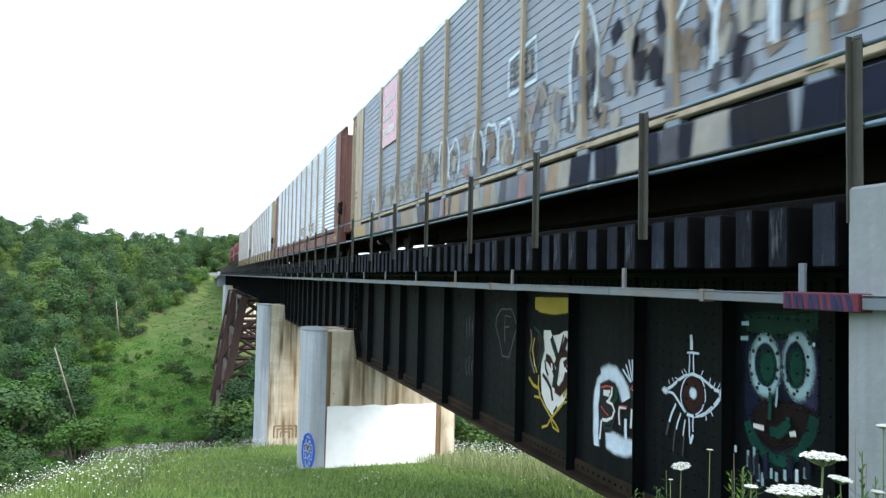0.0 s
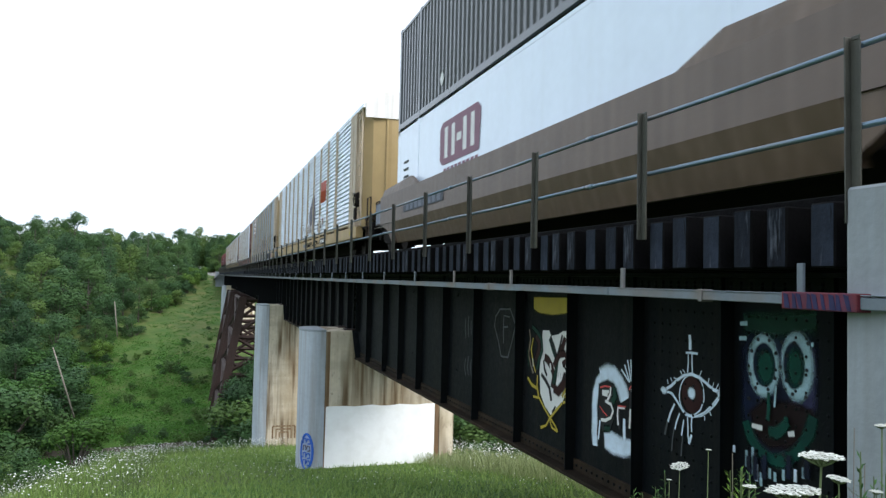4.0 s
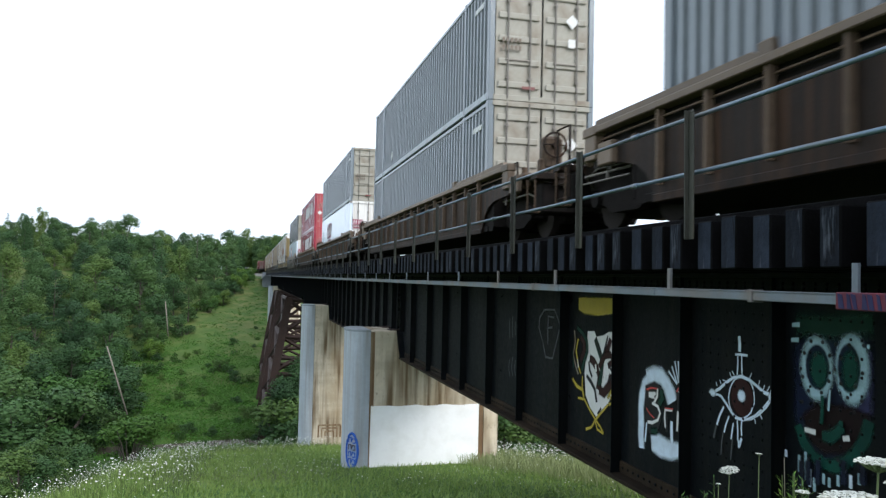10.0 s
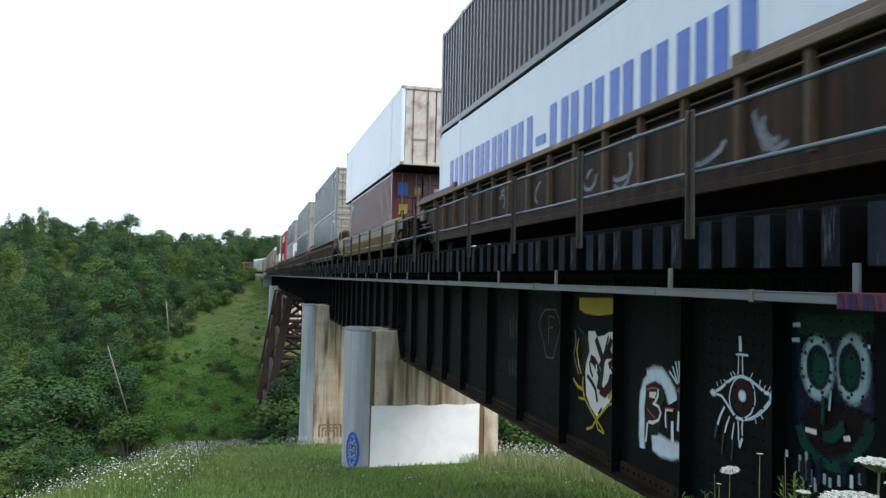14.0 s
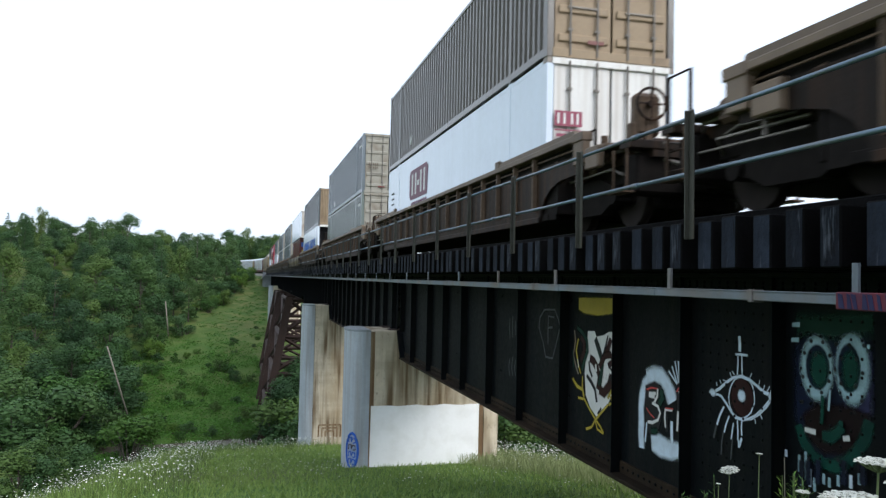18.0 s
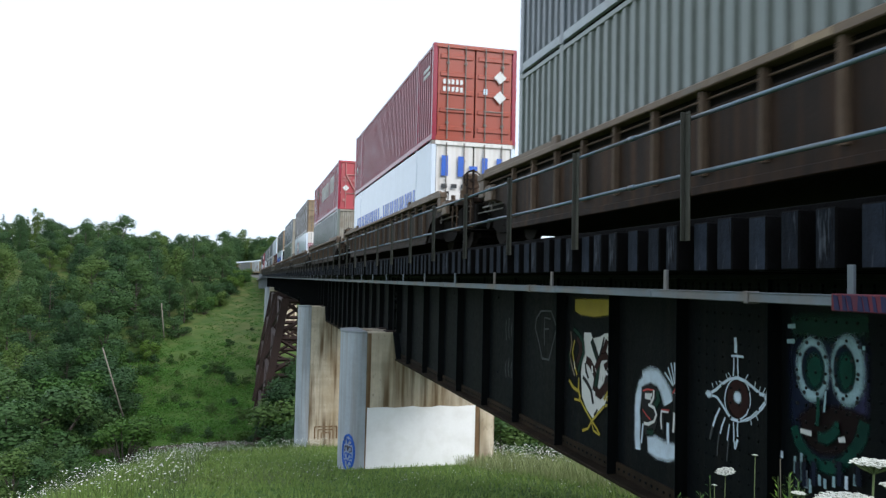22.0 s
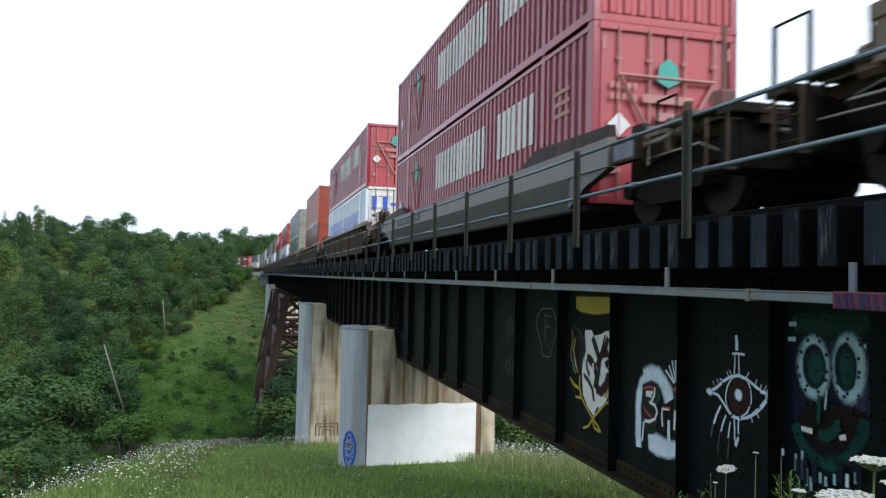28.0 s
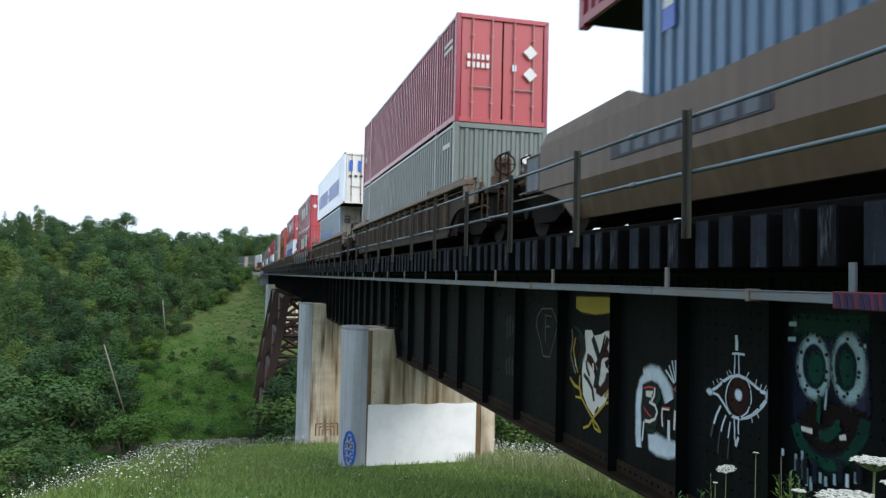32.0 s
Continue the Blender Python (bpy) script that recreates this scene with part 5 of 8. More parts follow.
def marks(c, L, H, Wd, style, smooth, rear):
    """Painted marks: lettering of firms as plain bars, hazard diamonds, logo shapes."""
    x = -Wd / 2 - (0.004 if smooth else -0.006)
    ye = -L / 2

    def side(name, material, y0, y1, z0, z1, slant=0.0):
        prof = [(y0, z0), (y1, z0), (y1 + slant, z1), (y0 + slant, z1)]
        part(name, Shape().prism(prof, x - 0.004, x + 0.002, "x"), M[material], c)

    def end(name, material, x0, x1, z0, z1, out=0.036, turn=0):
        s = Shape()
        w, h = (x1 - x0) / 2, (z1 - z0) / 2
        s.box(-w, w, -0.004, 0.0, -h, h)
        part(name, s, M[material], c, at=Matrix.Translation(((x0 + x1) / 2, ye - out, (z0 + z1) / 2)) @ pose(0, 0, 0, 0, turn, 0))

    def word(material, y0, letters, size, gap, z0, h):
        """A row of plain upright bars that stands for a firm's lettering, read towards -y."""
        y = y0
        for ch in letters:
            w = size * (0.30 if ch == "i" else 0.8 if ch == "-" else 1.0)
            if ch == "-":
                side("marking", material, y - size * 0.7, y - size * 0.1, z0 + h * 0.42, z0 + h * 0.58)
            elif ch != " ":
                if ch == "i":
                    side("marking", material, y - w, y, z0, z0 + h)
                else:
                    side("marking", material, y - w * 0.36, y, z0, z0 + h)
                    side("marking", material, y - w, y - w * 0.64, z0, z0 + h)
            y -= w + gap

    def diamond(y, z, size):
        part("placard", Shape().prism([(y, z - size), (y + size * 0.8, z), (y, z + size), (y - size * 0.8, z)], x - 0.005, x + 0.001, "x"), M["mark_white"], c)

    if style in ("tire", "tire_plain"):
        # big white lettering, a three-cornered badge with a green leaf
        word("mark_white", 2.1, "nnnnninn", 0.52, 0.11, 1.30, 0.98)
        word("mark_white", -3.4, "ninn", 0.54, 0.11, 1.35, 0.98)
        b = L / 2 - 3.4
        tri = Shape()
        for p, q in (((b + 0.75, 2.2), (b - 0.75, 2.2)), ((b - 0.75, 2.2), (b, 0.6)), ((b, 0.6), (b + 0.75, 2.2))):
            tri.tube([(x, p[0], p[1]), (x, q[0], q[1])], 0.035, 4)
        part("badge", tri, M["mark_faded"], c)
        part("badge_leaf", Shape().prism([(b - 0.2, 2.05), (b, 1.75), (b + 0.2, 2.05), (b + 0.12, 2.35), (b, 2.5), (b - 0.12, 2.35)], x - 0.012, x - 0.006, "x"), M["mark_teal"], c)
        diamond(L / 2 - 0.9, 1.25, 0.22)
        for j in range(3):
            side("marking", "mark_faded", ye + 0.9, ye + 1.5, 1.6 + j * 0.2, 1.67 + j * 0.2)
    if style == "cdau":
        for j in range(2):
            side("marking", "mark_white", ye + 0.45, ye + 1.3, 2.05 + j * 0.18, 2.15 + j * 0.18)
        diamond(L / 2 - 0.7, 1.2, 0.2)
    if style == "hr":
        f = L / 2
        part("logo", Shape().prism([(f - 6.6, 1.38), (f - 4.2, 1.38), (f - 4.0, 1.5), (f - 4.0, 2.23), (f - 4.2, 2.36), (f - 6.5, 2.36), (f - 6.7, 2.22)], x - 0.003, x + 0.001, "x"), M["logo_faded"], c)
        for a in (4.35, 4.85):
            side("logo_bar", "mark_white", f - a - 0.22, f - a, 1.52, 2.22)
        side("logo_bar", "mark_white", f - 5.5, f - 5.2, 1.78, 1.95)
        for a in (5.62, 6.1):
            side("logo_bar", "mark_white", f - a - 0.22, f - a, 1.52, 2.22)
        for j in range(9):
            side("marking", "logo_faded", f - 4.3 - j * 0.26 - 0.17, f - 4.3 - j * 0.26, 1.18, 1.29)
        for j in range(3):
            side("marking", "mark_grey", f - 1.2, f - 0.7, 1.5 + j * 0.2, 1.56 + j * 0.2)
    if style in ("maritime", "ontario"):
        f = L / 2
        word("mark_blue", f - 1.2, "nnnininn-nnnnnin", 0.79, 0.13, 0.85 if style == "maritime" else 0.72, 1.1 if style == "maritime" else 0.95)
    if style == "cosco":
        word("mark_blue", 3.4, "nnnnn", 0.72, 0.48, 0.95, 0.82)
        side("marking", "mark_blue", L / 2 - 1.5, L / 2 - 0.7, 1.9, 2.05)
        diamond(L / 2 - 9.5, 0.8, 0.2)
    if style == "grey53":
        diamond(L / 2 - 4.0, 0.55, 0.19)
        side("marking", "mark_white", ye + 0.5, ye + 1.2, 2.3, 2.42)
    if style == "capital":
        for j in range(7):
            side("marking", "mark_faded", L / 2 - 0.70, L / 2 - 0.58, 0.55 + j * 0.26, 0.72 + j * 0.26)
        diamond(-L / 2 + 5.5, 0.75, 0.22)
    # marks on the end
    if style == "tire_plain":
        end("placard", "mark_white", -1.0, -0.72, 1.75, 2.03, 0.036, 45)
        end("placard", "mark_white", 0.45, 0.73, 1.05, 1.33, 0.036, 45)
        end("placard", "mark_yellow", -0.1, 0.2, 2.0, 2.25)
        for j in range(6):
            end("marking", "mark_white", -0.7 + j * 0.25, -0.55 + j * 0.25, 2.5, 2.6)
    if style == "cdau":
        for z in (1.25, 1.85):
            end("placard", "mark_white", 0.62, 0.90, z, z + 0.28, 0.05, 45)
        for j in range(2):
            for i in range(5):
                end("marking", "mark_white", -1.0 + i * 0.13, -0.92 + i * 0.13, 1.68 - j * 0.22, 1.82 - j * 0.22)
        end("marking", "mark_pale", 0.25, 0.37, 1.45, 1.62)
    if style == "tire":
        o = 0.036
        for sgn in (-1, 1):
            end("corner_mark", "mark_faded", sgn * 1.12 - 0.02, sgn * 1.12 + 0.02, 2.45, 2.65)
            end("placard", "mark_white", sgn * 0.85 - 0.14, sgn * 0.85 + 0.14, 1.12, 1.40, o, 45)
        for j in range(2):
            for i in range(5):
                end("marking", "mark_faded", -1.0 + i * 0.10, -0.94 + i * 0.10, 1.66 + j * 0.18, 1.76 + j * 0.18)
                end("marking", "mark_faded", 0.42 + i * 0.13, 0.50 + i * 0.13, 0.44 + j * 0.30, 0.58 + j * 0.30)
        end("marking", "mark_faded", -1.02, -0.90, 0.48, 0.62)
        if style == "tire":
            tri = Shape()
            for p, q in (((-0.85, 2.05), (0.85, 2.05)), ((0.85, 2.05), (0, 0.6)), ((0, 0.6), (-0.85, 2.05))):
                tri.tube([(p[0], ye - 0.05, p[1]), (q[0], ye - 0.05, q[1])], 0.035, 4)
            part("badge", tri, M["mark_faded"], c)
            for j, w in enumerate((0.9, 0.45)):
                end("badge_bar", "mark_faded", -w / 2, w / 2, 1.64 - j * 0.28, 1.78 - j * 0.28, 0.05)
            part("badge_leaf", Shape().prism([(-0.2, 2.0), (0, 1.9), (0.2, 2.0), (0.16, 2.26), (0, 2.38), (-0.16, 2.26)], ye - 0.062, ye - 0.056, "y"), M["mark_teal"], c)
    if style == "grey53":
        end("placard", "mark_white", 0.60, 0.84, 1.85, 2.09, 0.036, 45)
        end("placard", "mark_white", 0.62, 0.80, 1.35, 1.55)
        for i in range(5):
            end("marking", "umber", -1.0 + i * 0.1, -0.94 + i * 0.1, 1.35, 1.45)
            end("marking", "umber", -1.0 + i * 0.1, -0.94 + i * 0.1, 1.17, 1.27)
        for xx in (-0.35,):
            end("reflector", "reflector", xx - 0.16, xx + 0.16, 0.28, 0.35)
    if style == "hr":
        end("logo", "mark_plum", -1.15, -0.61, 1.62, 1.90, 0.045)
        end("logo_bar", "mark_plum", -1.12, -0.61, 1.42, 1.48, 0.045)
        end("logo_bar", "mark_plum", -1.15, -0.64, 1.53, 1.56, 0.045)
        for a in (-1.08, -0.96, -0.81, -0.70):
            end("logo_bar", "mark_white", a - 0.02, a + 0.02, 1.66, 1.86, 0.052)
    if style in ("ontario", "maritime") and rear != "reefer":
        s = Shape().box(-1.0, -0.80, -0.004, 0, 1.85, 2.45).box(-0.50, -0.30, -0.004, 0, 1.85, 2.45)
        s.box(-0.15, 0.1, -0.004, 0, 2.05, 2.18).box(0.25, 0.42, -0.004, 0, 1.85, 2.45).box(0.7, 0.88, -0.004, 0, 1.85, 2.45)
        part("logo", s, M["mark_blue"], c, at=(0, ye - 0.036, 0))
        for j in range(6):
            end("marking", "mark_grey", -1.0 + j * 0.3, -0.82 + j * 0.3, 1.5, 1.62)
        end("placard", "mark_yellow", 0.12, 0.36, 0.95, 1.2)
    if style == "cosco":
        end("placard", "mark_violet", -0.95, -0.6, 1.9, 2.35)
        end("placard", "mark_yellow", -0.94, -0.62, 2.2, 2.26, 0.042)
    if style == "box40":
        end("placard", "mark_blue", -1.0, -0.6, 2.0, 2.5)
        end("placard", "mark_yellow", -0.35, -0.1, 2.05, 2.3)
        end("placard", "mark_yellow", -0.95, -0.6, 1.25, 1.65)
        end("marking", "mark_white", 0.45, 0.7, 2.1, 2.3)
        part("placard", Shape().prism([(5.3, 2.1), (5.6, 2.1), (5.6, 2.6), (5.3, 2.6)], x - 0.004, x + 0.001, "x"), M["mark_blue"], c)
        part("placard_text", Shape().prism([(5.33, 2.4), (5.57, 2.4), (5.57, 2.57), (5.33, 2.57)], x - 0.008, x - 0.005, "x"), M["mark_white"], c)


def container(L, paint, door, kind, rear, style, s, z, label):
    """A container whose middle is at s along the line at the start of the clip."""
    H, Wd = 2.89, 2.59 if L > 13 else 2.44
    c = thing("shipping_container", label, "container", "containers on the train")
    fit_out(c, L, H, Wd, paint, door, kind, rear)
    marks(c, L, H, Wd, style, kind == "smooth", rear)
    TRAIN.append((c, s, z, 8.0))


def truck(parent, y):
    """A two-axle truck: side frames with springs, axles and wheels."""
    def side_frame():
        s = Shape().prism([(-1.05, 0.38), (-0.85, 0.62), (-0.35, 0.78), (0.35, 0.78), (0.85, 0.62), (1.05, 0.38), (0.72, 0.36), (0.4, 0.22), (-0.4, 0.22), (-0.72, 0.36)], -0.09, 0.09, "x")
        for o in (-0.15, 0.0, 0.15):
            s.tube([(0.06, o, 0.26), (0.06, o, 0.62)], 0.06, 6)
        for yy in (-0.89, 0.89):
            s.tube([(-0.16, yy, 0.46), (0.16, yy, 0.46)], 0.13, 10)
        return s
    part("brake_rigging", shared("brake_rigging", lambda: Shape().block(-0.68, 0.68, -1.45, 1.45, 0.26, 0.70, 0.05), "dark"), None, parent, at=(0, y, 0))
    t = part("truck", shared("truck", lambda: Shape().block(-0.95, 0.95, -0.22, 0.22, 0.5, 0.78, 0.02), "dark"), None, parent, at=(0, y, 0))
    for sx in (-1, 1):
        part("side_frame", shared("side_frame", side_frame, "dark"), None, t, at=(sx * 0.98, 0, 0))
    for yy in (-0.89, 0.89):
        part("axle", shared("axle", lambda: Shape().tube([(-0.9, 0, 0.46), (0.9, 0, 0.46)], 0.08, 8), "wheel"), None, t, at=(0, yy, 0))
        for sx in (-1, 1):
            part("wheel", shared("wheel", lambda: Shape().tube([(-0.07, 0, 0.46), (0.05, 0, 0.46)], 0.46, 20).tube([(-0.09, 0, 0.46), (-0.06, 0, 0.46)], 0.48, 20).tube([(0.05, 0, 0.46), (0.08, 0, 0.46)], 0.16, 12), "wheel"), None, t, at=pose(sx * 0.7525, yy, 0, 0, 0, 0 if sx > 0 else 180))


def well_car_ends(c, half, paint, chord):
    """Platforms, brake stand, ladders and couplers at both ends of a well car; rail height is z=0."""
    for sgn in (1, -1):
        turn = pose(0, sgn * half, 0, 0, 0, 0 if sgn > 0 else 180)

        def platform():
            s = Shape().prism([(-2.9, 0.35), (-2.9, 1.42), (-2.6, 1.42), (-2.3, 1.10), (0.0, 1.06), (0.0, 0.92), (-1.6, 0.92), (-2.3, 0.80), (-2.6, 0.35)], -1.05, 1.05, "x")
            s.block(-1.42, 1.42, -0.28, 0.02, 1.02, 1.14, 0.01)
            return s

        part("end_platform", shared("end_platform", platform, "carbrown"), None, c, at=turn)
        for sx in (-1, 1):
            part("grab_iron", shared("grab_iron", lambda: Shape().tube([(0, -1.25, 1.1), (0, -1.25, 1.5), (0, -1.7, 1.5), (0, -1.7, 1.2)], 0.022, 5), "dark"), None, c, at=turn @ pose(sx * 1.33, 0, 0))
            part("step_bracket", shared("step_bracket", lambda: Shape().tube([(0, -0.1, 1.05), (0, -0.1, 0.42), (0, -0.5, 0.42), (0, -0.5, 1.05)], 0.022, 5).block(-0.10, 0.10, -0.52, -0.08, 0.40, 0.43, 0.005), "rib"), None, c, at=turn @ pose(sx * 1.40, 0, 0))
        part("brake_cylinder", shared("brake_cylinder", lambda: Shape().tube([(-0.95, -1.75, 1.05), (-0.95, -1.2, 1.05)], 0.15, 10).block(-1.15, -0.75, -2.1, -1.8, 0.92, 1.22, 0.03), "rib"), None, c, at=turn)
        part("brake_rod", shared("brake_rod", lambda: Shape().tube([(-1.2, -2.2, 0.9), (-1.15, -1.2, 0.95), (-0.9, -0.3, 0.9)], 0.022, 5).tube([(-1.25, -2.4, 0.7), (-1.2, -0.4, 0.74)], 0.018, 5), "steel"), None, c, at=turn)
        part("coupler", shared("coupler", lambda: Shape().block(-0.12, 0.12, -0.3, 0.38, 0.68, 0.92, 0.03).block(-0.2, 0.2, 0.28, 0.45, 0.62, 0.95, 0.04), "dark"), None, c, at=turn)
        part("draft_sill", shared("draft_sill", lambda: Shape().block(-0.42, 0.42, -2.6, -0.1, 0.42, 0.98, 0.03).block(-1.0, 1.0, -3.0, -0.6, 0.62, 0.95, 0.03), "dark"), None, c, at=turn)
        part("air_hose", shared("air_hose", lambda: Shape().tube([(0.3, 0.05, 0.75), (0.34, 0.2, 0.5), (0.3, 0.42, 0.38)], 0.03, 6), "dark"), None, c, at=turn)
        part("cut_lever", shared("cut_lever", lambda: Shape().tube([(-1.35, 0.06, 0.95), (-0.5, 0.12, 0.98), (0, 0.15, 0.9)], 0.015, 5), "steel"), None, c, at=turn)
        part("ladder", shared("ladder", lambda: Shape().tube([(-1.36, -0.05, 0.55), (-1.36, -0.05, 1.75), (-1.36, -0.55, 1.75), (-1.36, -0.55, 0.55)], 0.026, 5)
                              .tube([(-1.36, -0.05, 0.8), (-1.36, -0.55, 0.8)], 0.014, 5).tube([(-1.36, -0.05, 0.55), (-1.36, -0.55, 0.55)], 0.014, 5), "carbrown"), None, c, at=turn)
        part("walkway", shared("walkway", lambda: Shape().block(-1.38, 1.38, -1.55, -0.36, 1.13, 1.165, 0.008), "rib"), None, c, at=turn)
        part("end_skirt", shared("end_skirt", lambda: Shape().block(-1.25, 1.25, -0.5, -0.1, 0.40, 0.98, 0.04).block(-0.5, 0.5, -0.1, 0.45, 0.45, 0.72, 0.05), "dark"), None, c, at=turn)
        truck(c, sgn * (half - 1.95))
    if paint == "carbrown":
        part("brake_stand", shared("brake_stand", lambda: Shape().block(-0.05, 0.05, -0.05, 0.05, 1.0, 1.5, 0.01).block(-0.20, 0.20, -0.03, 0.20, 1.25, 1.88, 0.06).block(-0.26, -0.1, 0.0, 0.16, 1.05, 1.45, 0.03), "rib"), None, c, at=(-0.98, -half + 0.28, 0))
        part("brake_wheel", shared("brake_wheel", lambda: Shape().tube([(0.23 * math.cos(radians(a)), -0.10, 1.70 + 0.23 * math.sin(radians(a))) for a in range(0, 361, 20)], 0.022, 5)
                                                   .tube([(-0.22, -0.1, 1.70), (0.22, -0.1, 1.70)], 0.014, 5).tube([(0, -0.1, 1.48), (0, -0.1, 1.92)], 0.014, 5).tube([(0, -0.12, 1.70), (0, 0.0, 1.70)], 0.05, 8), "carbrown"), None, c, at=(-0.98, -half + 0.28, 0))
    else:
        part("brake_mast", shared("brake_mast", lambda: Shape().block(-0.03, 0.03, -0.03, 0.03, 1.0, 2.3, 0.008).block(-0.12, 0.12, -0.10, 0.10, 1.1, 1.5, 0.03), "rackbrown"), None, c, at=(-0.9, -half + 0.9, 0))
    for sgn in (1, -1):
        turn = pose(0, sgn * half, 0, 0, 0, 0 if sgn > 0 else 180)
        for sx in (-1, 1):
            side = turn @ (Matrix.Identity(4) if sx < 0 else Matrix.Diagonal((-1, 1, 1, 1)))
            part("pipework", shared("pipework", lambda: Shape().tube([(-1.30, -2.5, 0.98), (-1.30, -1.6, 1.0), (-1.15, -1.45, 1.12), (-1.15, -0.5, 1.10), (-0.9, -0.2, 0.95), (-0.6, 0.1, 0.8)], 0.03, 6)
                                                    .tube([(-1.22, -2.4, 0.82), (-1.22, -0.9, 0.84), (-1.0, -0.7, 0.7)], 0.022, 5).tube([(-1.34, -1.9, 0.7), (-1.34, -1.9, 1.2), (-1.0, -1.9, 1.26)], 0.025, 5), "steel"), None, c, at=side)
            part("valve", shared("valve", lambda: Shape().block(-1.30, -1.05, -1.35, -1.0, 0.98, 1.28, 0.05).block(-1.36, -1.2, -1.28, -1.1, 1.1, 1.2, 0.02).tube([(-1.2, -1.2, 1.26), (-1.2, -1.2, 1.4)], 0.06, 8), "rib"), None, c, at=side)
            part("lever", shared("lever", lambda: Shape().block(-1.18, -1.12, -2.35, -1.5, 1.12, 1.18, 0.01).block(-1.2, -1.1, -1.75, -1.62, 0.85, 1.3, 0.02), "slabtan"), None, c, at=side)
            part("bracket", shared("bracket", lambda: Shape().prism([(-2.75, 0.82), (-2.75, 1.22), (-2.2, 1.14), (-2.0, 0.95)], -1.36, -1.28, "x"), "rib"), None, c, at=side)
    part("brake_pipe", shared("brake_pipe", lambda: Shape().tube([(0.75, 0.1, 1.1), (0.75, 0.1, 1.55), (1.2, 0.1, 1.55), (1.2, 0.1, 1.1)], 0.02, 5), "rib"), None, c, at=(0, -half + 0.3, 0))
    part("air_tank", shared("air_tank", lambda: Shape().tube([(-0.5, 0, 1.32), (0.4, 0, 1.32)], 0.2, 12), "carbrown"), None, c, at=(0, -half + 1.6, 0))


def ribbed_car(s, scribbled=False):
    c = thing("well_car", "dusty brown ribbed well wagon carrying stacked containers", "railway wagon", "well wagons of the train")
    half, y1 = 11.45, 8.6
    for sgn in (-1, 1):
        turn = Matrix.Identity(4) if sgn < 0 else pose(0, 0, 0, 0, 0, 180)
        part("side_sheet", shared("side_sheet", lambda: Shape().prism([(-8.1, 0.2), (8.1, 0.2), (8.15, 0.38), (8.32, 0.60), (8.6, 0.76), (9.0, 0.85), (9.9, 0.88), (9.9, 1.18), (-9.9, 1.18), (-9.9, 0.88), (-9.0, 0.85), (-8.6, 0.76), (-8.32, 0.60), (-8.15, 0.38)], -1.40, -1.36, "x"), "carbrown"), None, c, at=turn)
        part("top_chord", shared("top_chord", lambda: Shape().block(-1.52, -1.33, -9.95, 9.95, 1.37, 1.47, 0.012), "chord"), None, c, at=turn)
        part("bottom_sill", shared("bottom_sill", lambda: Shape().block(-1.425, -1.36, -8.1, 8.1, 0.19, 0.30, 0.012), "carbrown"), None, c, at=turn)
        part("slot_rod", shared("slot_rod", lambda: Shape().block(-1.42, -1.39, -9.8, 9.8, 1.265, 1.29, 0.004), "rib"), None, c, at=turn)
        for i in range(16):
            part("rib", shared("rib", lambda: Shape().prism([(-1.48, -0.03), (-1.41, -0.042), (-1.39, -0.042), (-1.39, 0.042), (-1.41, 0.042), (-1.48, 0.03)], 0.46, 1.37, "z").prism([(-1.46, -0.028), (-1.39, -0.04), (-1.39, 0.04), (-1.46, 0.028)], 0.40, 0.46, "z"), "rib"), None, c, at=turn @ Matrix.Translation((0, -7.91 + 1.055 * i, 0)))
        for e in (-1, 1):
            # the raised guide lip at each end of the chord
            part("guide_lip", shared("guide_lip", lambda: Shape().prism([(-2.0, 1.468), (1.9, 1.468), (1.85, 1.57), (-1.8, 1.57)], -1.47, -1.39, "x").block(-1.49, -1.40, -2.15, -1.9, 1.46, 1.63, 0.02), "chord"), None, c, at=turn @ (pose(0, e * 7.85, 0) @ Matrix.Diagonal((1, -1, 1, 1)) if e < 0 else pose(0, e * 7.85, 0)))
    # dark sheets added to stand in for the shade inside the side slots
    for sx in (-1, 1):
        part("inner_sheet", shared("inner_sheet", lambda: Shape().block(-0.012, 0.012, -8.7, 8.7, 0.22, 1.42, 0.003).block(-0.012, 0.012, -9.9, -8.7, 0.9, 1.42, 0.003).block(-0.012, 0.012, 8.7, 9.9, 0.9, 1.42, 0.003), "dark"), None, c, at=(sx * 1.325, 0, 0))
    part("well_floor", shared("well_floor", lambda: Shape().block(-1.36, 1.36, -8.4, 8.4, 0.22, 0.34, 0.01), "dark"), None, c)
    for e in (-1, 1):
        # added plate, near-black for the dark beyond the wheel arch
        part("end_bulkhead", shared("end_bulkhead", lambda: Shape().block(-1.35, 1.35, -0.04, 0.04, 0.3, 1.30, 0.01), "dark"), None, c, at=(0, e * 8.75, 0))
        for sx in (-1, 1):
            part("end_post", shared("end_post", lambda: Shape().block(-0.07, 0.07, -0.24, 0.12, 0.98, 1.38, 0.015).block(-0.09, 0.10, -0.26, 0.16, 1.34, 1.49, 0.015).block(-0.06, 0.06, -0.75, -0.3, 0.86, 1.2, 0.02), "chord"), None, c, at=(sx * 1.44, e * 9.88, 0))
    wear = random.Random(int(-s))
    for _ in range(4):
        y, w = wear.uniform(-9.4, 8.8), wear.uniform(0.25, 0.7)
        part("worn_patch", Shape().block(-1.523, -1.519, y, y + w, 1.385, 1.455, 0.001), M[wear.choice(("umber", "doortan"))], c)
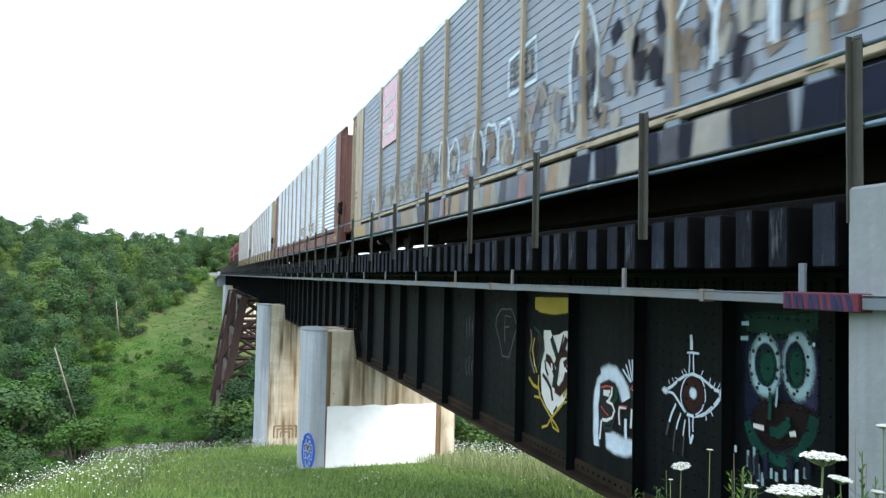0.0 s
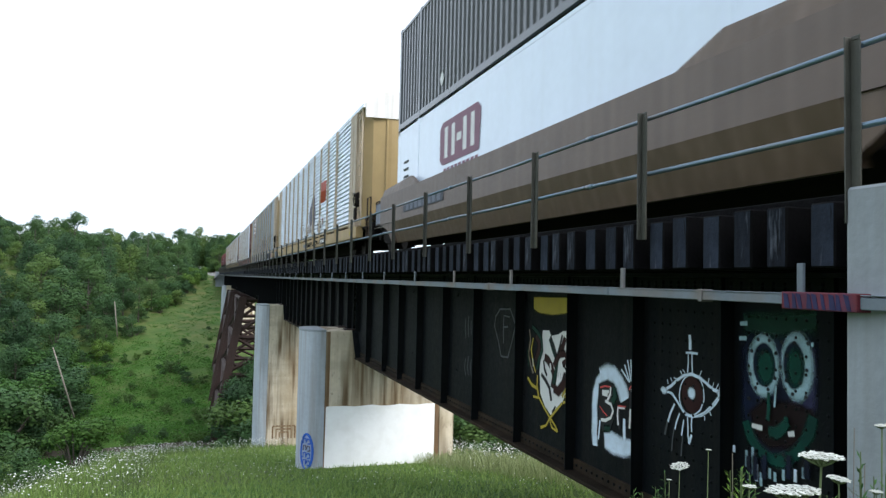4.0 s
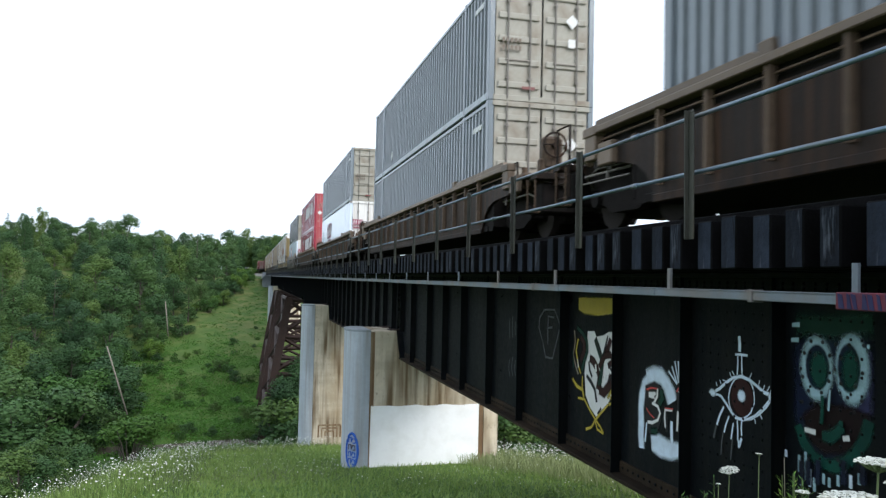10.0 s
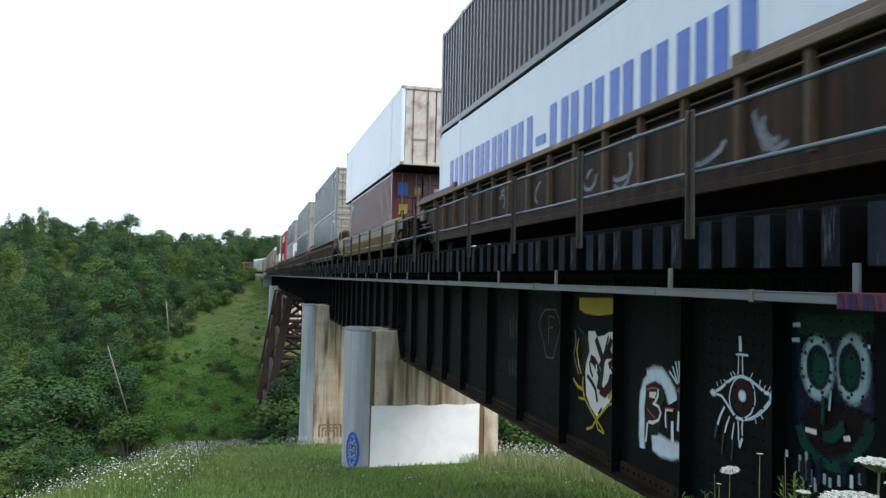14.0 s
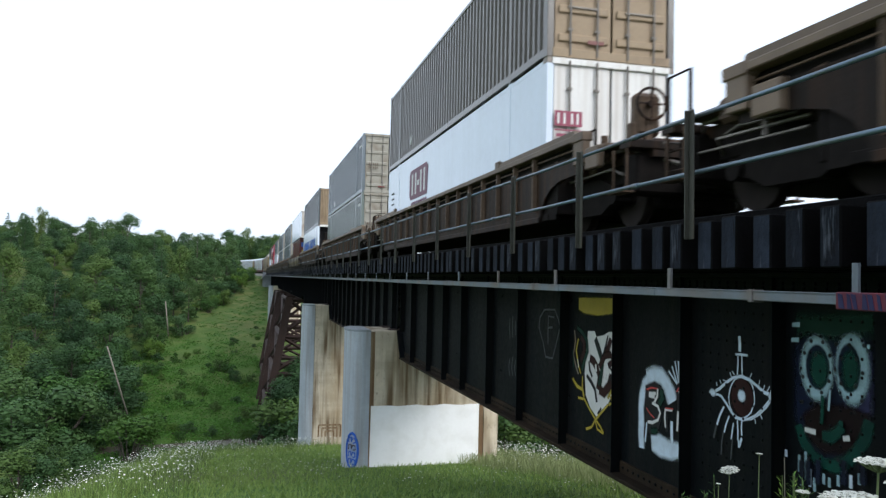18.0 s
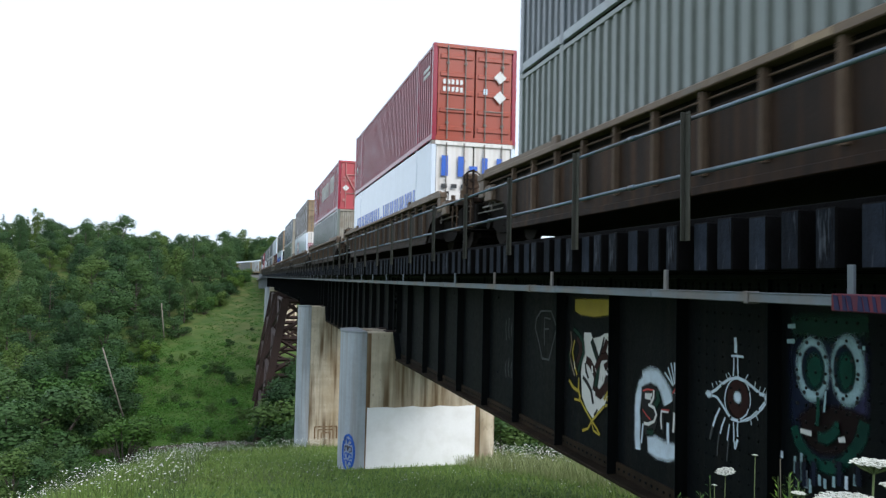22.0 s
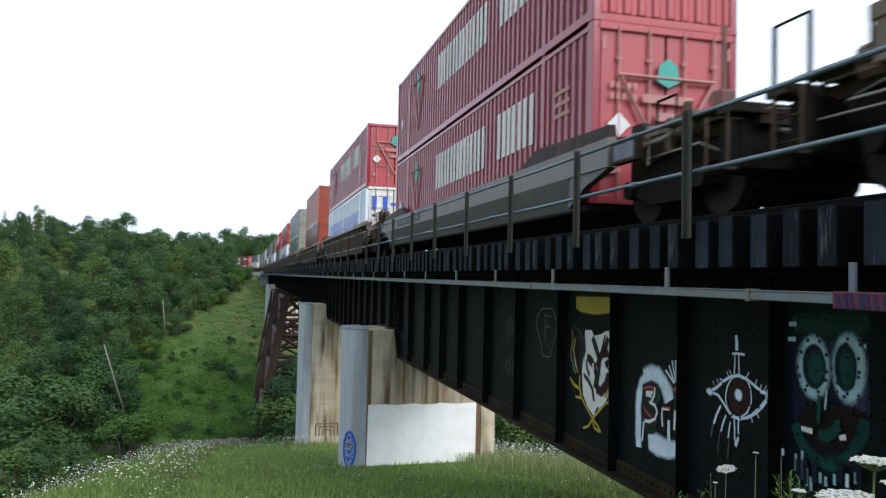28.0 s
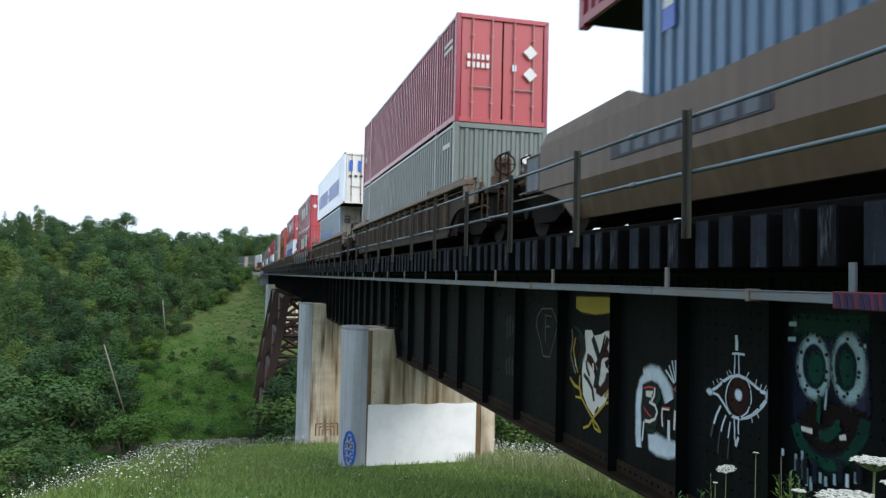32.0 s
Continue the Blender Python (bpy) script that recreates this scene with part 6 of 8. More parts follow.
    if scribbled:
        for i in (0, 1, 3, 4, 6, 8):
            y0 = -7.4 + 1.055 * (i + 1)
            chalk = Paint(c, -1.403, 0.0)
            for k in range(wear.randint(1, 3)):
                q, w, h = wear.uniform(0, 6), wear.uniform(0.08, 0.28), wear.uniform(0.1, 0.3)
                chalk.stroke([(y0 + w * math.cos(q + a * 0.8) + 0.04 * a, 0.74 + h * math.sin(q + a * (0.5 + 0.3 * k))) for a in range(5)], 0.035, "slate", 0.045)
    well_car_ends(c, half, "carbrown", "chord")
    TRAIN.append((c, s, RAIL, half - 1.95))


def slab_car(s, paint, label):
    half = 10.25 if paint == "slabyellow" else 11.8
    c = thing("well_car", label, "railway wagon", "well wagons of the train")
    tall = paint == "slabtan"
    hi, mid, lo = (1.49, 0.70, 0.13) if tall else (1.20, 0.78, 0.29)
    rise = 0.1 if paint == "slabyellow" else 0.3
    size = f":{tall}"
    for sgn in (-1, 1):
        turn = Matrix.Identity(4) if sgn < 0 else pose(0, 0, 0, 0, 0, 180)
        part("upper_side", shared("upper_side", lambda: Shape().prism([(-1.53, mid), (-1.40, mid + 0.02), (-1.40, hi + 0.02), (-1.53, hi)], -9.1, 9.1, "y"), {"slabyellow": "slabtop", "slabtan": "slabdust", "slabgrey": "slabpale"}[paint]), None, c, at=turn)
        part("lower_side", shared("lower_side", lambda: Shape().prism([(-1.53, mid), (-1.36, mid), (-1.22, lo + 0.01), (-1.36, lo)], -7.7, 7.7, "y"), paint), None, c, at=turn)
        for e in (-1, 1):
            part("side_gusset", shared("side_gusset", lambda: Shape().prism([(7.7, lo), (8.3, mid - 0.2), (9.1, mid), (7.7, mid)], -1.50, -1.38, "x"), paint), None, c, at=turn @ (Matrix.Identity(4) if e > 0 else Matrix.Diagonal((1, -1, 1, 1))))
            lip = turn if e * sgn < 0 else turn @ Matrix.Diagonal((1, -1, 1, 1))
            part("guide_lip", shared("guide_lip:slab", lambda: Shape().add([(-1.50, 5.3, hi), (-1.38, 5.3, hi), (-1.38, 9.1, hi), (-1.50, 9.1, hi), (-1.44, 6.1, hi + rise), (-1.36, 6.1, hi + rise), (-1.36, 9.0, hi + rise * 0.7), (-1.44, 9.0, hi + rise * 0.7)], [(0, 1, 2, 3), (4, 7, 6, 5), (0, 4, 5, 1), (1, 5, 6, 2), (2, 6, 7, 3), (3, 7, 4, 0)]), "carbrown" if paint == "slabgrey" else paint), None, c, at=lip)
            holder = part("placard_frame", shared("placard_frame" + size, lambda: Shape().block(-1.50, -1.38, -0.35, 0.35, mid, hi - 0.1, 0.01), "carbrown"), None, c, at=turn @ Matrix.Translation((0, e * 9.5, 0)))
            part("placard", shared("placard:slab" + size, lambda: Shape().block(-1.505, -1.501, -0.28, 0.28, mid + 0.05, hi - 0.15, 0.001), "slate"), None, holder)
        part("seam", shared("seam" + size, lambda: Shape().block(-1.40, -1.32, -7.7, 7.7, lo + 0.14, lo + 0.155, 0.002), "dark"), None, c, at=turn)
        part("number_panel", shared("number_panel", lambda: Shape().block(-1.545, -1.535, 3.0, 6.4, 0.86, 1.08, 0.002), "slate_deep" if paint != "slabyellow" else "umber"), None, c, at=turn)
        for j in range(8):
            part("number_bar", shared("number_bar", lambda: Shape().block(-1.552, -1.545, -0.12, 0.12, 0.89, 1.05, 0.001), "slate"), None, c, at=turn @ Matrix.Translation((0, 3.3 + j * 0.38, 0)))
    part("well_floor", shared("well_floor:slab", lambda: Shape().block(-1.36, 1.36, -8.0, 8.0, 0.24, 0.34, 0.01), "dark"), None, c)
    well_car_ends(c, half, paint, paint)
    TRAIN.append((c, s, RAIL, half - 1.95))


def autorack(s, screen, frame_paint, sill, label, painted=False):
    """A long covered car carrier: screened sides between posts, arched roof, end doors."""
    c = thing("autorack_car", label, "railway wagon", "car carriers of the train")
    hl, hw, top = 14.1, 1.56, 4.75
    inner = 12.07
    tag = screen + frame_paint
    panel_paint = "racktan" if frame_paint == "rackyellow" else frame_paint
    flip = Matrix.Diagonal((1, -1, 1, 1))
    for sgn in (-1, 1):
        turn = Matrix.Identity(4) if sgn < 0 else pose(0, 0, 0, 0, 0, 180)

        def screens():
            # overlapping horizontal panels, each with a lip that hangs over the one below
            q, z = Shape(), 1.04
            deep = screen == "silver"
            prof = []
            while z < top:
                prof += [(-hw - 0.045, z), (-hw - 0.028, z + 0.098), (-hw + 0.02, z + 0.108), (-hw + 0.02, z + 0.150)] if deep else [(-hw - 0.014, z), (-hw - 0.006, z + 0.145), (-hw + 0.0, z + 0.15)]
                z += 0.155
            v = [(x, y, zz) for y in (-inner, inner) for x, zz in prof]
            m = len(prof)
            return q.add(v, [(i, i + 1, m + i + 1, m + i) for i in range(m - 1)])
        part("side_screen", shared("side_screen:" + tag, screens, screen), None, c, at=turn)
        part("inner_screen", shared("inner_screen:" + tag, lambda: Shape().block(-hw + 0.02, -hw + 0.04, -inner, inner, 0.95, top, 0.002), screen), None, c, at=turn)
        for i in range(10):
            bolster = i in (0, 9)
            w0, w1 = (0.30, 0.13) if bolster and screen == "silver" else (0.20, 0.075) if screen == "silver" else (0.11, 0.045)
            part("post", shared(f"post:{bolster}" + tag, lambda: Shape().prism([(-w0, 0.98), (w0, 0.98), (w1, 1.75), (w1, top), (-w1, top), (-w1, 1.75)], -hw - 0.085, -hw - 0.0, "x"), "racktan"), None, c, at=turn @ Matrix.Translation((0, -9.33 + 2.073 * i, 0)))
            part("post_foot", shared("post_foot:" + tag, lambda: Shape().block(-hw - (0.075 if screen == "silver" else 0.048), -hw + 0.1, -0.14, 0.14, 0.62, 1.0, 0.012), sill), None, c, at=turn @ Matrix.Translation((0, -9.33 + 2.073 * i, 0)))
        part("side_sill", shared("side_sill:" + tag, lambda: Shape().block(-hw - 0.05, -hw + 0.2, -hl + 0.6, hl - 0.6, 0.47, 0.87, 0.02), sill), None, c, at=turn)
        part("screen_lip", shared("screen_lip:" + tag, lambda: Shape().block(-hw - 0.06, -hw + 0.05, -inner, inner, 0.94, 1.04, 0.012), panel_paint), None, c, at=turn)
        # dark strip added behind the slot to paint in its shade
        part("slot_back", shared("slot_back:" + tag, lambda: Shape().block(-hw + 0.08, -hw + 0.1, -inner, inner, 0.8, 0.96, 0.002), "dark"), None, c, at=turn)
        for e in (-1, 1):
            side = turn if e > 0 else turn @ flip
            ep = part("end_panel", shared("end_panel:" + tag, lambda: Shape().block(-hw - 0.05, -hw + 0.05, inner, inner + 1.12, 0.87, top, 0.012).block(-hw - 0.065, -hw + 0.0, inner + 0.52, inner + 0.58, 0.9, top, 0.006), panel_paint), None, c, at=side)
            for j in range(2):
                for i in range(4):
                    part("marking", shared("marking:ar", lambda: Shape().block(-hw - 0.056, -hw - 0.051, -0.04, 0.04, 0, 0.09, 0.001), "umber"), None, ep, at=(0, inner + 0.72 + i * 0.1, 1.95 - j * 0.16))
            part("warning_label", shared("warning_label", lambda: Shape().block(-hw - 0.056, -hw - 0.051, -0.16, 0.16, 0.60, 0.74, 0.001), "mark_yellow"), None, c, at=side @ Matrix.Translation((0, inner + 0.35, 0)))
            lad = part("ladder", shared("ladder:" + tag, lambda: Shape().block(-hw - 0.03, -hw + 0.03, -0.03, 0.03, 0.85, top, 0.006).block(-hw - 0.03, -hw + 0.03, 0.37, 0.43, 0.85, top, 0.006), panel_paint), None, c, at=side @ Matrix.Translation((0, inner + 1.45, 0)))
            for j in range(10):
                part("rung", shared("rung:" + tag, lambda: Shape().tube([(-hw, 0, 0), (-hw, 0.4, 0)], 0.018, 5), panel_paint), None, lad, at=(0, 0, 1.0 + j * 0.38))
        part("roof_rail", shared("roof_rail:" + tag, lambda: Shape().block(-hw - 0.03, -hw + 0.08, -hl, hl, top - 0.02, top + 0.14, 0.02), "silver"), None, c, at=turn)
    prof = [(-hw, top + 0.12), (-1.3, top + 0.40), (-0.7, top + 0.58), (0, top + 0.63), (0.7, top + 0.58), (1.3, top + 0.40), (hw, top + 0.12)]
    part("roof", shared("roof:ar", lambda: Shape().prism(prof, -hl, hl, "y"), "silver"), None, c)
    part("underframe", shared("underframe", lambda: Shape().block(-1.2, 1.2, -hl + 0.6, hl - 0.6, 0.50, 0.75, 0.02), "dark"), None, c)
    part("draft_sill", shared("draft_sill:ar", lambda: Shape().block(-0.3, 0.3, -hl, hl, 0.46, 0.85, 0.02), "dark"), None, c)
    part("centre_sill", shared("centre_sill", lambda: Shape().block(-0.3, 0.3, -7.6, 7.6, 0.17, 0.5, 0.02), "dark"), None, c)
    for e in (-1, 1):
        turn = pose(0, e * hl, 0, 0, 0, 0 if e > 0 else 180)
        d = part("end_door", shared("end_door:" + tag, lambda: Shape().prism([(-1.50, -0.95), (-1.44, -0.45), (-1.2, -0.12), (-0.6, -0.01), (0.6, -0.01), (1.2, -0.12), (1.44, -0.45), (1.50, -0.95)], 0.85, top + 0.1, "z"), frame_paint), None, c, at=turn)
        part("roof_end", shared("roof_end", lambda: Shape().prism([(-1.5, top - 0.32), (1.5, top - 0.32), (1.52, top + 0.15), (1.3, top + 0.41), (0.7, top + 0.59), (0, top + 0.64), (-0.7, top + 0.59), (-1.3, top + 0.41), (-1.52, top + 0.15)], 0.0, 0.03, "y"), "doorwhite"), None, c, "white painted arched roof end", at=turn)
        for xx in (-0.75, 0.0, 0.75):
            part("door_bar", shared("door_bar:" + tag, lambda: Shape().block(-0.03, 0.03, 0.0, 0.05, 0.9, top, 0.008), frame_paint), None, d, at=(xx, 0.0 if xx == 0 else -0.04, 0))
        part("end_platform", shared("end_platform:ar", lambda: Shape().block(-1.4, 1.4, -1.0, 0.15, 0.76, 0.84, 0.01).block(-1.2, 1.2, -0.4, 0.1, 0.5, 0.76, 0.03), "dark"), None, c, at=turn)
        part("coupler", shared("coupler:ar", lambda: Shape().block(-0.12, 0.12, -0.2, 0.75, 0.66, 0.92, 0.03), "dark"), None, c, at=turn)
        part("cut_lever", shared("cut_lever:ar", lambda: Shape().tube([(-1.45, 0.1, 0.72), (-0.5, 0.2, 0.66), (0, 0.3, 0.8)], 0.018, 5).tube([(0.3, 0.1, 0.75), (0.34, 0.35, 0.45), (0.3, 0.6, 0.4)], 0.03, 6), "steel"), None, c, at=turn)
        truck(c, e * 10.05)
    brake = part("hand_brake", Shape().tube([(-hw - 0.10, -13.45 + 0.2 * math.cos(radians(a)), 1.75 + 0.2 * math.sin(radians(a))) for a in range(0, 361, 24)], 0.025, 5).block(-hw - 0.08, -hw + 0.1, -13.62, -13.28, 1.5, 2.0, 0.05), M["dark"], c)
    part("chain_box", Shape().block(-hw - 0.09, -hw + 0.02, -13.35, -13.15, 1.1, 1.5, 0.03), M["wheel"], brake)
    marks_rng = random.Random(int(s) + 50)
    if not painted:
        for j in range(9):
            yy = marks_rng.uniform(-hl + 1, hl - 1)
            part("sill_mark", Shape().block(-hw - 0.056, -hw - 0.051, yy, yy + marks_rng.uniform(0.2, 0.8), 0.58, 0.74, 0.001), M[marks_rng.choice(("umber", "mark_black", "slate"))], c)
        if s < 0:
            tag = Paint(c, -hw - 0.047, 0.0)
            blob = [(-2.75 + 0.95 * math.cos(q) * (1 + 0.10 * math.sin(4 * q)), 2.0 + 0.85 * math.sin(q) * (1 + 0.14 * math.cos(3 * q)) - 0.18 * math.cos(q)) for q in (2 * math.pi * k / 26 for k in range(26))]
            tag.fill(blob, "mark_violet", 0.06)
            for k in range(12):
                y0, z0 = -1.9 - 0.14 * k, 1.75 + 0.45 * math.sin(k * 2.1)
                tag.stroke([(y0, z0 - 0.25), (y0 - 0.12, z0), (y0 + 0.05, z0 + 0.28)], 0.07, ("slate", "slate_deep", "mark_violet")[k % 3], 0.04)
            for k in range(16):
                y0, z0 = 1.6 - 0.22 * k, 1.5 + 0.2 * math.sin(k * 1.3)
                tag.stroke([(y0 + 0.10, z0 + 0.25), (y0 - 0.06, z0 + 0.1), (y0 + 0.06, z0 - 0.12), (y0 - 0.08, z0 - 0.25)], 0.035, "slate_deep", 0.02)
            for k in range(15):
                y0, z0 = -1.2 - k * 0.24, 0.66
                part("sill_scrawl", Shape().tube([(-hw - 0.052, y0 + 0.09 * math.cos(radians(q + 50 * k)), z0 + 0.10 * math.sin(radians(q + 50 * k))) for q in range(0, 250, 35)], 0.018, 4), M["mark_black"], c)
            lb = part("number_panel", Shape().block(-hw - 0.056, -hw - 0.051, -6.9, -5.4, 0.55, 0.80, 0.001), M["mark_black"], c)
            for k in range(7):
                part("number_bar", Shape().block(-hw - 0.062, -hw - 0.057, -5.6 - k * 0.19, -5.5 - k * 0.19, 0.60, 0.75, 0.001), M["mark_white"], lb)
            for k in range(7):
                part("spray_stroke", Shape().tube([(-hw - 0.046, -5.6 - k * 0.16, 2.35 + 0.1 * (k % 2)), (-hw - 0.046, -5.75 - k * 0.16, 2.8), (-hw - 0.046, -5.7 - k * 0.16, 3.2)], 0.06, 4), M["orange"], c)
        for cy, n in ((-6.2, 8), (-3.0, 9)):
            for k in range(n):
                y, z, k2 = cy + k * 0.22, 1.35 + marks_rng.uniform(0, 0.25), marks_rng.uniform(0.12, 0.22)
                part("spray_stroke", Shape().tube([(-hw - 0.05, y + k2 * 0.6 * math.cos(radians(a)), z + k2 * math.sin(radians(a))) for a in range(30, 300, 30)], 0.022, 4), M[("mark_white", "rose", "mark_white", "umber")[k % 4]], c)
    if painted:
        for e in (-1, 1):
            y0, y1 = sorted((e * 11.2, e * 13.5))
            part("sill_end", Shape().block(-hw - 0.058, -hw - 0.052, y0, y1, 0.49, 0.85, 0.002), M["rackyellow"], c)
        sg = part("sign_panel", Shape().block(-hw - 0.055, -hw - 0.035, 7.45, 9.15, 2.9, top - 0.08, 0.004), M["red"], c, "faded red panel with white bars of lettering")
        for j, w in enumerate((1.5, 1.2, 1.35)):
            for i in range(int(w / 0.22)):
                part("letter_bar", Shape().block(-hw - 0.062, -hw - 0.056, 9.0 - i * 0.22 - 0.15, 9.0 - i * 0.22, 4.05 - j * 0.42, 4.25 - j * 0.42, 0.002), M["mark_white"], sg)
    TRAIN.append((c, s, RAIL, 10.05))
    return c


def locomotive(s):
    c = thing("locomotive", "faded red diesel locomotive with a grimy underframe", "locomotive", "locomotives of the train")
    part("hood", Shape().block(-0.95, 0.95, -10.2, 6.2, 1.6, 4.3, 0.08), M["locored"], c)
    part("roof_fans", Shape().tube([(0, -8, 4.3), (0, -8, 4.5)], 0.6, 14).tube([(0, -6, 4.3), (0, -6, 4.5)], 0.6, 14).block(-0.5, 0.5, -3, 0, 4.3, 4.55, 0.05), M["dark"], c)
    part("cab", Shape().prism([(-1.55, 1.6), (1.55, 1.6), (1.55, 4.0), (1.1, 4.65), (-1.1, 4.65), (-1.55, 4.0)], 6.2, 9.0, "y"), M["locored"], c)
    part("nose", Shape().block(-1.0, 1.0, 9.0, 10.4, 1.6, 3.3, 0.15), M["locored"], c)
    part("cab_window", Shape().block(-1.57, -1.54, 6.7, 8.4, 3.2, 3.9, 0.02), M["glass"], c)
    part("frame", Shape().block(-1.5, 1.5, -10.8, 10.8, 1.2, 1.6, 0.03), M["dark"], c)
    part("fuel_tank", Shape().block(-1.4, 1.4, -2.6, 2.6, 0.35, 1.2, 0.1), M["dark"], c)
    part("handrail", Shape().tube([(-1.45, -10.6, 2.6), (-1.45, 6.0, 2.6)], 0.025, 5), M["mark_white"], c)
    for y in (-7.2, -5.5, 7.2, 5.5):
        truck(c, y)
    TRAIN.append((c, s, RAIL, 7.0))


def build_train():
    for s in (127.5, 150.0):
        locomotive(s)
    autorack(100.8, "silver", "rackyellow", "rackyellow", "silver screened car carrier with yellow ends")
    autorack(71.3, "silver", "rackyellow", "rackyellow", "silver screened car carrier with yellow ends")
    autorack(41.8, "silver", "rackbrown", "rackbrown", "silver screened car carrier with brown ends")
    ar = autorack(12.3, "bluegrey", "rackyellow", "bluegrey", "faded blue-grey car carrier covered in graffiti", True)
    autorack_paint(ar)
    autorack(-17.4, "silver", "rackyellow", "rackyellow", "bright silver car carrier with yellow sills and spray tags")
    zl, zu = 1.225, 4.125
    L53, L40 = 16.154, 12.19
    grey = "tall blue-grey corrugated container with beige doors"
    hr = "smooth white insulated container with a plum logo"
    ct = "faded red corrugated container with white lettering bars"
    mo = "smooth white container with blue lettering bars"
    rows = [
        (-43.25, "slabtan", ("darkgrey", "doorgrey", "corr", "doors", "grey53", L53, grey), ("white", "doorwhite", "smooth", "doors", "hr", L53, hr)),
        (-67.2, "", ("red", "reddoor", "corr", "doors", "tire", L53, ct), ("red", "reddoor", "corr", "doors", "tire", L53, ct)),
        (-90.8, "", ("grey", "doorgrey", "corr", "doors", "grey53", L53, grey), ("white", "doorwhite", "smooth", "doors", "hr", L53, hr)),
        (-115.1, "", ("grey", "doorgrey", "corr", "doors", "grey53", L53, grey), ("grey", "doorgrey", "corr", "doors", "grey53", L53, grey)),
        (-138.8, "", ("grey", "doorgrey", "corr", "doors", "grey53", L53, grey), ("grey", "doorgrey", "corr", "doors", "grey53", L53, grey)),
        (-160.4, "slabyellow", ("white", "doordirty", "smooth", "doors", "plain", L53, "smooth white insulated container with dirty doors"),
         ("maroon", "maroon", "corr", "doors", "box40", L40, "maroon corrugated container with yellow labels")),
        (-182.5, "", ("darkgrey", "doortan", "corr", "ribbed", "plain", L53, "dark grey corrugated container with a tan ribbed end"),
         ("white", "doorwhite", "smooth", "reefer", "maritime", L53, mo)),
        (-206.6, "", ("steelgrey", "doorgrey", "corr", "doors", "grey53", L53, grey), ("sage", "doorgrey", "corr", "doors", "grey53", L53, grey)),
        (-230.2, "", ("brown", "doortan", "corr", "doors", "grey53", L53, "grey-brown corrugated container with tan doors"), ("white", "doorwhite", "smooth", "doors", "hr", L53, hr)),
        (-253.95, "", ("red", "reddoor", "corr", "doors", "tire", L53, ct), ("sage", "doorgrey", "corr", "ribbed", "plain", L53, "grey-green corrugated container with a ribbed end")),
        (-277.4, "", ("red", "orange", "corr", "doors", "cdau", L53, "dark red corrugated container with orange-red doors"), ("white", "doorwhite", "smooth", "doors", "ontario", L53, mo)),
        (-300.9, "", ("steelgrey", "doorgrey", "corr", "doors", "grey53", L53, "blue-grey corrugated container with beige doors"), ("sage", "doorgrey", "corr", "doors", "grey53", L53, "grey-green corrugated container with beige doors")),
        (-325.0, "", ("orange", "orange", "corr", "ribbed", "capital", L40, "orange-red corrugated container with a ribbed end"), ("maroon", "orange", "corr", "ribbed", "capital", L40, "brick red corrugated container with a ribbed orange end")),
        (-348.3, "", ("red", "reddoor", "corr", "doors", "tire", L53, ct), ("white", "doorwhite", "corr", "doors", "maritime", L53, "white corrugated container with blue lettering bars")),
        (-371.7, "slabgrey", ("red", "reddoor", "corr", "ribbed", "tire_plain", L53, ct), ("red", "reddoor", "corr", "doors", "tire", L53, ct)),
        (-395.5, "", ("white", "doorwhite", "smooth", "doors", "ontario", L53, mo), ("skyblue", "doorgrey", "corr", "doors", "cosco", L40, "light blue corrugated container with blue lettering bars")),
        (-419.3, "", ("red", "reddoor", "corr", "doors", "cdau", L53, "faded red corrugated container with white placards"), ("sage", "sage", "corr", "ribbed", "grey53", L53, "grey-green corrugated container with a ribbed end")),
        (-443.1, "slabtan", ("red", "reddoor", "corr", "doors", "tire", L53, ct), ("blue", "blue", "corr", "doors", "box40", L40, "blue corrugated container in a tan wagon")),
    ]
    names = {"slabtan": "tan slab-sided well wagon with a number panel", "slabyellow": "yellow slab-sided well wagon with a number panel", "slabgrey": "grey slab-sided well wagon with a number panel"}
    for s, car, up, low in rows:
        if car:
            slab_car(s, car, names[car])
        else:
            ribbed_car(s, s == -182.5)
        for (paint, door, kind, rear, style, L, label), z in ((low, zl), (up, zu)):
            container(L, paint, door, kind, rear, style, s, z, label)


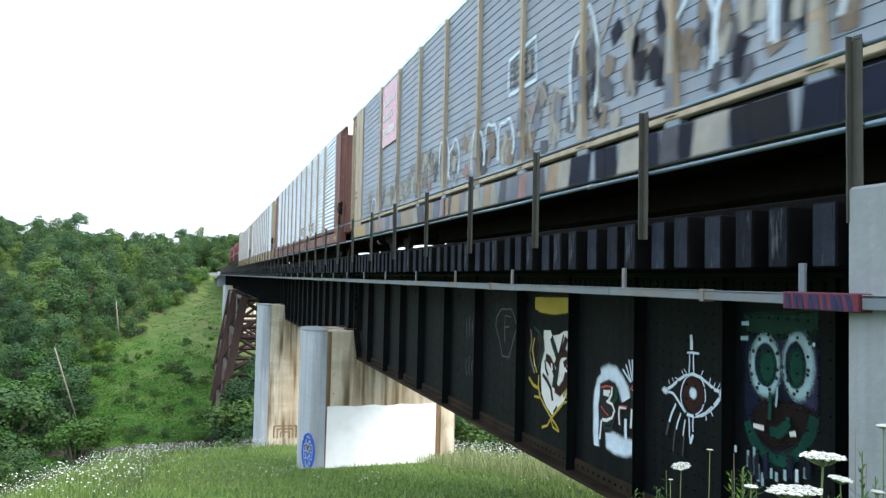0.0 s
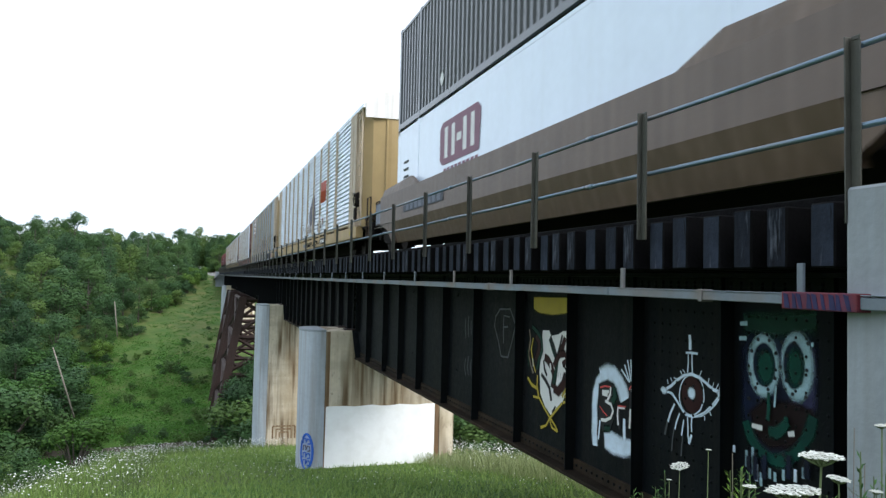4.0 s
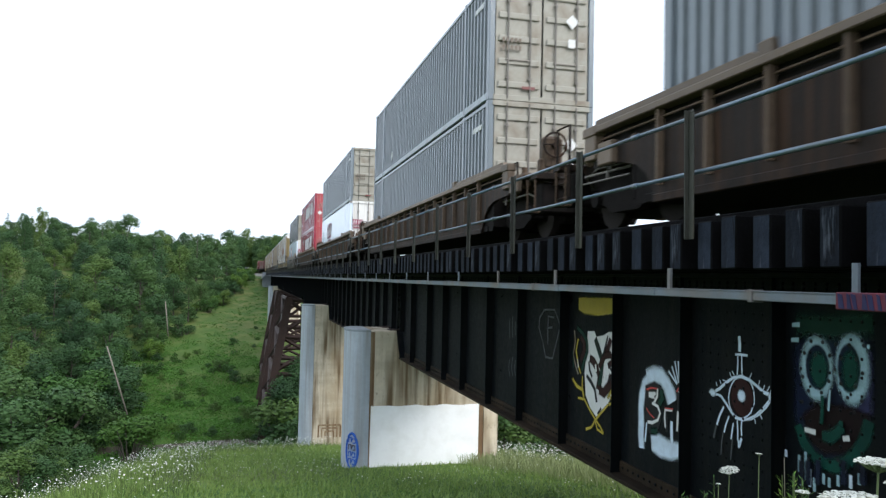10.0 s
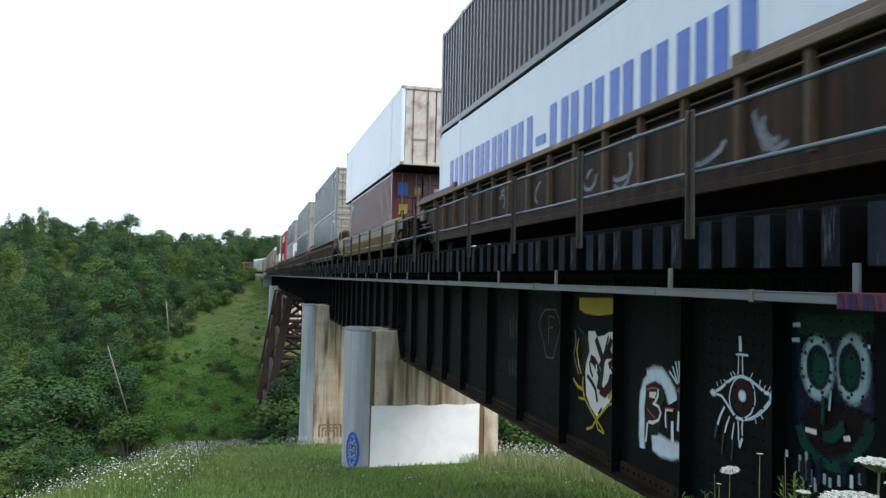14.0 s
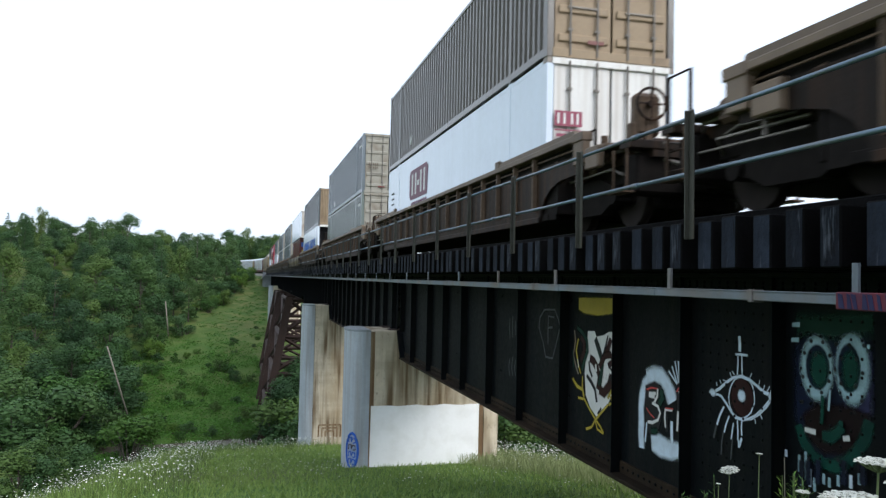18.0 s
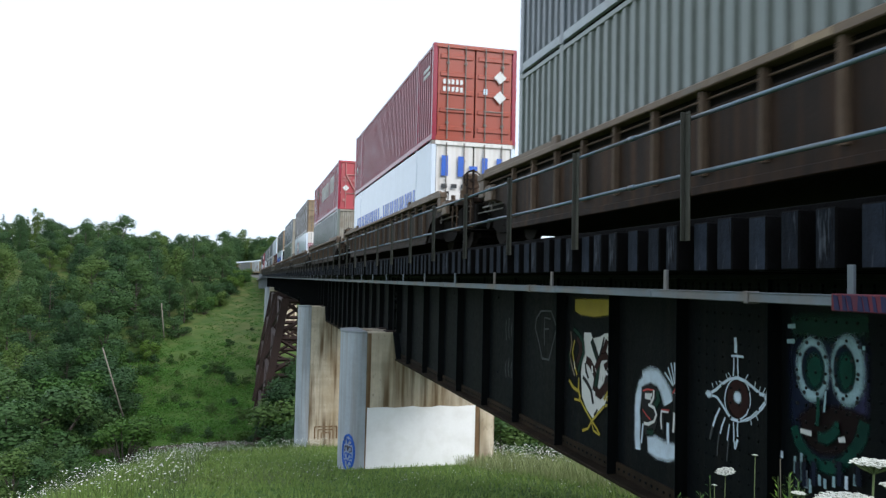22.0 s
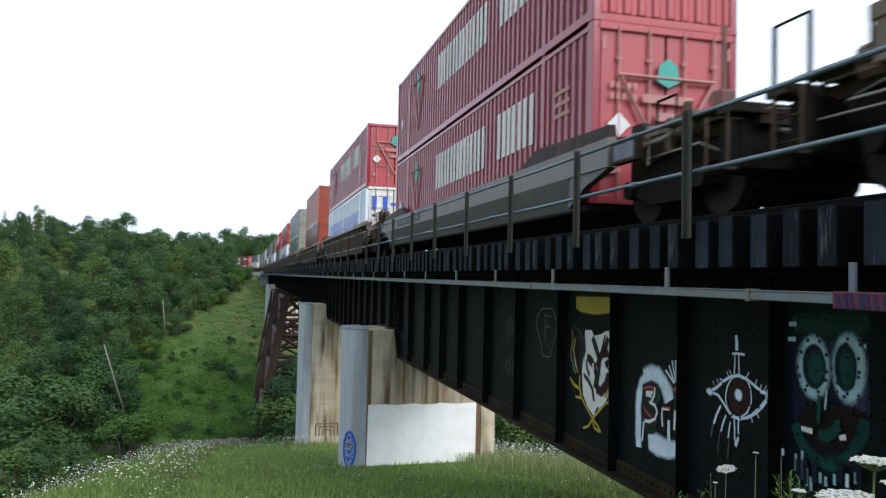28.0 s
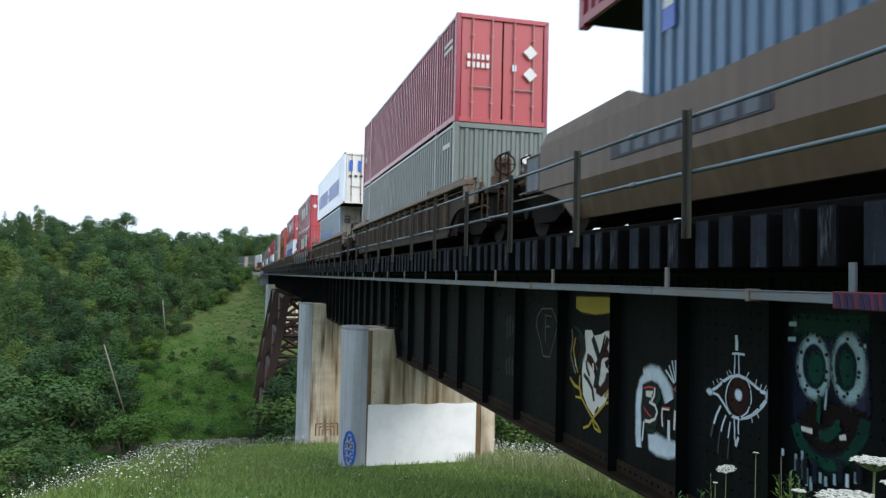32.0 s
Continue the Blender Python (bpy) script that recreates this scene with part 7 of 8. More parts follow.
def autorack_paint(c):
    """Faded spray-painted throw-ups along the lower half of the blue-grey car carrier."""
    r = random.Random(5)
    body, sill = Paint(c, -1.56 - 0.018, 0.0), Paint(c, -1.56 - 0.054, 0.0)

    def outline(y, z, w, h, paint):
        """The bowed upper edge of a fat letter."""
        n, ph = 12, r.uniform(0, 6)
        body.stroke([(y + w * 0.55 * math.cos(a) * (1 + 0.12 * math.sin(3 * a + ph)), z + h * (0.45 + 0.55 * math.sin(a)) * (1 + 0.08 * math.sin(4 * a + ph))) for a in (-0.5 + 4.1 * i / n for i in range(n + 1))], 0.035, paint, 0.035)

    def dabs(y, z0, z1, paints, count, reach):
        for _ in range(count):
            q = y + r.uniform(-reach, reach)
            lo = r.uniform(z0, z0 + 0.75 * (z1 - z0))
            h = r.uniform(0.18, 0.5)
            body.layer = r.randrange(0, 10)
            body.stroke([(q, lo), (q + r.uniform(-0.08, 0.08), lo + h / 2), (q + r.uniform(-0.14, 0.14), min(z1, lo + h))], r.uniform(0.10, 0.24), r.choice(paints), 0.06)

    pale = ("cream", "cream", "slate", "cream", "umber")
    warm = ("cream", "cream", "umber", "rose", "slate", "slate_deep")
    deep = ("slate_deep", "mark_navy", "umber", "mark_navy", "slate_deep", "cream", "umber")
    y = 10.8
    while y > -11.4:
        if y > 5:
            top, paints, n, step = r.uniform(1.55, 1.95), pale, 3, 0.62
        elif y > -2.5:
            top, paints, n, step = r.uniform(1.85, 2.25), warm, 6, 0.70
        elif y > -8.4:
            top, paints, n, step = r.uniform(2.3, 2.9), deep, 10, 0.80
        else:
            top, paints, n, step = r.uniform(1.8, 2.3), ("slate", "slate", "cream"), 2, 0.80
        dabs(y, 1.05, top, paints, n, step * 0.55)
        body.layer = 11
        outline(y, 1.08, step * 0.9, top - 1.1, r.choice(("mark_pale", "cream", "cream")))
        y -= step
    # a small boxed tag above the large letters
    body.stroke([(-0.4, 2.35), (-0.4, 2.9), (-1.5, 3.0), (-1.55, 2.3), (-0.4, 2.3)], 0.06, "mark_pale", 0.03)
    for k in range(4):
        body.stroke([(-0.6 - 0.24 * k, 2.45), (-0.55 - 0.24 * k, 2.8)], 0.07, "cream", 0.03)
        body.stroke([(-0.5, 2.42 + 0.12 * k), (-1.4, 2.45 + 0.12 * k)], 0.03, "slate_deep", 0.03)
    y = 11.0
    while y > -11.2:
        w = r.uniform(0.25, 0.6)
        dark = -8.6 < y < -2.4
        sill.layer = r.randrange(0, 3)
        paint = r.choice(("mark_navy", "slate_deep", "mark_navy", "cream") if dark else ("cream", "doortan", "slate", "rose", "doortan", "slate_deep"))
        lean = r.uniform(-0.12, 0.12)
        sill.fill([(y - w / 2, 0.49), (y + w / 2, 0.49), (y + w / 2 + lean, 0.86), (y - w / 2 + lean, 0.86)], paint, 0.035)
        y -= w * r.uniform(0.8, 1.2)
    for i in range(9):
        post = Paint(c, -1.56 - 0.087, 0.0)
        yp = -9.33 + 2.073 * i
        for j in range(2):
            z0 = 1.05 + j * 0.45 + r.uniform(-0.08, 0.08)
            post.fill([(yp - 0.085 + 0.018 * j, z0), (yp + 0.085 - 0.018 * j, z0), (yp + 0.07 - 0.012 * j, z0 + 0.4), (yp - 0.07 + 0.012 * j, z0 + 0.36)],
                      r.choice(("mark_navy", "slate", "cream") if -8.6 < yp < -3.6 else ("cream", "cream", "slate")), 0.012)


build_train()


# ---- trees and scrub ----
def leaves(points, size, r, flat=0.35, facing=None):
    """Small leaf quads at the points, turned at random, or mostly outwards from the clump that they grow on."""
    n = len(points)
    a = np.array([[r.gauss(0, 1), r.gauss(0, 1), r.gauss(0, 1) + flat] for _ in range(n)])
    if facing is not None:
        a = 0.34 * a + np.array(facing)
    a /= np.linalg.norm(a, axis=1, keepdims=True)
    ref = np.where(np.abs(a[:, 2:3]) < 0.9, np.array([[0, 0, 1.0]]), np.array([[1.0, 0, 0]]))
    u = np.cross(a, ref)
    u /= np.linalg.norm(u, axis=1, keepdims=True)
    w = np.cross(a, u)
    s = size * np.array([[r.uniform(0.6, 1.3)] for _ in range(n)])
    p = np.array(points)
    quad = np.stack([p - u * s, p - w * s * 0.55, p + u * s, p + w * s * 0.55], 1).reshape(-1, 3)
    return quad


def raw_mesh(name, verts, per, material):
    """A mesh of separate faces with the same number of corners."""
    me = bpy.data.meshes.new(name)
    n = len(verts) // per
    me.vertices.add(len(verts))
    me.vertices.foreach_set("co", np.asarray(verts, np.float32).ravel())
    me.loops.add(n * per)
    me.loops.foreach_set("vertex_index", np.arange(n * per, dtype=np.int32))
    me.polygons.add(n)
    me.polygons.foreach_set("loop_start", np.arange(0, n * per, per, dtype=np.int32))
    me.update()
    me.validate()
    me.materials.append(material)
    return me


def crown_points(r, lobes, n):
    pts, facing = [], []
    total = sum(l[3] ** 2 for l in lobes)
    for cx, cy, cz, rad, sq in lobes:
        for _ in range(int(n * rad ** 2 / total)):
            d = Vector((r.gauss(0, 1), r.gauss(0, 1), r.gauss(0, 1))).normalized()
            if d.z < -0.45 and r.random() < 0.7:
                d.z = -d.z
            k = rad * (0.62 + 0.50 * r.random()) * (1 + 0.16 * noise.noise(d * 2.2 + Vector((cx, cy, cz))))
            pts.append((cx + d.x * k, cy + d.y * k, cz + d.z * k * sq))
            facing.append(tuple(d))
    return pts, facing


def make_tree(seed, h, kind):
    r = random.Random(seed)
    t = thing("tree", "leafy green broadleaf tree on the wooded slope", "tree", "woodland trees")
    trunk = Shape()
    lean = r.uniform(-0.3, 0.3)
    lobes = []
    if kind == "broad":
        trunk.tube([(0, 0, -0.6), (lean * 0.3, 0, h * 0.3), (lean, 0.1, h * 0.75)], 0.02 * h, 7, 0.006 * h)
        for i in range(r.randint(14, 18)):
            a, z = r.uniform(0, 6.28), r.uniform(0.12, 0.84)
            w = h * 0.26 * (1 - abs(z - 0.5) * 1.1) * r.uniform(0.5, 1.0)
            p = (lean * z + math.cos(a) * w, math.sin(a) * w, h * z)
            lobes.append((*p, h * r.uniform(0.11, 0.18), 0.8))
            trunk.tube([(lean * z * 0.6, 0, h * z * 0.62), (p[0] * 0.6, p[1] * 0.6, h * z * 0.85), p], 0.006 * h, 5, 0.002 * h)
        lobes.append((lean, 0, h * 0.88, h * 0.12, 0.9))
        mat, n, size = M["leaf"], 6000, 0.0165 * h
    elif kind == "poplar":
        trunk.tube([(0, 0, -0.6), (0, 0, h * 0.9)], 0.016 * h, 7, 0.004 * h)
        for i in range(13):
            z = 0.25 + 0.055 * i
            a = r.uniform(0, 6.28)
            w = h * 0.10 * r.uniform(0.3, 1.0)
            lobes.append((math.cos(a) * w, math.sin(a) * w, h * z, h * r.uniform(0.10, 0.15) * (1.2 - 0.6 * z), 1.1))
        mat, n, size = M["leaf"], 4600, 0.0145 * h
    elif kind == "conifer":
        trunk.tube([(0, 0, -0.6), (0, 0, h * 0.97)], 0.017 * h, 7, 0.003 * h)
        for i in range(17):
            z = 0.14 + 0.05 * i
            for k in range(4):
                a = r.uniform(0, 6.28)
                w = h * 0.20 * (1.02 - z)
                lobes.append((math.cos(a) * w, math.sin(a) * w, h * z, h * 0.06 * (1.25 - z), 0.5))
        mat, n, size = M["leaf_dark"], 4200, 0.0135 * h
    else:
        for i in range(15):
            a, w = r.uniform(0, 6.28), h * 0.62 * r.random() ** 0.6
            z = h * r.uniform(0.15, 0.85)
            p = (math.cos(a) * w, math.sin(a) * w, z)
            lobes.append((*p, h * r.uniform(0.12, 0.28), 0.9))
            trunk.tube([(p[0] * 0.15, p[1] * 0.15, -0.3), (p[0] * 0.6, p[1] * 0.6, z * 0.6), p], 0.02 * h, 5, 0.006 * h)
        mat, n, size = M["leaf_bush"] if kind == "bush" else M["leaf"], 3400, 0.034 * h
    part("trunk", trunk, M["bark"], t)
    pts, facing = crown_points(r, lobes, n)
    part("crown", raw_mesh("crown", leaves(pts, size, r, 0.35, facing), 4, mat), None, t)
    if kind in ("bush", "darkbush"):
        t.name = "bush"
        tagged(t, "dense green bush on the valley slope", "bush", "valley bushes")
    return t


STRIP = lambda y: -16.2 + (y - 123) * 0.205


def plant():
    r = random.Random(21)
    stock = {}
    for k, (kind, h) in enumerate((("broad", 12.0), ("broad", 13.0), ("broad", 11.0), ("broad", 10.0), ("broad", 12.5), ("poplar", 14.0), ("poplar", 12.0), ("conifer", 13.0),
                                   ("bush", 3.2), ("bush", 2.6), ("darkbush", 3.6), ("darkbush", 3.0))):
        stock.setdefault(kind, []).append([make_tree(100 + k, h, kind), False])

    def put(kind, x, y, scale, z=None):
        entry = r.choice(stock[kind])
        m = Matrix.Translation((x, y, ground_height(x, y) - 0.1 if z is None else z)) @ pose(0, 0, 0, 0, 0, r.uniform(0, 360))
        if not entry[1]:
            entry[1] = True
            ob = entry[0]
            ob.matrix_basis = m
        else:
            ob = copy_thing(entry[0], m)
        ob.scale = (scale * r.uniform(0.9, 1.12),) * 2 + (scale * r.uniform(0.88, 1.12),)
        return ob

    placed = []

    def free(x, y, gap):
        if any((x - a) ** 2 + (y - b) ** 2 < gap * gap for a, b in placed):
            return False
        placed.append((x, y))
        return True
    # the wooded hillside across the creek
    tries = 0
    while len(placed) < 235 and tries < 12000:
        tries += 1
        y = r.uniform(101, 265)
        x = r.uniform(-0.34 * y - 4, min(STRIP(y) - 1.5, 2 if y < 205 else -4))
        if abs(x + 0.085 * y) < 3 and 190 < y < 215:
            continue
        if free(x, y, 5.0 if y < 165 else 6.2):
            kind = r.choices(("broad", "poplar", "conifer"), (7, 2, 1.2))[0]
            edge = STRIP(y) - x
            put(kind, x, y, (0.92 if x > -0.19 * y else 0.8) * (r.uniform(0.5, 0.85) if edge < 7 else r.uniform(0.62, 1.15)))
    # the skyline beyond the far bank
    n = 0
    while n < 60:
        y = r.uniform(300, 470)
        x = r.uniform(-0.2 * y, 0.20 * y)
        px, py, a = on_track(min(y, 420))
        cx = TRACK - (max(0, y - CURVE) ** 2) / (2 * RADIUS)
        if abs(x - cx) < 9 or (cx < x < cx + 30 and y < 365):
            continue
        n += 1
        put(r.choice(("broad", "poplar")), x, y, r.uniform(0.85, 1.2))
    for k in range(26):
        y = r.uniform(225, 340)
        put(r.choice(("broad", "poplar")), r.uniform(-0.10 * y - 6, -0.012 * y - 7), y, r.uniform(0.6, 0.95))
    n = 0
    while n < 46:
        y = r.uniform(345, 410)
        x = r.uniform(-0.048 * y, 0.055 * y)
        if x < TRACK - (y - CURVE) ** 2 / (2 * RADIUS) + 9:
            continue
        n += 1
        put(r.choice(("broad", "poplar")), x, y, r.uniform(1.2, 1.65))
    for k in range(12):
        y = r.uniform(58, 68)
        put("broad", r.uniform(-0.275, -0.185) * y, y, r.uniform(0.42, 0.6))
    # scrub along the foot of the wood and the creek
    for k in range(46):
        y = r.uniform(80, 120)
        x = r.uniform(-0.30 * y, -0.135 * y)
        put(r.choice(("bush", "darkbush")), x, y, r.uniform(0.9, 2.0))
    for k in range(34):
        y = r.uniform(118, 205)
        put(r.choice(("bush", "darkbush")), STRIP(y) + r.uniform(-3.0, 1.0), y, r.uniform(0.6, 1.1))
    for k in range(30):
        y = r.uniform(88, 124)
        put(r.choice(("bush", "bush", "darkbush")), r.uniform(-0.13 * y, 1.0), y, r.uniform(0.2, 0.5))
    n = 0
    while n < 42:
        y = r.uniform(100, 152)
        x = r.uniform(STRIP(y), 2.5)
        if noise.noise((x * 0.11, y * 0.09, 31)) < 0.05:
            continue
        n += 1
        put(r.choice(("bush", "darkbush", "bush")), x, y, r.uniform(0.14, 0.45))
    # around the tower's feet and under the bridge
    for x, y, k in ((4.2, 80, 0.66), (5.4, 82, 0.8), (6.6, 79, 0.75), (3.4, 88, 0.6), (5.6, 94, 0.66)):
        put("broad", x, y, k)
    for x, y, s in ((4.6, 76, 1.5), (5.8, 74, 1.8), (6.5, 80, 2.0), (7.5, 72, 1.6), (5.2, 82, 1.5), (3.2, 99, 0.7), (0.8, 101, 0.5), (2.2, 84, 0.5), (4.6, 92, 1.4)):
        put("darkbush", x, y, s)
    for k in range(26):
        y = r.uniform(37, 62)
        put("darkbush", 11.0 + r.uniform(0.0, 11) + 0.12 * (y - 37), y, r.uniform(1.1, 1.7))
    for x, y, s in ((12.4, 35.5, 0.9), (13.6, 36.5, 1.0), (14.8, 36, 1.0), (12.8, 39, 1.2), (16.0, 36, 1.0), (15.2, 40, 1.3), (17.0, 33, 0.9), (15.6, 31.5, 0.8)):
        put("darkbush", x, y, 0.95 * s)
    for k in range(14):
        put(r.choice(("darkbush", "bush")), r.uniform(12, 26), r.uniform(60, 95), r.uniform(1.2, 2.2))


plant()


def scrub():
    """Low rank herbage over the valley floor and the far slope."""
    r = random.Random(4)
    pts = []
    for k in range(13000):
        y = r.uniform(80, 205)
        x = r.uniform(-0.24 * y, 4.5)
        if x < STRIP(y) - 3 and y > 118:
            continue
        if abs(y - 89 - 0.15 * x) < 2.6 + 1.2 * noise.noise((x * 0.3, 0, 9)) and x < -1:
            continue
        rank = smooth_step(150, 105, y)
        if r.random() > 0.25 + 0.75 * smooth_step(145, 122, y):
            continue
        if noise.noise((x * 0.16, y * 0.16, 5)) < -0.30 - 0.2 * rank + 0.25 * r.random():
            continue
        g = ground_height(x, y)
        w = r.uniform(0.2, 0.5) + rank * r.uniform(0.1, 0.55)
        for _ in range(15):
            a, q = r.uniform(0, 6.28), 1.5 * w * r.random() ** 0.5
            pts.append((x + math.cos(a) * q, y + math.sin(a) * q, g + r.uniform(0.0, 0.8) * w))
    ob = new("valley_herbage", raw_mesh("valley_herbage", leaves(pts, 0.115, r), 4, M["weeds"]))
    tagged(ob, "rank green weeds covering the valley floor", "weeds", kind="stuff")


scrub()


def meadow():
    """Grass blades and white wild flowers over the near knoll."""
    r = np.random.RandomState(3)

    def spots(n, x0, x1, y0, y1, power=1.0):
        x = r.uniform(x0, x1, n)
        y = y0 + (y1 - y0) * r.uniform(0, 1, n) ** power
        z = np.array([ground_height(a, b) for a, b in zip(x, y)])
        return x, y, z
    x, y, z = spots(110000, -17, 17, 11.5, 54, 1.2)
    n = len(x)
    h = r.uniform(0.05, 0.17, n) * (1 + 0.8 * (r.uniform(0, 1, n) > 0.94))
    edge = (x < -2.5) | (x > 9.3) | (y > 44)
    h = np.where(edge, h * 1.9, h)
    a = r.uniform(0, 6.28, n)
    w = 0.007 + 0.007 * r.uniform(0, 1, n) + 0.0004 * y
    lx, ly = r.normal(0, 0.5, n) * h, r.normal(0, 0.5, n) * h
    base = np.stack([x, y, z - 0.01], 1)
    side = np.stack([np.cos(a) * w, np.sin(a) * w, np.zeros(n)], 1)
    tip = base + np.stack([lx, ly, h], 1)
    tri = np.stack([base - side, base + side, tip], 1).reshape(-1, 3)
    tagged(new("meadow_grass", raw_mesh("meadow_grass", tri, 3, M["blade"])), "short rough green grass on the knoll", "grass", kind="stuff")
    # pale dry seed heads, also there to lighten the grass shaded by the bridge
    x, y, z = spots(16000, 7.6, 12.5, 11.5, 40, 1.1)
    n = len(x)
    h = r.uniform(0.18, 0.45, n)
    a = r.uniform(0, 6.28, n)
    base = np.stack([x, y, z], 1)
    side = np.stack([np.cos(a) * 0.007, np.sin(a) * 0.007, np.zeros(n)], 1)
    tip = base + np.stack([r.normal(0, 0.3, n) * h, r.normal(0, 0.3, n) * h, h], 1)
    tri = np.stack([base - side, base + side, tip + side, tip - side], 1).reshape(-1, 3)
    tagged(new("dry_grass", raw_mesh("dry_grass", tri, 4, M["hay"])), "pale dry seed heads lightening the shaded grass", "grass", kind="stuff")
    # flower heads: flat white umbels on thin stems
    heads, stems = [], []
    sets = [spots(5200, -12, -1.4, 18, 50), spots(3200, -3, 9, 12, 50, 0.8), spots(9000, 8.8, 15, 16, 46), spots(2200, -3.5, 5.5, 45, 53)]
    for k, (x, y, z) in enumerate(sets):
        for i in range(len(x)):
            if noise.noise((x[i] * 0.25, y[i] * 0.25, 2)) < (-0.25, 0.0, -0.3, -0.3)[k]:
                continue
            hh = r.uniform(0.25, 0.75) if k != 1 else r.uniform(0.08, 0.3)
            rad = r.uniform(0.010, 0.028) if k != 1 else r.uniform(0.007, 0.02)
            t1, t2 = r.uniform(-0.5, 0.5, 2)
            c = np.array([x[i] + r.uniform(-0.08, 0.08), y[i], z[i] + hh])
            ring = [c + np.array([math.cos(q) * rad, math.sin(q) * rad, (math.cos(q) * t1 + math.sin(q) * t2) * rad]) for q in np.arange(6) * math.pi / 3]
            heads += ring
            stems += [np.array([x[i] - 0.006, y[i], z[i]]), np.array([x[i] + 0.006, y[i], z[i]]), c]
    tagged(new("meadow_flowers", raw_mesh("meadow_flowers", heads, 6, M["petal"])), "scattered white wild carrot flowers in the grass", "flowers", kind="stuff")
    tagged(new("flower_stems", raw_mesh("flower_stems", stems, 3, M["stem"])), "thin green stems of wild flowers", "stems", kind="stuff")


meadow()


def poles():
    for a, b, rad in (((-12.2, 128, -10.0), (-12.8, 128, -4.5), 0.10), ((-11.7, 84, -14.6), (-13.9, 84, -7.6), 0.085), ((-9.0, 84, -17.9), (-10.2, 84, -15.5), 0.08)):
        solid("timber_pole", Shape().tube([a, b], rad, 8, rad * 0.8), M["pole"], "old leaning silvered timber pole in the weeds", "pole", "old poles", smooth=True)


poles()


def wild_carrot(base, top, radius, seed, tilt=(0, 0)):
    """One wild carrot close to the camera: stem, flat head of many florets, feathery leaves."""
    r = random.Random(seed)
    f = thing("wild_carrot", "tall wild carrot with a flat white flower head", "flower", "flowers by the camera")
    b, t = Vector(base), Vector(top)
    mid = b.lerp(t, 0.55) + Vector((r.uniform(-0.02, 0.02), r.uniform(-0.02, 0.02), 0))
    part("stem", Shape().tube([b, mid, t - Vector((0, 0, radius * 0.55))], 0.0026, 6, 0.0018), M["stem"], f, smooth=True)
    rays, flor = Shape(), Shape()
    hub = t - Vector((0, 0, radius * 0.55))
    for i in range(46):
        k = math.sqrt((i + 0.5) / 46)
        a = i * 2.39996
        p = t + Vector((math.cos(a) * radius * k, math.sin(a) * radius * k, radius * (0.05 - 0.07 * k) + (math.cos(a) * tilt[0] + math.sin(a) * tilt[1]) * radius * k))
        if i % 2:
            rays.tube([hub, hub.lerp(p, 0.5) - Vector((0, 0, radius * 0.06)), p], 0.0011, 4)
        for j in range(7):
            q = p + Vector((r.uniform(-1, 1), r.uniform(-1, 1), r.uniform(-0.25, 0.35))) * radius * 0.11
            s = radius * r.uniform(0.07, 0.12)
            flor.add([q + Vector((math.cos(u) * s, math.sin(u) * s, r.uniform(-0.3, 0.3) * s)) for u in (0, 1.26, 2.51, 3.77, 5.03)] + [q + Vector((0, 0, -s * 0.5))], [(0, 1, 2, 3, 4), (1, 0, 5), (2, 1, 5), (3, 2, 5), (4, 3, 5), (0, 4, 5)])
    tagged(part("umbel", rays, M["stem"], f), kind="stuff")
    part("flower_head", flor, M["petal"], f, "white flower head")
    lv = Shape()
    for j in range(4):
        p = b.lerp(mid, r.uniform(0.2, 1.0))
        a = r.uniform(0, 6.28)
        d = Vector((math.cos(a), math.sin(a), 0.8)) * r.uniform(0.05, 0.1)
        for u in range(6):
            q = p + d * (u + 1) / 6
            for s in (-1, 1):
                lv.tube([q, q + Vector((-d.y * s, d.x * s, 0.02)) * (0.75 - 0.1 * u)], 0.0012, 3)
        lv.tube([p, p + d], 0.0013, 4)
    part("leaf", lv, M["stem"], f)


def weed(base, height, seed):
    r = random.Random(seed)
    w = thing("tall_weed", "tall feathery green weed by the abutment", "weed", "weeds by the camera")
    b = Vector(base)
    lv = Shape()
    for k in range(3):
        st = Shape()
        t = b + Vector((r.uniform(-0.05, 0.05), r.uniform(-0.05, 0.05), height * r.uniform(0.93, 1.0)))
        st.tube([b, b.lerp(t, 0.5) + Vector((r.uniform(-0.02, 0.02), 0, 0)), t], 0.004, 5, 0.0015)
        part("stalk", st, M["stem"], w)
        for i in range(70):
            p = b.lerp(t, 0.55 + 0.45 * i / 70)
            a = r.uniform(0, 6.28)
            L = 0.075 * (1.15 - i / 80)
            d = Vector((math.cos(a), math.sin(a), r.uniform(0.3, 1.0))) * L
            o = Vector((-d.y, d.x, 0)) * 0.10
            lv.add([p, p + d * 0.5 + o, p + d, p + d * 0.5 - o], [(0, 1, 2, 3)])
    part("leaves", lv, M["weed_leaf"], w)


def dry_stalk(base, top, seed):
    """A thin dead stem with a few bare twigs."""
    r = random.Random(seed)
    b, t = Vector(base), Vector(top)
    st = Shape().tube([b, b.lerp(t, 0.5) + Vector((r.uniform(-0.01, 0.01), 0, 0)), t], 0.0026, 5, 0.0012)
    for _ in range(5):
        p = b.lerp(t, r.uniform(0.5, 0.95))
        st.tube([p, p + Vector((r.uniform(-0.03, 0.03), r.uniform(-0.02, 0.02), r.uniform(0.02, 0.06)))], 0.0012, 4)
    solid("dry_stalk", st, M["pole"], "thin dead grey-brown weed stalk by the abutment", "weed", "weeds by the camera")


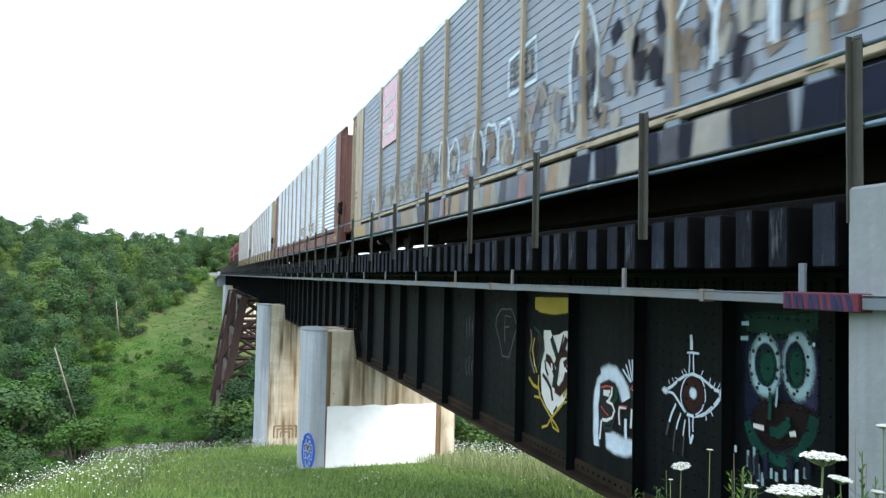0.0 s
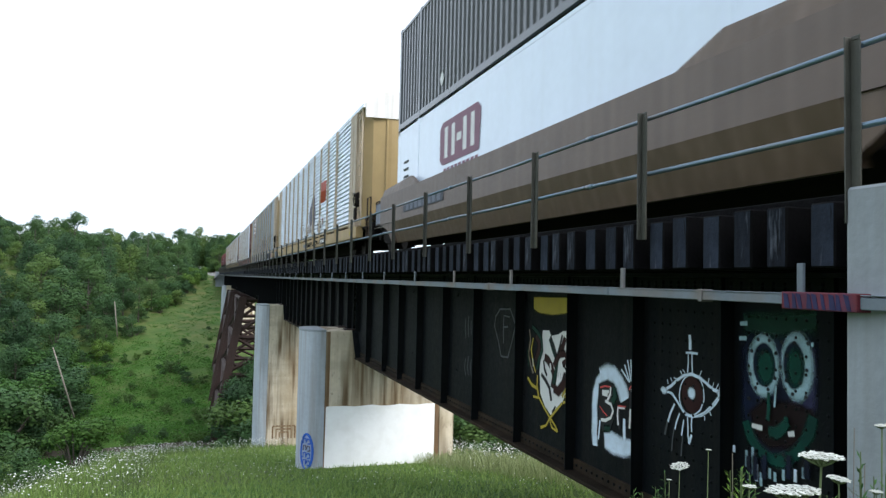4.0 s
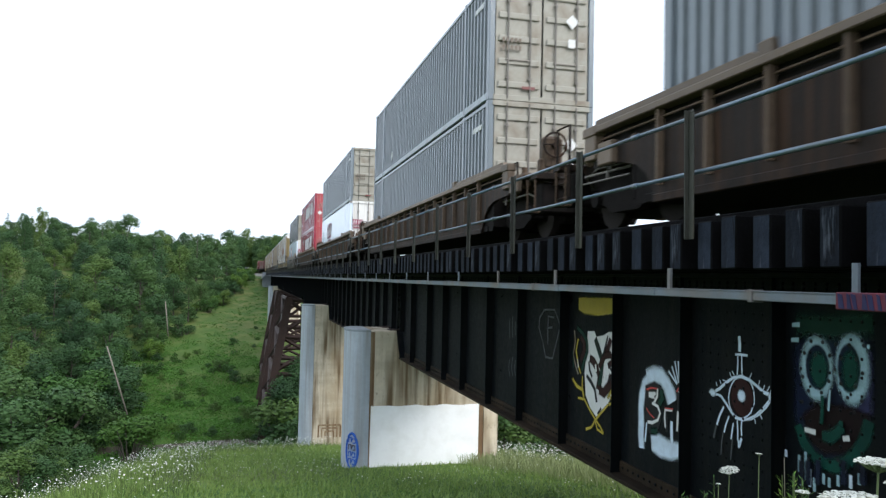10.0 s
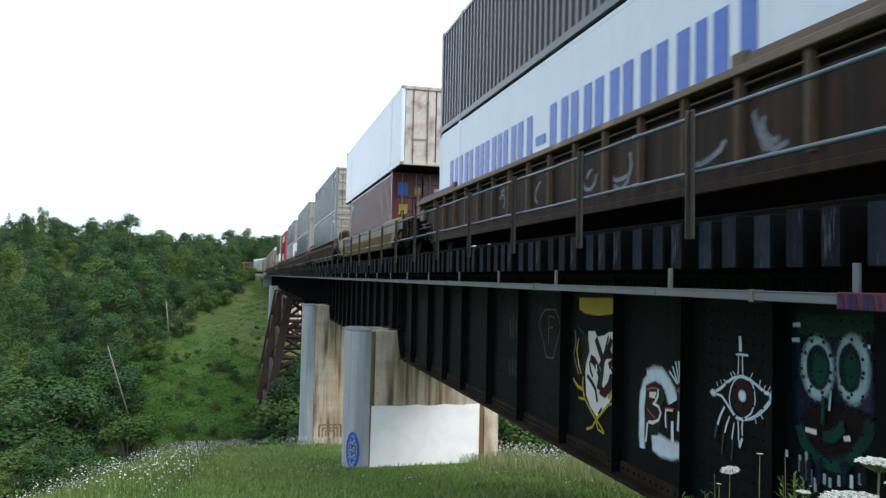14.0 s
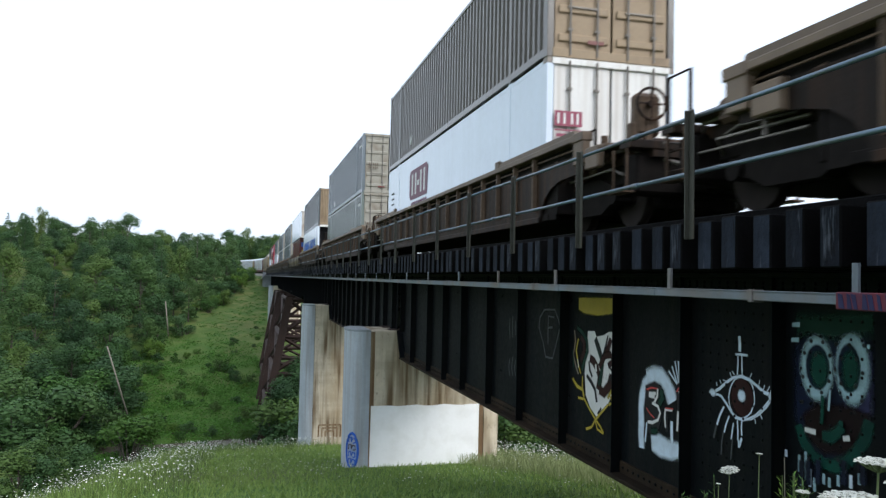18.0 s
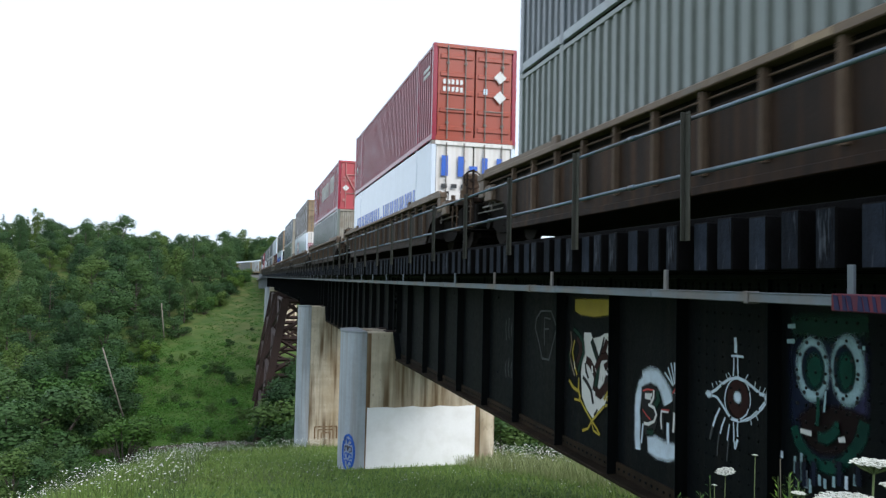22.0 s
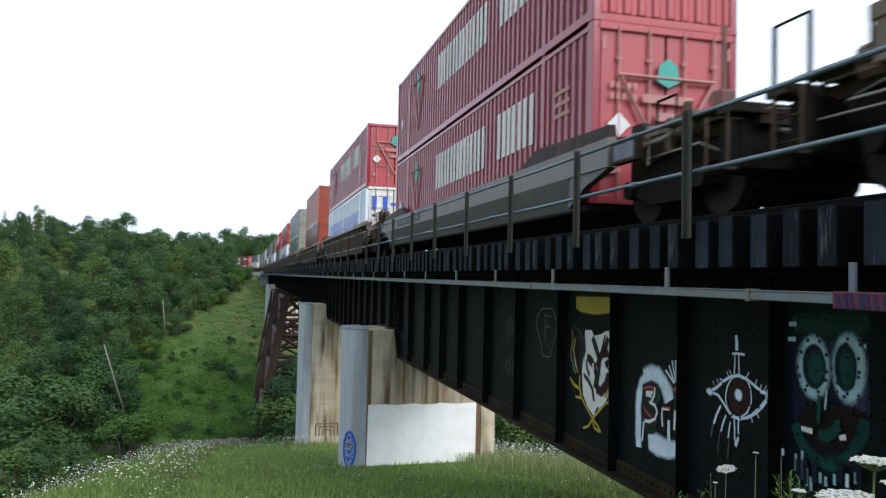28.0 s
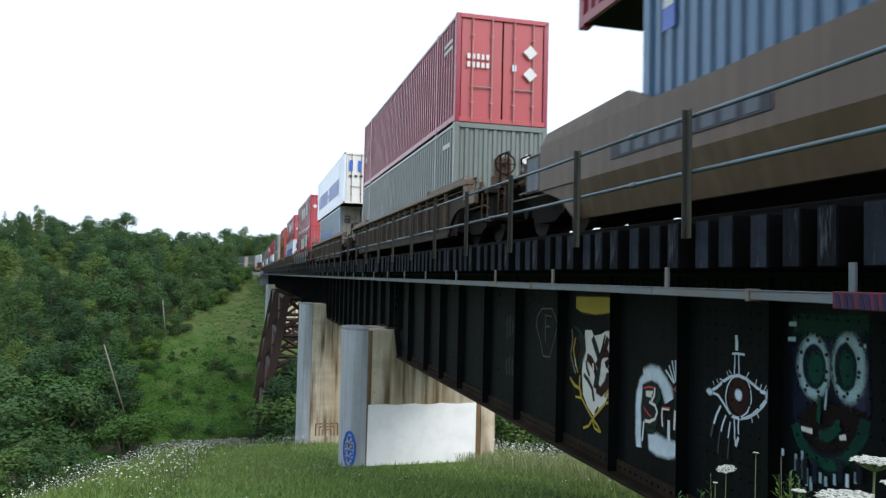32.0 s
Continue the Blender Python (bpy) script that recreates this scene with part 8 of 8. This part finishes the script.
def near_plants():
    g = ground_height
    for k, (x, y, z, rad, tilt) in enumerate(((0.992, 1.020, -0.278, 0.034, (0.0, -0.03)), (0.953, 1.040, -0.337, 0.041, (0.05, -0.10)), (1.526, 1.513, -0.471, 0.027, (-0.1, 0.1)), (1.368, 1.644, -0.515, 0.017, (0, 0)),
                                              (1.852, 2.633, -0.724, 0.036, (0.25, 0.1)), (1.949, 2.582, -0.653, 0.012, (0, 0)), (1.609, 1.463, -0.334, 0.016, (0.1, 0)), (1.623, 1.423, -0.425, 0.018, (0.25, 0.1)),
                                              (1.579, 1.452, -0.490, 0.015, (0, 0)), (1.686, 1.487, -0.486, 0.010, (0, 0)), (1.812, 2.645, -0.779, 0.010, (0, 0)))):
        bx, by = x + 0.02 * (k % 3 - 1), y + 0.03
        wild_carrot((bx, by, g(bx, by)), (x, y, z), rad, 40 + k, tilt)
    for k, (x, y, top) in enumerate(((1.585, 1.481, -0.366), (1.604, 1.439, -0.441), (1.668, 1.525, -0.429), (1.537, 1.358, -0.451), (1.776, 2.217, -0.581), (1.789, 2.198, -0.613), (1.861, 2.738, -0.775), (1.785, 2.765, -0.855), (1.580, 1.586, -0.527))):
        weed((x, y, g(x, y)), top - g(x, y), 60 + k)
    for k, (x, y, z) in enumerate(((1.706, 1.510, -0.314), (1.715, 1.493, -0.343), (1.725, 1.487, -0.323), (1.638, 1.574, -0.362), (1.689, 1.516, -0.373), (1.643, 1.546, -0.448), (1.774, 2.220, -0.578))):
        bx, by = x - 0.03 + 0.01 * k, y + 0.02
        dry_stalk((bx, by, g(bx, by)), (x, y, z), 80 + k)


near_plants()


def motions():
    for ob, s, z, reach in TRAIN:
        rows = []
        for t in range(0, 33):
            d = s + SPEED * t
            x0, y0, a0 = on_track(d - reach)
            x1, y1, a1 = on_track(d + reach)
            rows.append((t, pose((x0 + x1) / 2, (y0 + y1) / 2, z, 0, 0, math.degrees(math.atan2(x0 - x1, y1 - y0)))))
        walk(ob, rows)


motions()
